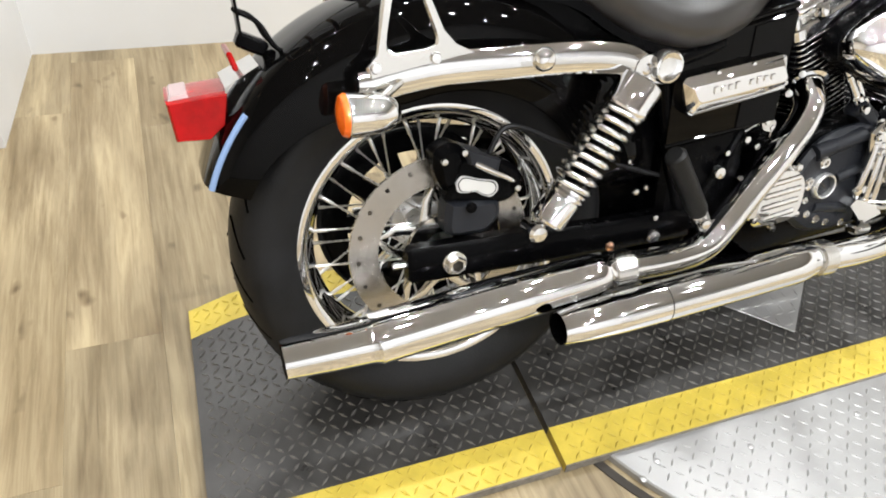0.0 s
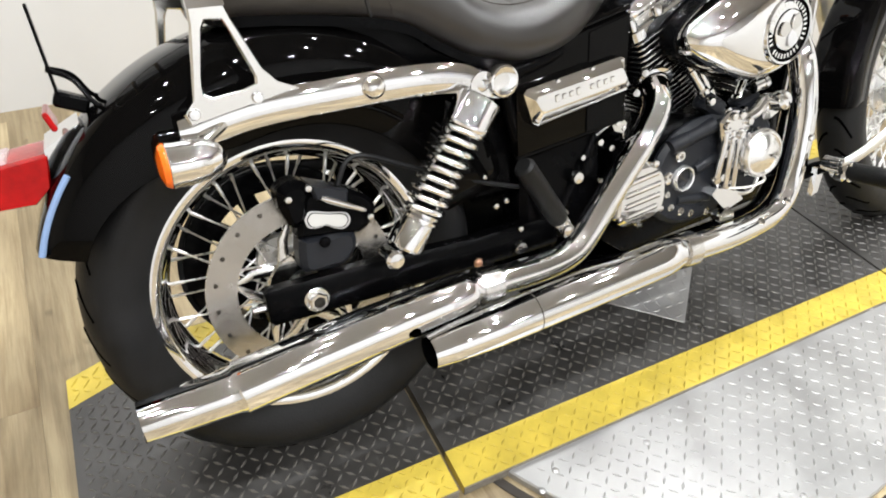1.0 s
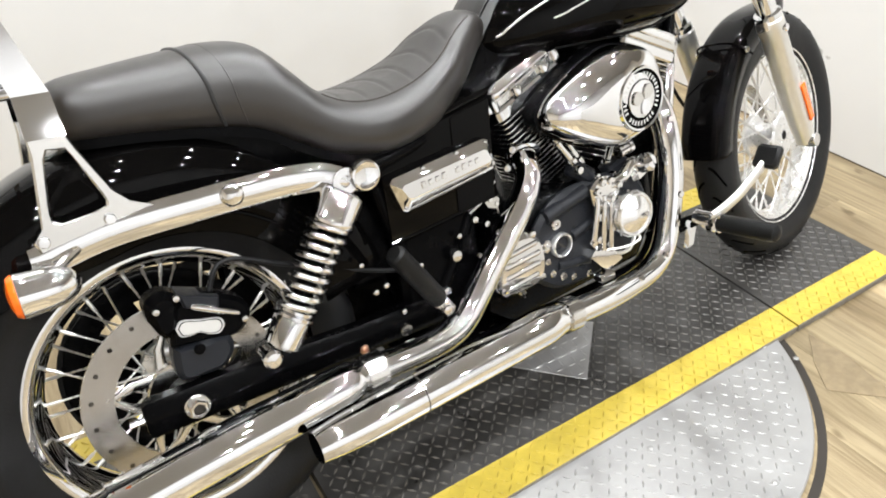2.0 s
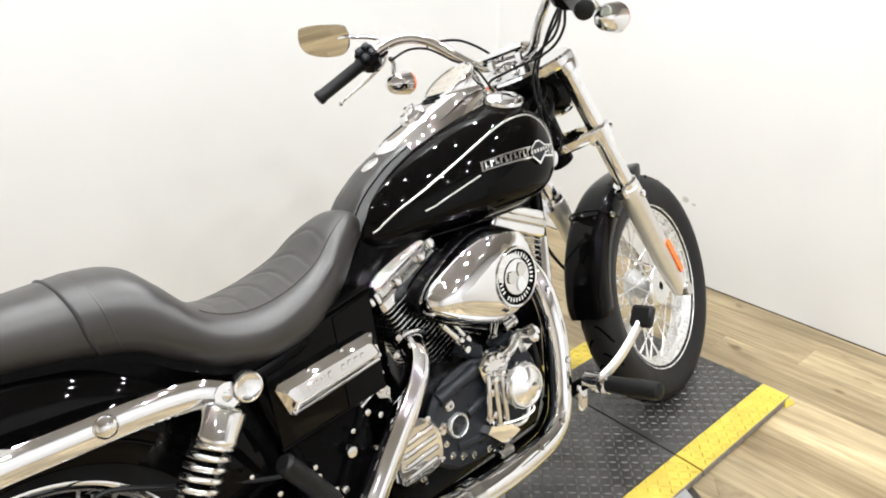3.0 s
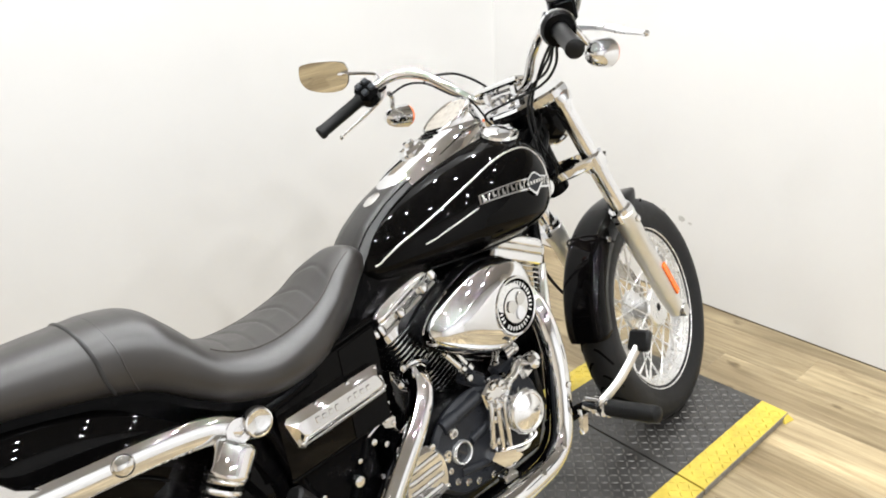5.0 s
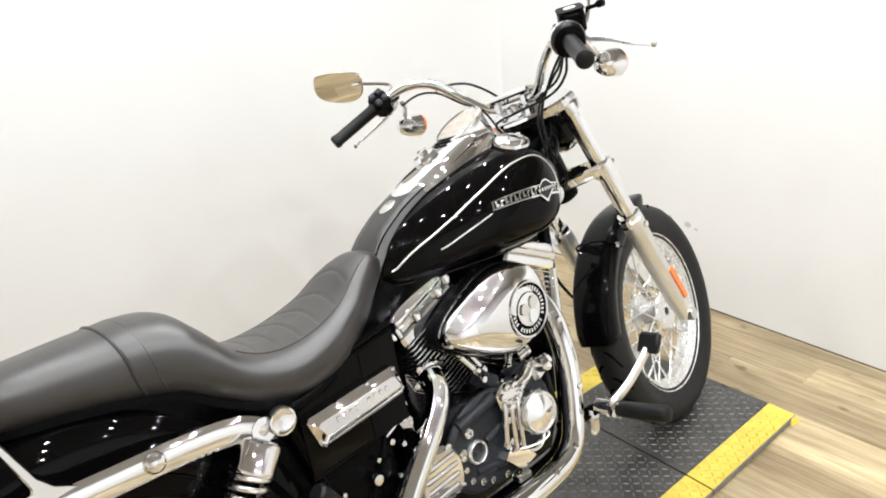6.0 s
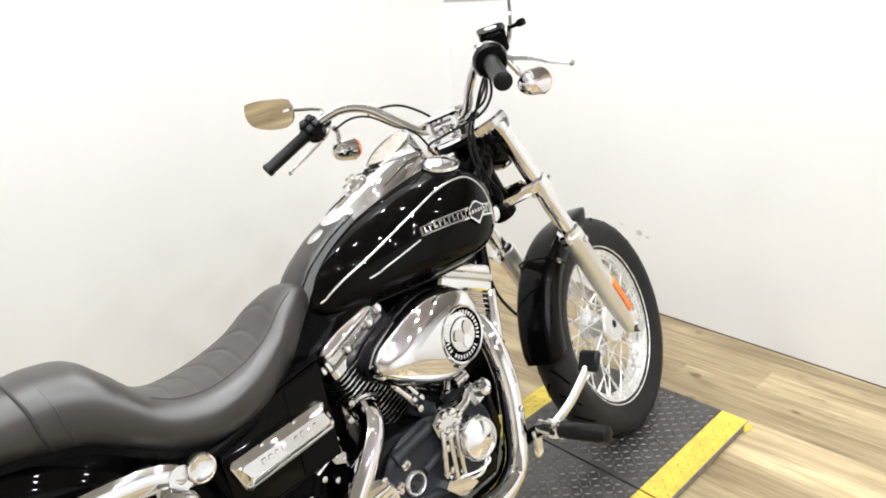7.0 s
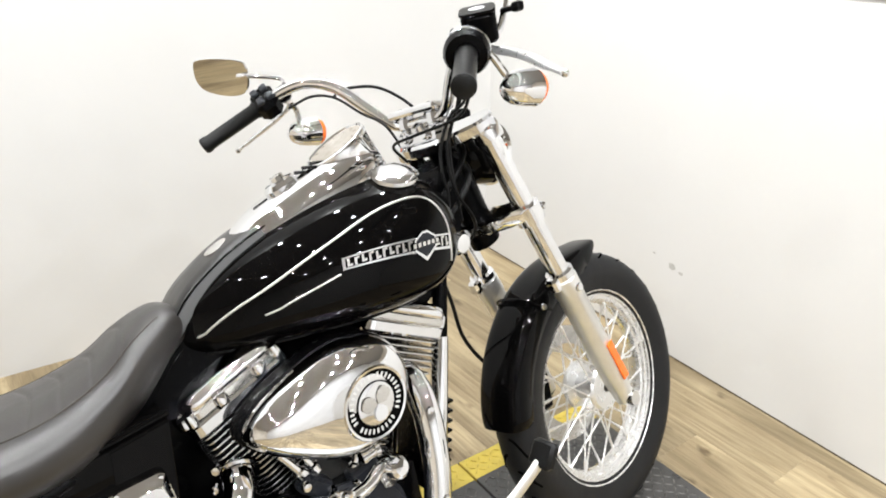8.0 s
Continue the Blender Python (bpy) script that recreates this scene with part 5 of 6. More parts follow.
engine = sub("engine", g, SATIN, None, "black and chrome air-cooled V-twin engine")
# gear case cover with its bosses
case = [(q.x, q.y) for q in spline([(0.70, 0.30, 0), (0.70, 0.40, 0), (0.76, 0.46, 0), (0.86, 0.475, 0), (0.95, 0.465, 0), (1.02, 0.42, 0), (1.03, 0.34, 0), (0.97, 0.275, 0), (0.86, 0.255, 0), (0.76, 0.262, 0), (0.70, 0.30, 0)], 5)][:-1]
gear = sub("gear_case", Geo().prism(case, 0.026, MY(-0.128), 0.010), CASE, engine, "black gear case cover")
g = Geo()
g.tube([(0.73, -0.150, 0.43), (0.84, -0.152, 0.455)], 0.016, 12)
g.tube([(0.80, -0.150, 0.37), (0.91, -0.150, 0.40)], 0.013, 12)
g.tube([(0.76, -0.148, 0.315), (0.90, -0.150, 0.295)], 0.012, 12)
sub("casting_rib", g, CASE, gear)
RP = Vector((0.766, -0.150, 0.362))
sub("inspection_ring", Geo().lathe([(0.0205, 0), (0.0262, 0), (0.0265, 0.012), (0.024, 0.016), (0.0215, 0.015)], RP, (0, -1, 0), 32, loop=True), SPOKE, gear, "chrome ring round the timing plug")
sub("inspection_plug", Geo().lathe([(0.0198, 0), (0.0198, 0.007), (0.0005, 0.008)], RP, (0, -1, 0), 24), CASE, gear)
sub("plug_slot", Geo().box(RP + Vector((0, -0.0082, 0)), (0.028, 0.002, 0.004), Matrix.Rotation(radians(40), 4, "Y"), 0.0005), GAP, gear)
for x, z, r in ((0.728, 0.375, 0.0095), (0.752, 0.412, 0.012), (0.742, 0.305, 0.008), (0.770, 0.290, 0.009), (0.800, 0.278, 0.008), (0.845, 0.270, 0.008), (0.905, 0.272, 0.008), (0.96, 0.292, 0.008), (0.73, 0.335, 0.007)):
    sub("case_bolt", Geo().lathe([(r, 0), (r, r * 0.9), (r * 0.75, r * 1.2), (r * 0.45, r * 1.2), (r * 0.45, r * 0.8), (0.0005, r * 0.8)], (x, -0.150, z), (0, -1, 0), 14), CHROME, gear)

# primary drive cover and belt guard on the far side
g = Geo().hull([(x, y, z) for y, k in ((0.118, 1.0), (0.165, 1.0), (0.182, 0.86)) for x, z in ((0.81 + dx * k, 0.30 + dz * k) for dx, dz in ((-0.27, -0.06), (-0.27, 0.07), (-0.20, 0.12), (0.14, 0.115), (0.25, 0.06), (0.27, -0.03), (0.20, -0.11), (-0.20, -0.10)))])
sub("primary_cover", g, PAINT, engine, "black primary drive cover")
g = Geo().box((0.24, 0.100, 0.205), (0.62, 0.050, 0.030), None, 0.008)
g.box((0.60, 0.0, 0.185), (0.34, 0.22, 0.035), None, 0.008)
sub("belt_guard", g, SATIN, fr)

# transmission side cover: chrome, ribbed
tc = [(q.x, q.y) for q in spline([(0.598, 0.315, 0), (0.606, 0.37, 0), (0.64, 0.412, 0), (0.69, 0.412, 0), (0.722, 0.38, 0), (0.725, 0.325, 0), (0.70, 0.295, 0), (0.63, 0.292, 0), (0.598, 0.315, 0)], 5)][:-1]
trans = sub("transmission_cover", Geo().prism(tc, 0.032, MY(-0.128), 0.010), CHROME, engine, "ribbed chrome transmission cover")
for k in range(4):
    z = 0.318 + 0.023 * k
    half = 0.050 - 0.006 * abs(k - 1.5)
    sub("rib", Geo().tube([(0.662 - half, -0.1575, z - 0.005), (0.662 - half + 0.006, -0.161, z - 0.004), (0.662 + half - 0.006, -0.161, z + 0.004), (0.662 + half, -0.1575, z + 0.005)], [0.004, 0.006, 0.006, 0.004], 10, squash=0.5), CHROME, trans)
for k in range(7):
    a = 2 * math.pi * k / 7 + 0.2
    sub("cover_bolt", bolt_head((0.662 + 0.066 * math.cos(a), -0.150, 0.352 + 0.064 * math.sin(a)), (0, -1, 0), 0.008, 0.010), CHROME, trans)


def cylinder(base, top, label, tall=1.0, flush=1.0):
    """A finned barrel with head fins and a chrome rocker box."""
    base, top = Vector(base), Vector(top)
    ax = (top - base).normalized()
    q = Matrix((ax.cross(Vector((0, 1, 0))).normalized() * -1, Vector((0, 1, 0)), ax)).transposed()
    L = (top - base).length
    rot = q.to_4x4()
    rot.translation = base
    ob = sub("cylinder", Geo().lathe([(0.052, -0.01), (0.054, 0.0), (0.054, L)], base, ax, 32), CASE, engine, label)
    n = 20
    for k in range(n):
        u = k / (n - 1)
        h = 0.014 + (L - 0.02) * u
        big = u > 0.58
        w, d = (0.178, 0.204) if big else (0.118, 0.146 + 0.02 * u)
        m = rot @ Matrix.Translation((0.0, 0, h))
        r = 0.016 if big else 0.036
        fin = sub("cooling_fin", Geo().prism(rounded(w, d, r, 6), 0.0030, m, 0.0006), FIN, ob)
        sub("fin_face", Geo().prism(rounded(w - 0.003, d - 0.003, r - 0.001, 6), 0.0012, m @ Matrix.Translation((0, 0, 0.0031)), 0.0002), SATIN, fin, "black upper face")
    m = rot @ Matrix.Translation((0, 0, L + 0.002))
    g = Geo().prism(rounded(0.196, 0.214, 0.022, 6), 0.024 * tall, m, 0.004)
    rk = sub("rocker_box", g, CHROME, ob, "chrome rocker box cover")
    sub("rocker_middle", Geo().prism(rounded(0.184 * flush, 0.200 * flush, 0.026, 6), 0.016 * tall, m @ Matrix.Translation((0, 0, 0.0245 * tall)), 0.003), CHROME_SOFT, rk)
    sub("rocker_top", Geo().rings([[m @ Vector((x * k, y * k, h * tall)) for x, y in rounded(0.180 * flush, 0.196 * flush, 0.030, 7)] for k, h in ((0.97, 0.038), (1.0, 0.041), (1.0, 0.050), (0.96, 0.058), (0.84, 0.064), (0.5, 0.068), (0.1, 0.069))]), CHROME, rk, sharp=50)
    for x, y in ((-0.07, -0.09), (0.07, -0.09), (-0.07, 0.09), (0.07, 0.09), (-0.078, 0.0), (0.078, 0.0)):
        p = m @ Vector((x * 1.20, y * 1.06, 0.024 * tall))
        sub("rocker_bolt", bolt_head(p, ax, 0.010, 0.022), CHROME, rk)
    for x, y, h in () if flush > 1 else ((-0.094, -0.085, 0.044), (-0.094, -0.055, 0.044), (-0.030, -0.103, 0.044), (0.045, -0.103, 0.044), (-0.094, -0.020, 0.044)):
        sub("cap_nut", bolt_head(m @ Vector((x, y, h * tall * 0.6)), ax, 0.0125, 0.016), CHROME, rk, "domed chrome cap nut")
    return ob


FIN = material("polished edge black fin", (0.60, 0.60, 0.60), 0.20, 0.95, rough_vary=0.08, mix_scale=50)
cylinder((0.852, 0, 0.448), (0.758, 0, 0.662), "finned rear cylinder", 1.08)
cylinder((0.990, 0, 0.450), (1.083, 0, 0.678), "finned front cylinder", flush=1.075)
for s in (-1, 1):
    sub("downtube_cover", Geo().tube(spline([(1.192, s * 0.066, 0.64), (1.165, s * 0.085, 0.50), (1.142, s * 0.0935, 0.34)], 6), 0.0185, 16), CHROME, fr, "chrome down tube cover")
# pushrod tubes with their tappet blocks
for a, b in (((0.834, -0.130, 0.512), (0.736, -0.122, 0.642)), ((0.862, -0.118, 0.505), (0.790, -0.108, 0.630)), ((0.935, -0.122, 0.475), (0.995, -0.112, 0.620)), ((0.960, -0.128, 0.475), (1.035, -0.118, 0.610))):
    a, b = Vector(a), Vector(b)
    L = (b - a).length
    sub("pushrod_tube", Geo().lathe([(0.012, 0), (0.012, 0.014), (0.0082, 0.018), (0.0082, L * 0.34), (0.0098, L * 0.35), (0.0098, L * 0.42), (0.0070, L * 0.43), (0.0070, L - 0.016), (0.011, L - 0.012), (0.011, L)], a, b - a, 18), CHROME, engine, "chrome pushrod tube")
for x, zt in ((0.850, 0.490), (0.948, 0.474)):
    bl = sub("tappet_block", Geo().box((x, -0.130, zt), (0.062, 0.040, 0.034), Matrix.Rotation(radians(34 if x < 0.9 else -14), 4, "Y"), 0.007), CASE, engine, "black tappet block")
    for dx in (-0.024, 0.024):
        sub("block_bolt", bolt_head((x + dx, -0.150, zt + (0.014 if dx < 0 else -0.014) * (1 if x < 0.9 else -0.4)), (0, -1, 0), 0.009, 0.010), CHROME, bl)

# air cleaner
AC = Vector((0.939, -0.190, 0.631))
tear = []
for k in range(56):
    a = 2 * math.pi * k / 56
    c, s = math.cos(a), math.sin(a)
    r = 0.100
    x, z = r * c, r * s
    if c < 0:
        x *= 1 + 1.22 * (-c) ** 1.1
        z *= 1 + 0.10 * math.sin(math.pi * (-c)) - 0.10 * (-c) ** 2
    x, z = x * 0.97, z * 0.97 + (0.012 if c < 0 else 0) * (-c if c < 0 else 0)
    tear.append((x, z + 0.16 * x * 0.35))
ACM = Matrix(((1, 0, 0, AC.x), (0, 0, -1, -0.112), (0, 1, 0, AC.z), (0, 0, 0, 1)))


def tear_ring(k, h):
    return [ACM @ Vector((x * k - 0.02 * (1 - k), z * k, h)) for x, z in tear]


air = sub("air_cleaner", Geo().rings([tear_ring(0.80, 0.0), tear_ring(0.97, 0.02), tear_ring(1.0, 0.040), tear_ring(0.985, 0.058), tear_ring(0.94, 0.074), tear_ring(0.84, 0.087), tear_ring(0.66, 0.095), tear_ring(0.40, 0.099), tear_ring(0.1, 0.1)]), CHROME, None, "teardrop chrome air cleaner cover with a black ring badge", sharp=60)
sub("backing_plate", Geo().rings([tear_ring(0.9, -0.006), tear_ring(1.025, 0.0), tear_ring(1.035, 0.022), tear_ring(1.02, 0.036), tear_ring(0.98, 0.038)]), SATIN, air, "black backing plate")
EC = Vector((0.944, -0.206, 0.624))
out = (0.02, -1, 0.02)
sub("badge_ring", Geo().lathe([(0.060, -0.012), (0.061, 0.002), (0.058, 0.007), (0.057, 0.007), (0.0565, 0.005), (0.039, 0.005), (0.038, 0.007)], EC, out, 56), SATIN, air, "black badge ring with pale print")
sub("badge_rim", Geo().lathe([(0.060, 0.0), (0.064, 0.003), (0.0615, 0.009), (0.0575, 0.008)], EC, out, 56), CHROME, air)
sub("badge_centre", Geo().lathe([(0.039, 0.003), (0.036, 0.008), (0.022, 0.010), (0.0005, 0.0105)], EC, out, 40), CHROME, air, "polished badge centre")
m = facing(EC + Vector(out).normalized() * 0.0108, out)
for a in (80, 200, 320):
    sub("emblem", Geo().prism([(q.x, q.y) for q in spline([(0, 0, 0), (0.012, 0.012, 0), (0.011, 0.028, 0), (-0.008, 0.030, 0), (-0.012, 0.014, 0), (0, 0, 0)], 3)][:-1], 0.003, m @ Matrix.Rotation(radians(a), 4, "Z"), 0.0006), BADGE if a == 200 else CHROME_SOFT, air)
m = facing(EC + Vector(out).normalized() * 0.0052, out)
for k in range(34):
    if k in (0, 12, 22):
        continue
    sub("ring_bar", Geo().box((0, 0, 0), (0.0037, 0.0085, 0.0014), None, 0.0003).move(m @ Matrix.Rotation(2 * math.pi * k / 34, 4, "Z") @ Matrix.Translation((0, 0.0475, 0))), WHITE_PRINT, air)

# oil filter and chrome fittings in front of the gear case
OF, OA = Vector((0.9405, -0.1415, 0.3825)), Vector((-0.10, -0.98, 0.06))
sub("oil_filter", Geo().lathe([(0.034, -0.02), (0.045, 0.0), (0.048, 0.004), (0.048, 0.050), (0.0497, 0.052), (0.0497, 0.059), (0.0480, 0.064), (0.044, 0.068), (0.041, 0.068), (0.0395, 0.0655), (0.035, 0.067), (0.024, 0.073), (0.012, 0.0765), (0.0005, 0.0775)], OF, OA, 40), SPRING, engine, "chrome oil filter canister with a domed end")
for k in range(12):
    a = 2 * math.pi * k / 12
    e1 = OA.cross(Vector((0, 0, 1))).normalized()
    rim_p = OF + OA.normalized() * 0.030 + (e1 * math.cos(a) + OA.normalized().cross(e1) * math.sin(a)) * 0.048
    sub("filter_flute", Geo().tube([rim_p - OA * 0.016, rim_p + OA * 0.016], 0.0035, 8), CHROME, engine)
sub("filter_seal", Geo().lathe([(0.0482, 0.002), (0.0492, 0.003), (0.0492, 0.010), (0.0482, 0.011)], OF, OA, 36), SATIN, engine, "black filter seal band")
sub("filter_mount", Geo().box((0.888, -0.150, 0.400), (0.030, 0.036, 0.100), Matrix.Rotation(radians(8), 4, "Y"), 0.010), CHROME, engine, "chrome filter mount")
for x, z in ((0.862, 0.345), (0.868, 0.445), (0.890, 0.330), (0.862, 0.395), (0.905, 0.455)):
    sub("mount_bolt", bolt_head((x, -0.166, z), (0, -1, 0), 0.010, 0.010), CHROME, engine)
sub("breather_elbow", Geo().tube(spline([(0.992, -0.150, 0.476), (0.966, -0.162, 0.480), (0.935, -0.170, 0.464), (0.892, -0.168, 0.454)]), 0.013, 14), CHROME, engine, "bent chrome sensor pipe")
sub("vent_cap", Geo().lathe([(0.010, 0), (0.020, 0.002), (0.020, 0.022), (0.014, 0.028), (0.0005, 0.03)], (0.994, -0.168, 0.474), (0.1, -0.9, 0.3), 20), CHROME, engine)
sub("sensor_block", Geo().box((0.994, -0.150, 0.462), (0.048, 0.040, 0.050), Matrix.Rotation(radians(-24), 4, "Y"), 0.010), CHROME, engine, "chrome sensor housing")
sub("oil_line", Geo().tube(spline([(0.885, -0.165, 0.335), (0.90, -0.178, 0.305), (0.94, -0.182, 0.30), (0.975, -0.170, 0.325)]), 0.004, 8), ALU, engine)
sub("horn_bracket", Geo().tube(spline([(0.86, -0.16, 0.33), (0.87, -0.17, 0.295), (0.905, -0.17, 0.285)]), 0.007, 8), CHROME, engine)
g = Geo().prism([(q.x, q.y) for q in spline([(0.865, 0.31, 0), (0.855, 0.40, 0), (0.878, 0.465, 0), (0.925, 0.462, 0), (0.935, 0.40, 0), (0.915, 0.33, 0), (0.89, 0.30, 0), (0.865, 0.31, 0)], 4)][:-1], 0.016, MY(-0.150), 0.006)
sub("cam_cover", g, CASE, engine, "black cam cover")
plate_o = [(q.x, q.y) for q in spline([(0.834, 0.464, 0), (0.862, 0.482, 0), (0.900, 0.472, 0), (0.922, 0.450, 0), (0.902, 0.420, 0), (0.870, 0.408, 0), (0.846, 0.424, 0), (0.834, 0.464, 0)], 4)][:-1]
support = sub("cam_support", Geo().prism(plate_o, 0.014, MY(-0.166), 0.005), CHROME, engine, "chrome cam support plate with upright rods")
for x0, x1, z1 in ((0.852, 0.842, 0.345), (0.871, 0.868, 0.322), (0.892, 0.890, 0.306)):
    sub("support_rod", Geo().tube([(x0, -0.176, 0.440), (x0, -0.178, 0.425), (x1, -0.176, z1 + 0.01), (x1, -0.170, z1)], [0.0085, 0.0065, 0.0065, 0.0085], 12), CHROME, support)
    sub("rod_nut", bolt_head((x1, -0.168, z1), (0, -1, -0.2), 0.0095, 0.012), CHROME, support)
for x, z in ((0.847, 0.456), (0.862, 0.472), (0.884, 0.470), (0.908, 0.454), (0.866, 0.424), (0.890, 0.430)):
    sub("plate_nut", bolt_head((x, -0.179, z), (0, -1, 0), 0.0085, 0.009), CHROME, support)
sub("foot_bracket", Geo().hull([(x, y, z) for y in (-0.150, -0.182) for x, z in ((0.826, 0.318), (0.838, 0.330), (0.905, 0.306), (0.920, 0.286), (0.872, 0.272))]), CHROME, support, "bent chrome bracket")
sub("horn_block", Geo().tube([(0.934, -0.158, 0.512), (0.941, -0.158, 0.513), (0.942, -0.158, 0.513), (0.960, -0.158, 0.516), (0.961, -0.158, 0.516), (0.970, -0.158, 0.517)], [0.013, 0.013, 0.011, 0.011, 0.014, 0.014], 16), CHROME, engine, "chrome intake plug")
sub("filter_wire", Geo().tube(spline([(0.872, -0.172, 0.318), (0.915, -0.196, 0.318), (0.948, -0.205, 0.328), (0.945, -0.190, 0.345)]), 0.0028, 8), ALU, engine, "thin pale wire")
sub("intake_manifold", Geo().tube([(0.85, -0.06, 0.60), (1.0, -0.06, 0.60)], 0.035, 16), SATIN, engine)
sub("throttle_body", Geo().box((0.92, -0.06, 0.60), (0.10, 0.12, 0.09), None, 0.012), SATIN, engine)

# ---------------------------------------------------------------- exhausts
pa = spline([(0.735, -0.070, 0.560), (0.728, -0.100, 0.545), (0.712, -0.128, 0.510), (0.672, -0.142, 0.462), (0.585, -0.155, 0.376), (0.510, -0.168, 0.305), (0.465, -0.174, 0.284), (0.40, -0.180, 0.280), (0.30, -0.184, 0.284), (0.24, -0.186, 0.284)], 8)
exh = sub("rear_exhaust", Geo().tube(pa, 0.0275, 20), CHROME, None, "chrome exhaust pipe and slash-cut muffler of the rear cylinder")
sub("exhaust_flange", Geo().lathe([(0.030, -0.004), (0.037, -0.004), (0.038, 0.003), (0.030, 0.004)], pa[6], pa[10] - pa[4], 24), CHROME, exh, "chrome exhaust flange")
for k in (-1, 1):
    sub("flange_nut", bolt_head(pa[8] + Vector((-0.036, -0.010 * k, 0.012 + 0.020 * k)), (-0.4, -0.6, 0), 0.008, 0.012), CHROME, exh)
shell = spline([(0.285, -0.185, 0.285), (0.262, -0.186, 0.285), (0.225, -0.187, 0.281), (0.05, -0.189, 0.266), (-0.135, -0.190, 0.244), (-0.150, -0.190, 0.242), (-0.22, -0.189, 0.238), (-0.292, -0.188, 0.234)], 6)
rad = [float(np.interp(i / (len(shell) - 1), [0, 0.14, 0.27, 0.42, 0.70, 0.74, 0.86, 1.0], [0.0285, 0.0295, 0.038, 0.0425, 0.0425, 0.0375, 0.0355, 0.0315])) for i in range(len(shell))]
muf = sub("muffler", Geo().tube(shell, rad, 28, cap=False), CHROME, exh, "long chrome muffler")
sub("muffler_bore", Geo().lathe([(0.0315, -0.001), (0.0285, 0.0), (0.026, 0.05), (0.0005, 0.06)], (-0.292, -0.188, 0.234), (1, 0, 0), 28), SATIN, muf)
sub("clamp", Geo().lathe([(0.0285, -0.022), (0.0345, -0.021), (0.0345, 0.016), (0.0285, 0.017)], (0.292, -0.1845, 0.284), (1, -0.01, 0), 24), CHROME_SOFT, exh)
pb = spline([(1.078, -0.060, 0.612), (1.083, -0.095, 0.602), (1.090, -0.126, 0.572), (1.094, -0.148, 0.518), (1.093, -0.165, 0.430), (1.078, -0.174, 0.335), (1.052, -0.181, 0.264), (1.000, -0.190, 0.233), (0.930, -0.203, 0.229), (0.820, -0.222, 0.237), (0.68, -0.236, 0.252), (0.60, -0.238, 0.255)], 8)
exb = sub("front_exhaust", Geo().tube(pb, 0.0275, 20), CHROME, None, "chrome exhaust pipe and muffler of the front cylinder")
shell = spline([(0.700, -0.234, 0.250), (0.675, -0.236, 0.251), (0.62, -0.238, 0.250), (0.45, -0.240, 0.242), (0.30, -0.240, 0.234), (0.20, -0.240, 0.229), (0.145, -0.240, 0.226)], 6)
rad = [float(np.interp(i / (len(shell) - 1), [0, 0.16, 0.3, 0.72, 0.85, 1.0], [0.0285, 0.031, 0.037, 0.037, 0.034, 0.029])) for i in range(len(shell))]
muf = sub("muffler", Geo().tube(shell, rad, 28, cap=False), CHROME, exb, "long chrome muffler")
sub("muffler_bore", Geo().lathe([(0.029, -0.001), (0.0265, 0.0), (0.024, 0.05), (0.0005, 0.06)], (0.145, -0.240, 0.226), (1, 0, 0), 28), SATIN, muf)
sub("shield_seam", Geo().lathe([(0.0368, -0.0016), (0.0378, 0), (0.0368, 0.0016)], (0.345, -0.240, 0.2365), (1, 0, 0.05), 28), GAP, muf)
sub("clamp", Geo().lathe([(0.0285, -0.022), (0.0350, -0.021), (0.0350, 0.014), (0.0285, 0.016)], (0.708, -0.2335, 0.2495), (1, 0.09, -0.1), 24), CHROME_SOFT, exb)
for p, ax in ((pb[20], (-0.2, -1, 0)), (pb[36], (0, -1, 0.1)), (pb[52], (0, -0.8, 0.6)), (pb[64], (0, -0.8, 0.6))):
    sub("shield_clip", bolt_head(p + Vector(ax).normalized() * 0.026, ax, 0.008, 0.006), CHROME, exb)
sub("pipe_bracket", Geo().box((0.86, -0.185, 0.266), (0.04, 0.03, 0.018), None, 0.004), CHROME, exb)

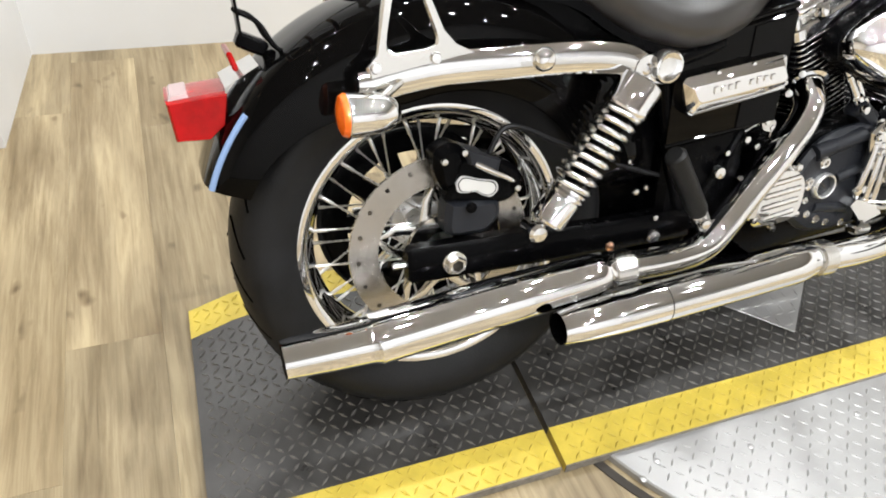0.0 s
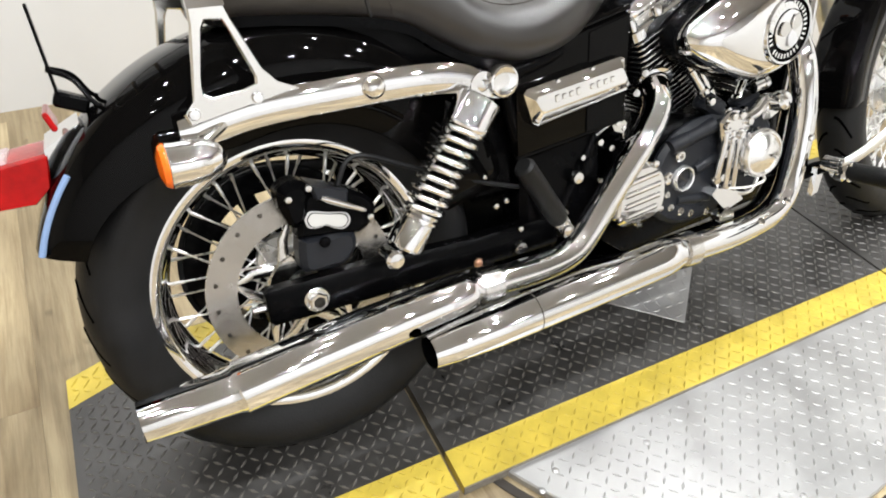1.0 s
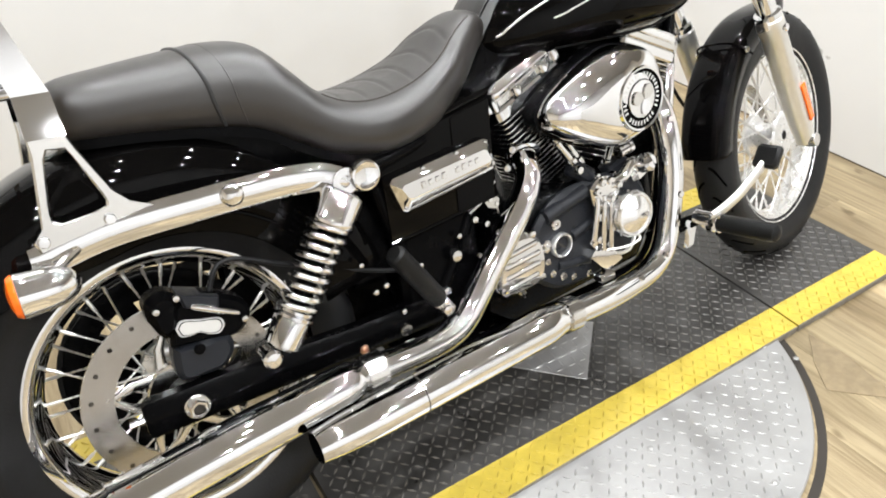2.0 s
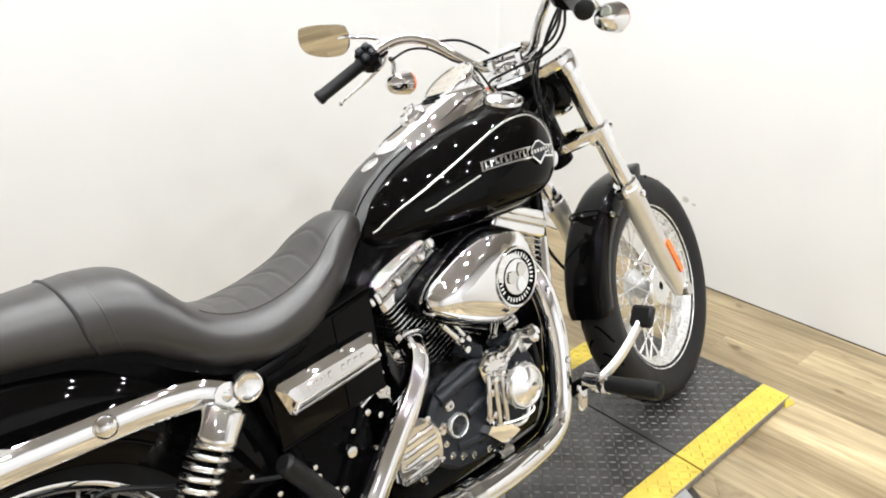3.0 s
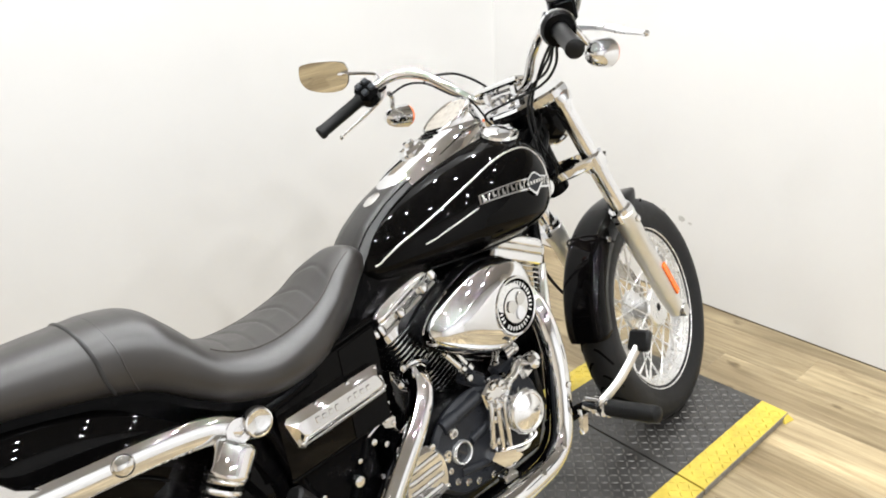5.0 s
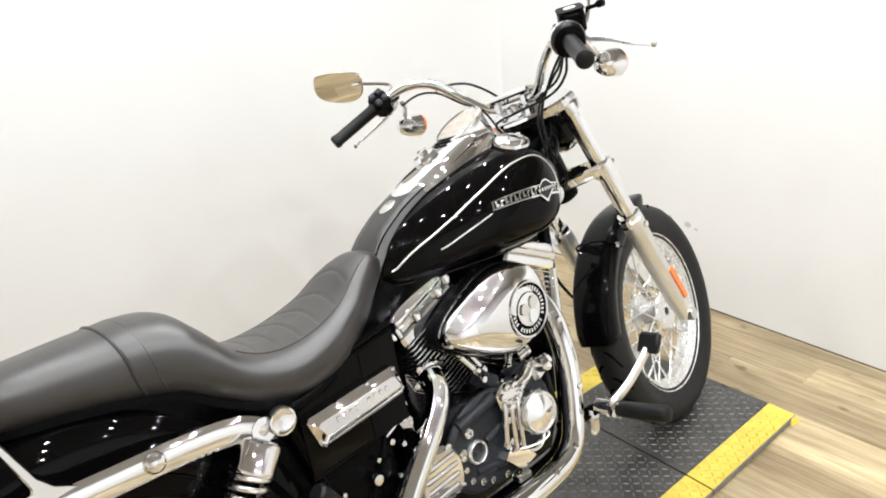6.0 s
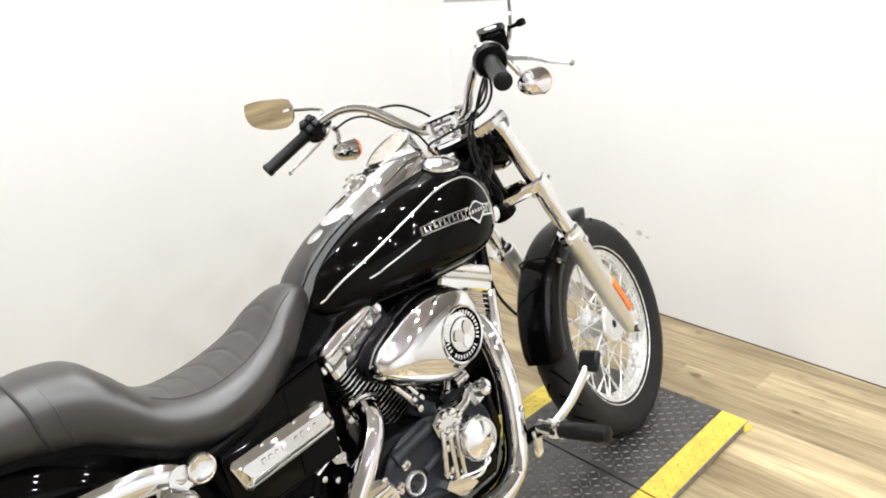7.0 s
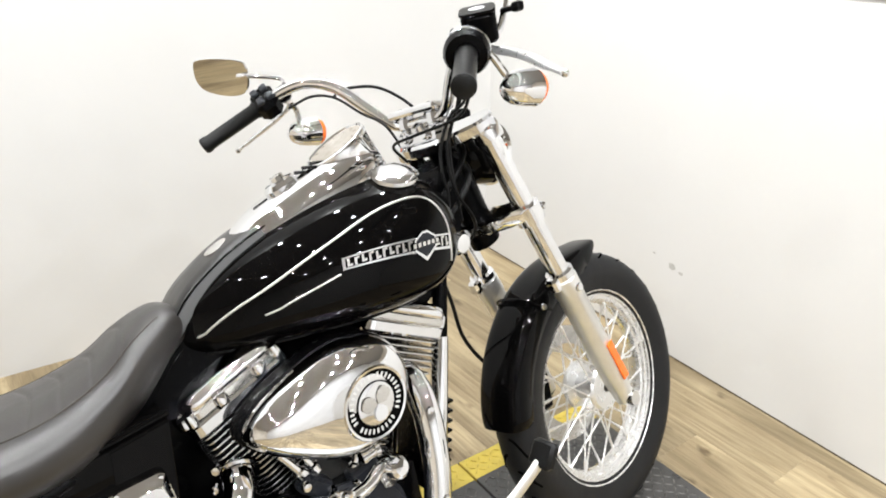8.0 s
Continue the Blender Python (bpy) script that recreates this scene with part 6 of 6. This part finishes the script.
# ---------------------------------------------------------------- pegs and pedals
for s in (-1, 1):
    peg = sub("passenger_peg", Geo().tube([(0.354, s * 0.205, 0.492), (0.358, s * 0.204, 0.488), (0.435, s * 0.190, 0.378), (0.441, s * 0.188, 0.368)], [0.014, 0.0185, 0.0185, 0.015], 20), GRIP, None, "folded black rubber passenger footpeg")
    sub("peg_mount", Geo().tube([(0.438, s * 0.189, 0.373), (0.441, s * 0.188, 0.368), (0.460, s * 0.182, 0.342), (0.464, s * 0.178, 0.337), (0.470, s * 0.15, 0.330)], [0.012, 0.0165, 0.0165, 0.012, 0.011], 16), CHROME, peg, "chrome peg mount")
    sub("mount_bolt", bolt_head((0.446, s * 0.196, 0.352), (0, s, 0), 0.010, 0.012), CHROME, peg)
    fp = sub("rider_peg", Geo().tube([(1.136, s * 0.262, 0.316), (1.135, s * 0.268, 0.316), (1.133, s * 0.385, 0.320), (1.133, s * 0.397, 0.321), (1.133, s * 0.402, 0.321)], [0.014, 0.0195, 0.020, 0.018, 0.007], 24), GRIP, None, "black rubber rider footpeg on a forward mount")
    sub("peg_clevis", Geo().box((1.134, s * 0.252, 0.318), (0.042, 0.030, 0.046), None, 0.007), CHROME, fp, "chrome peg clevis")
    sub("peg_bracket", Geo().tube(spline([(1.10, s * 0.10, 0.26), (1.11, s * 0.16, 0.29), (1.118, s * 0.21, 0.318), (1.130, s * 0.245, 0.318)]), 0.012, 12), SATIN, fp)
    sub("bracket_plate", Geo().hull([(x, s * y, z) for y in (0.205, 0.217) for x, z in ((1.098, 0.318), (1.122, 0.322), (1.112, 0.262), (1.094, 0.258))]), CHROME, fp, "chrome bracket plate")
    sub("clevis_collar", Geo().lathe([(0.016, -0.004), (0.0235, -0.003), (0.0235, 0.006), (0.016, 0.007)], (1.134, s * 0.238, 0.318), (0, s, 0), 18), CHROME, fp)
    for dz in (-0.016, 0.016):
        sub("clevis_bolt", bolt_head((1.127, s * 0.268, 0.318 + dz), (0, s, 0), 0.007, 0.006), CHROME, fp)
g = Geo().tube(spline([(1.112, -0.246, 0.330), (1.126, -0.262, 0.338), (1.176, -0.276, 0.366), (1.220, -0.286, 0.402), (1.243, -0.290, 0.422)]), 0.0132, 12, squash=0.5)
pedal = sub("brake_pedal", g, ALU, None, "silver foot brake lever with a rubber pad")
sub("pedal_pad", Geo().box((1.254, -0.292, 0.435), (0.050, 0.056, 0.022), Matrix.Rotation(radians(-62), 4, "Y"), 0.006), GRIP, pedal, "black rubber pedal pad")
sub("pedal_pivot", Geo().lathe([(0.008, -0.02), (0.017, -0.02), (0.017, 0.02), (0.008, 0.02)], (1.113, -0.242, 0.330), (0, 1, 0), 18), CHROME, pedal)
sub("brake_rod", Geo().tube([(1.112, -0.232, 0.318), (1.088, -0.180, 0.286), (1.070, -0.120, 0.262)], 0.005, 8), SATIN, pedal)
g = Geo().tube(spline([(0.63, 0.13, 0.20), (0.66, 0.19, 0.16), (0.70, 0.25, 0.110), (0.72, 0.275, 0.090)]), 0.012, 12)
g.box((0.725, 0.278, 0.090), (0.06, 0.03, 0.012), Matrix.Rotation(radians(LEAN_DEG), 4, "X"), 0.004)
sub("side_stand", g, SATIN, None, "black side stand, folded out")

# ---------------------------------------------------------------- front end, turned with the steering
ft = lambda z: Vector((1.651 - (z - 0.350) * math.tan(radians(RAKE)), 0, z))
for s in (-1, 1):
    o = Vector((0, s * 0.122, 0))
    a, b = ft(0.66) + o, ft(1.045) + o
    fork = sub("fork_leg", Geo().tube([a, b], 0.0245, 24), CHROME, None, "chrome fork tube over a silver slider", True)
    lo, hi = ft(0.346) + o, ft(0.692) + o
    L = (hi - lo).length
    sub("slider", Geo().lathe([(0.018, 0.0), (0.024, 0.004), (0.026, 0.03), (0.030, 0.07), (0.0315, 0.12), (0.0315, L - 0.05), (0.034, L - 0.046), (0.034, L - 0.004), (0.030, L)], lo, RA, 28), ALU, fork, "satin silver fork slider", True)
    sub("dust_seal", Geo().lathe([(0.0245, 0), (0.0325, 0), (0.0325, 0.014), (0.0245, 0.018)], hi + RA * 0.001, RA, 24), CHROME, fork, "", True)
    m = Matrix.Translation(ft(0.690) + o + Vector((-0.030, 0, -0.012))) @ RA.to_track_quat("Z", "X").to_matrix().to_4x4()
    sub("fender_lug", Geo().box((0, 0, 0), (0.030, 0.030, 0.036), None, 0.006).move(m), CHROME, fork, "", True)
    sub("lug_bolt", bolt_head(ft(0.664) + o + Vector((0.0, s * 0.031, 0)), (0, s, 0), 0.011, 0.008), CHROME, fork, "", True)
    sub("axle_end", Geo().lathe([(0.0005, 0.004), (0.018, 0.004), (0.019, 0.0), (0.019, -0.04)], ft(0.352) + Vector((0, s * 0.150, 0)), (0, s, 0), 20), CHROME_SOFT, fork, "", True)
    ref = ft(0.463) + o + Vector((0.004, s * 0.033, 0.0))
    mm = Matrix.Translation(ref) @ Matrix.Rotation(radians(-RAKE), 4, "Y")
    sub("reflector", Geo().box((0, 0, 0), (0.022, 0.006, 0.110), None, 0.002).move(mm), AMBER, fork, "amber side reflector", True)
    sub("clamp_pinch", Geo().lathe([(0.0245, -0.022), (0.033, -0.02), (0.033, 0.02), (0.0245, 0.022)], ft(0.850) + o, RA, 24), CHROME, fork, "", True)
    sub("pinch_bolt", bolt_head(ft(0.850) + o + Vector((0.030, s * 0.016, 0.01)), (1, s * 0.5, 0.3), 0.009, 0.008), CHROME, fork, "", True)
    sub("top_cap", Geo().lathe([(0.034, -0.03), (0.035, -0.004), (0.031, 0.006), (0.020, 0.014), (0.0005, 0.016)], b, RA, 24), CHROME, fork, "domed chrome fork cap", True)
lowm = Matrix.Translation(ft(0.848) + Vector((-0.030, 0, 0))) @ Matrix.Rotation(radians(-RAKE), 4, "Y")
sub("lower_triple_clamp", Geo().prism([(q.x, q.y) for q in spline([(0.030, -0.150, 0), (0.055, -0.125, 0), (0.028, -0.075, 0), (0.02, 0, 0), (0.028, 0.075, 0), (0.055, 0.125, 0), (0.030, 0.150, 0), (-0.005, 0.135, 0), (-0.045, 0.05, 0), (-0.055, 0, 0), (-0.045, -0.05, 0), (-0.005, -0.135, 0), (0.030, -0.150, 0)], 4)][:-1], 0.034, lowm @ Matrix.Translation((0, 0, -0.017)), 0.006), CHROME, None, "chrome lower fork clamp", True)
topm = Matrix.Translation(ft(1.040) + Vector((-0.030, 0, 0))) @ Matrix.Rotation(radians(-RAKE), 4, "Y")
tri = sub("upper_triple_clamp", Geo().prism([(q.x, q.y) for q in spline([(0.030, -0.158, 0), (0.062, -0.125, 0), (0.035, -0.075, 0), (0.025, 0, 0), (0.035, 0.075, 0), (0.062, 0.125, 0), (0.030, 0.158, 0), (-0.008, 0.135, 0), (-0.05, 0.06, 0), (-0.06, 0, 0), (-0.05, -0.06, 0), (-0.008, -0.135, 0), (0.030, -0.158, 0)], 4)][:-1], 0.030, topm @ Matrix.Translation((0, 0, -0.015)), 0.006), CHROME, None, "chrome upper fork clamp", True)
sub("stem_nut", Geo().lathe([(0.02, 0), (0.026, 0.002), (0.022, 0.016), (0.0005, 0.022)], ft(1.062) + Vector((-0.045, 0, 0.0)), RA, 16), CHROME, tri, "", True)
# headlamp
HC = Vector((1.385, 0, 1.000))
head = sub("headlamp", Geo().lathe([(0.0005, -0.075), (0.03, -0.070), (0.052, -0.055), (0.064, -0.030), (0.070, 0.0), (0.072, 0.030)], HC, (1, 0, -0.06), 36), PAINT, None, "round black headlamp with a chrome rim", True)
sub("headlamp_rim", Geo().lathe([(0.072, 0.028), (0.076, 0.032), (0.077, 0.044), (0.071, 0.052), (0.066, 0.048)], HC, (1, 0, -0.06), 36), CHROME, head, "chrome headlamp rim", True)
sub("headlamp_glass", Geo().lathe([(0.068, 0.046), (0.055, 0.056), (0.030, 0.062), (0.0005, 0.063)], HC, (1, 0, -0.06), 36), CLEAR, head, "clear headlamp glass", True)
sub("headlamp_bracket", Geo().box(HC + Vector((-0.03, 0, 0.085)), (0.05, 0.04, 0.03), None, 0.006), SATIN, head, "", True)
# wiring nest between tank and fork
g = Geo()
for k, (y, z) in enumerate(((-0.05, 0.94), (-0.03, 0.91), (0.01, 0.95), (0.04, 0.92), (-0.065, 0.90))):
    g.tube(spline([(1.20, y, z - 0.06), (1.25, y * 1.3, z), (1.29, y, z + 0.05), (1.27, y * 0.6, z + 0.09)]), 0.007, 8)
sub("wiring_loom", g, CABLE, None, "black cables bundled behind the headlamp")
sub("horn_cover", Geo().lathe([(0.022, 0), (0.024, 0.01), (0.018, 0.02), (0.0005, 0.022)], (1.250, -0.068, 0.815), (0.1, -1, 0), 20), CHROME, None, "small round chrome cover at the steering head")
sub("neck_cover", Geo().hull([(x, y, z) for y in (-0.05, 0.05) for x, z in ((1.20, 0.83), (1.225, 0.96), (1.27, 0.98), (1.285, 0.90), (1.27, 0.80))]), SATIN, None, "black cover of the steering head")
# front mudguard
fend = sub("front_fender", guard(HUB_C, 0.344, 79, 176, 0.059, 0.056, 40, nose=0.014), PAINT, None, "glossy black front mudguard", True, 50, True)
for s in (-1, 1):
    stay = [HUB_C + Vector((0.356 * math.cos(radians(q)) * k, s * y, 0.358 * math.sin(radians(q)) * k)) for q, y, k in ((128, 0.0, 0.998), (128, 0.032, 0.990), (128, 0.054, 0.958), (127, 0.0625, 0.90), (125, 0.066, 0.83))]
    sub("fender_stay", Geo().tube(spline(stay, 4), 0.0030, 8), PAINT, fend, "", True, true=True)
    sub("stay_bolt", bolt_head(stay[3], (0, s, 0), 0.008, 0.006), CHROME, fend, "", True, true=True)
g = Geo().box(HUB_C + Vector((-0.11, 0.078, 0.03)), (0.06, 0.05, 0.12), None, 0.010)
sub("front_caliper", g, SATIN, None, "black front brake caliper", True, true=True)

# handlebar
AIM = (bike.matrix_world.to_3x3() @ STEER.to_3x3() @ FORK_FIT.to_3x3()).inverted() @ Vector((-0.82, -0.55, -0.143))
inner_half = [(1.207, 0.140, 1.140), (1.230, 0.095, 1.096), (1.240, 0.055, 1.080)]
left = [(0.957, 0.412, 1.119), (1.050, 0.343, 1.176), (1.090, 0.295, 1.204), (1.130, 0.240, 1.215), (1.172, 0.188, 1.193)] + inner_half
right = [(0.980, 0.388, 1.076), (1.056, 0.328, 1.121), (1.112, 0.282, 1.156), (1.152, 0.234, 1.178), (1.184, 0.188, 1.172)] + inner_half
bar = spline([(x, -y, z) for x, y, z in right] + [(1.242, 0, 1.079)] + list(reversed(left)), 6)
hb = sub("handlebar", Geo().tube(bar, 0.0128, 18), CHROME, None, "wide chrome handlebar turned to one side", True)
for s in (-1, 1):
    g = Geo().tube([(1.250, s * 0.045, 1.015), (1.242, s * 0.045, 1.067)], [0.018, 0.020], 18)
    g.box((1.241, s * 0.045, 1.081), (0.036, 0.030, 0.036), None, 0.008)
    sub("riser", g, CHROME, hb, "chrome handlebar riser", True)
    a, b = (Vector((1.054, 0.340, 1.178)), Vector((0.957, 0.412, 1.119))) if s > 0 else (Vector((1.094, -0.298, 1.148)), Vector((0.986, -0.3835, 1.082)))
    d = (b - a).normalized()
    L = (b - a).length
    sub("grip", Geo().lathe([(0.013, -0.012), (0.0200, -0.010), (0.0205, 0.0), (0.0175 if s > 0 else 0.0192, 0.006), (0.0172 if s > 0 else 0.0192, L - 0.006), (0.0190 if s > 0 else 0.0206, L - 0.002), (0.0190 if s > 0 else 0.0206, L + 0.008), (0.015, L + 0.012), (0.0005, L + 0.013)], a, d, 24), GRIP, hb, "black rubber grip", True)
    rear_ = (Vector((-1, 0, 0)) - d * Vector((-1, 0, 0)).dot(d)).normalized()
    up_ = d.cross(rear_) * (1 if d.cross(rear_).z > 0 else -1)
    mm = Matrix((rear_, up_, rear_.cross(up_))).transposed().to_4x4()
    mm.translation = a - d * 0.030
    g = Geo().box((0, 0, 0), (0.062, 0.068, 0.056) if s > 0 else (0.056, 0.062, 0.052), None, 0.014).move(mm)
    sw = sub("switch_housing", g, SATIN, hb, "black switch housing with push buttons", True)
    for u, v, w in ((0.031, 0.014, 0.012), (0.031, 0.014, -0.012), (0.031, -0.014, 0.010), (0.031, -0.013, -0.014), (0.004, 0.034, 0.0)):
        sub("switch_button", Geo().box((u, v, w), (0.012, 0.019, 0.017) if u > 0.01 else (0.022, 0.010, 0.024), None, 0.003).move(mm), CASE, sw, "", True)
    if s < 0:
        sub("throttle_housing", Geo().lathe([(0.014, -0.054), (0.032, -0.050), (0.040, -0.032), (0.041, -0.010), (0.036, 0.004), (0.022, 0.008)], a, d, 28), SATIN, hb, "rounded black throttle housing", True)
        sub("throttle_band", Geo().lathe([(0.0400, -0.034), (0.0422, -0.030), (0.0422, -0.024), (0.0402, -0.020)], a, d, 28), CHROME, hb, "", True)
    # lever
    perch = a - d * 0.062 + Vector((0.012, 0, 0))
    sub("lever_perch", Geo().box((0, 0, 0), (0.036, 0.034, 0.030), None, 0.006).move(Matrix.Translation(perch) @ d.to_track_quat("Z", "X").to_matrix().to_4x4()), SATIN, hb, "black lever perch", True)
    if s > 0:
        lv = spline([perch + Vector((0.012, -0.002, -0.010)), perch + Vector((0.020, 0.018, -0.028)), perch + Vector((0.002, 0.060, -0.052)), perch + Vector((-0.030, 0.100, -0.078)), perch + Vector((-0.062, 0.140, -0.104))], 6)
    else:
        lv = spline([perch + Vector((0.022, 0.002, -0.006)), (1.188, -0.300, 1.155), (1.166, -0.365, 1.130), (1.135, -0.428, 1.100), (1.102, -0.486, 1.075)], 6)
    lever = sub("lever", Geo().tube(lv, [0.0088] * (len(lv) - 8) + [0.0084, 0.0078, 0.0072, 0.0066, 0.0062, 0.0060, 0.0058, 0.0058], 12, squash=0.55), SPOKE, hb, "polished hand lever", True)
    sub("lever_ball", Geo().ball(lv[-1], 0.0066, 14), CHROME_SOFT, lever, "", True)
    # mirror
    mc = Vector((1.037, s * 0.434, 1.276))
    if s < 0:
        mc = Vector((1.205, -0.365, 1.372))
    st = spline([perch + Vector((0.006, 0, 0.014)), perch + Vector((0.012, s * 0.02, 0.040)), mc + Vector((0.022, -s * 0.075, -0.016)), mc + Vector((0.018, -s * 0.02, -0.002))] if s > 0 else
                [(1.170, -0.282, 1.180), (1.190, -0.298, 1.195), (1.206, -0.310, 1.25), (1.222, -0.314, 1.31), (1.222, -0.330, 1.355), mc + Vector((0.018, 0.02, -0.002))], 6)
    mirror = sub("mirror", Geo().tube(st, 0.0048 if s > 0 else 0.0065, 10), CHROME, hb, "chrome rear-view mirror on a thin stem", True)
    o = [(0.064, 0.020), (0.052, 0.036), (0.0, 0.040), (-0.050, 0.034), (-0.063, 0.022), (-0.064, -0.012), (-0.045, -0.034), (0.0, -0.042), (0.040, -0.036), (0.060, -0.014)]
    o = [(q.x * 1.2, q.y * 1.12) for q in spline([(x, y, 0) for x, y in o + o[:1]], 4)][:-1]
    mm2 = facing(mc, (-0.93, -0.34, 0.10) if s < 0 else AIM) @ Matrix.Rotation(radians(-s * 16), 4, "Z")
    shell = Geo().rings([[mm2 @ Vector((x * k, y * k, h)) for x, y in o] for k, h in ((0.3, -0.022), (0.72, -0.017), (0.95, -0.006), (1.0, 0.002), (0.975, 0.004))])
    sub("mirror_shell", shell, CHROME, mirror, "chrome mirror shell", True, 60)
    sub("mirror_glass", Geo().rings([[mm2 @ Vector((x * 0.965, y * 0.965, h)) for x, y in o] for h in (0.0025, 0.0048)]), MIRROR, mirror, "mirror glass", True)
    indicator(Vector((1.158, 0.310, 1.115) if s > 0 else (1.186, -0.332, 1.083)), True, True, [(1.148 if s > 0 else 1.168, s * 0.318, 1.128 if s > 0 else 1.105), (1.140, s * 0.305, 1.152), (1.122, s * 0.282, 1.166), (1.108, s * 0.276, 1.176)])
sub("riser_block", Geo().box((1.250, 0, 1.046), (0.058, 0.135, 0.040), None, 0.010), CHROME, hb, "chrome riser block", True)
for s in (-1, 1):
    sub("block_bolt", bolt_head((1.221, s * 0.03, 1.046), (-1, 0, 0.2), 0.010, 0.010), CHROME, hb, "", True)
# top clamp over the risers
sub("bar_clamp", Geo().box((1.240, 0, 1.103), (0.060, 0.150, 0.016), None, 0.007), CHROME, hb, "chrome handlebar top clamp", True)
for x in (-0.014, 0.014):
    for y in (-0.045, 0.045):
        sub("clamp_bolt", bolt_head((1.241 + x, y, 1.1105), (0, 0, 1), 0.006, 0.004), CHROME, hb, "", True)
# brake fluid reservoir on the right
mr = Matrix.Translation(Vector((1.157, -0.281, 1.213))) @ Matrix.Rotation(radians(38), 4, "Z") @ Matrix.Rotation(radians(-28), 4, "Y")
res = sub("brake_reservoir", Geo().prism(rounded(0.048, 0.062, 0.012), 0.052, mr @ Matrix.Translation((0, 0, -0.038)), 0.005), SATIN, hb, "black brake fluid reservoir", True)
sub("reservoir_lid", Geo().prism(rounded(0.051, 0.066, 0.012), 0.006, mr @ Matrix.Translation((0, 0, 0.0145)), 0.002), PAINT, res, "", True)
sub("lid_badge", Geo().prism([(0.010 * math.cos(t), 0.015 * math.sin(t)) for t in np.linspace(0, 2 * math.pi, 24, endpoint=False)], 0.0012, mr @ Matrix.Translation((0, 0, 0.0206)), 0.0003), BADGE, res, "", True)
g = Geo().box((1.188, -0.346, 1.220), (0.016, 0.020, 0.016), None, 0.003)
g.tube([(1.188, -0.310, 1.222), (1.188, -0.340, 1.220)], 0.005, 10)
sub("stem_clamp", g, SATIN, hb, "small black clamp on the mirror stem", True)
# cables
for pts, r in (([(1.110, -0.268, 1.140), (1.165, -0.215, 1.108), (1.207, -0.165, 1.090), (1.216, -0.112, 1.070), (1.195, -0.095, 1.016), (1.188, -0.094, 0.960), (1.195, -0.092, 0.905), (1.18, -0.080, 0.80)], 0.0034),
               ([(1.120, -0.262, 1.142), (1.172, -0.205, 1.116), (1.215, -0.150, 1.098), (1.228, -0.105, 1.062), (1.212, -0.092, 1.000), (1.215, -0.095, 0.925), (1.250, -0.098, 0.865), (1.27, -0.075, 0.83), (1.25, -0.05, 0.80)], 0.0034),
               ([(1.130, -0.255, 1.145), (1.185, -0.185, 1.120), (1.225, -0.128, 1.088), (1.232, -0.085, 1.03), (1.228, -0.082, 0.95), (1.235, -0.08, 0.86)], 0.0036),
               ([(1.115, -0.270, 1.130), (1.160, -0.225, 1.090), (1.195, -0.15, 1.062), (1.160, -0.06, 1.045), (1.17, 0.02, 1.035), (1.21, 0.03, 1.0)], 0.0034),
               ([(1.09, 0.262, 1.165), (1.128, 0.222, 1.182), (1.162, 0.182, 1.170), (1.19, 0.135, 1.126), (1.215, 0.085, 1.085), (1.245, 0.06, 1.00)], 0.0032)):
    sub("cable", Geo().tube(spline(pts, 8), r, 10), CABLE, None, "thin black control cable", True)
sub("brake_hose", Geo().tube(spline([(1.26, 0.04, 0.84), (1.280, 0.05, 0.76), (1.316, 0.05, 0.663), (1.345, 0.05, 0.575), (1.403, 0.05, 0.498), (1.47, 0.06, 0.45), (1.54, 0.075, 0.42)], 8), 0.0045, 10), CABLE, None, "black front brake hose")
sub("clutch_cable", Geo().tube(spline([(1.178, 0.205, 1.178), (1.222, 0.215, 1.196), (1.285, 0.16, 1.182), (1.33, 0.09, 1.10), (1.32, 0.05, 0.97), (1.26, 0.055, 0.75)], 8), 0.0036, 10), CABLE, None, "black clutch cable looping over the handlebar", True)
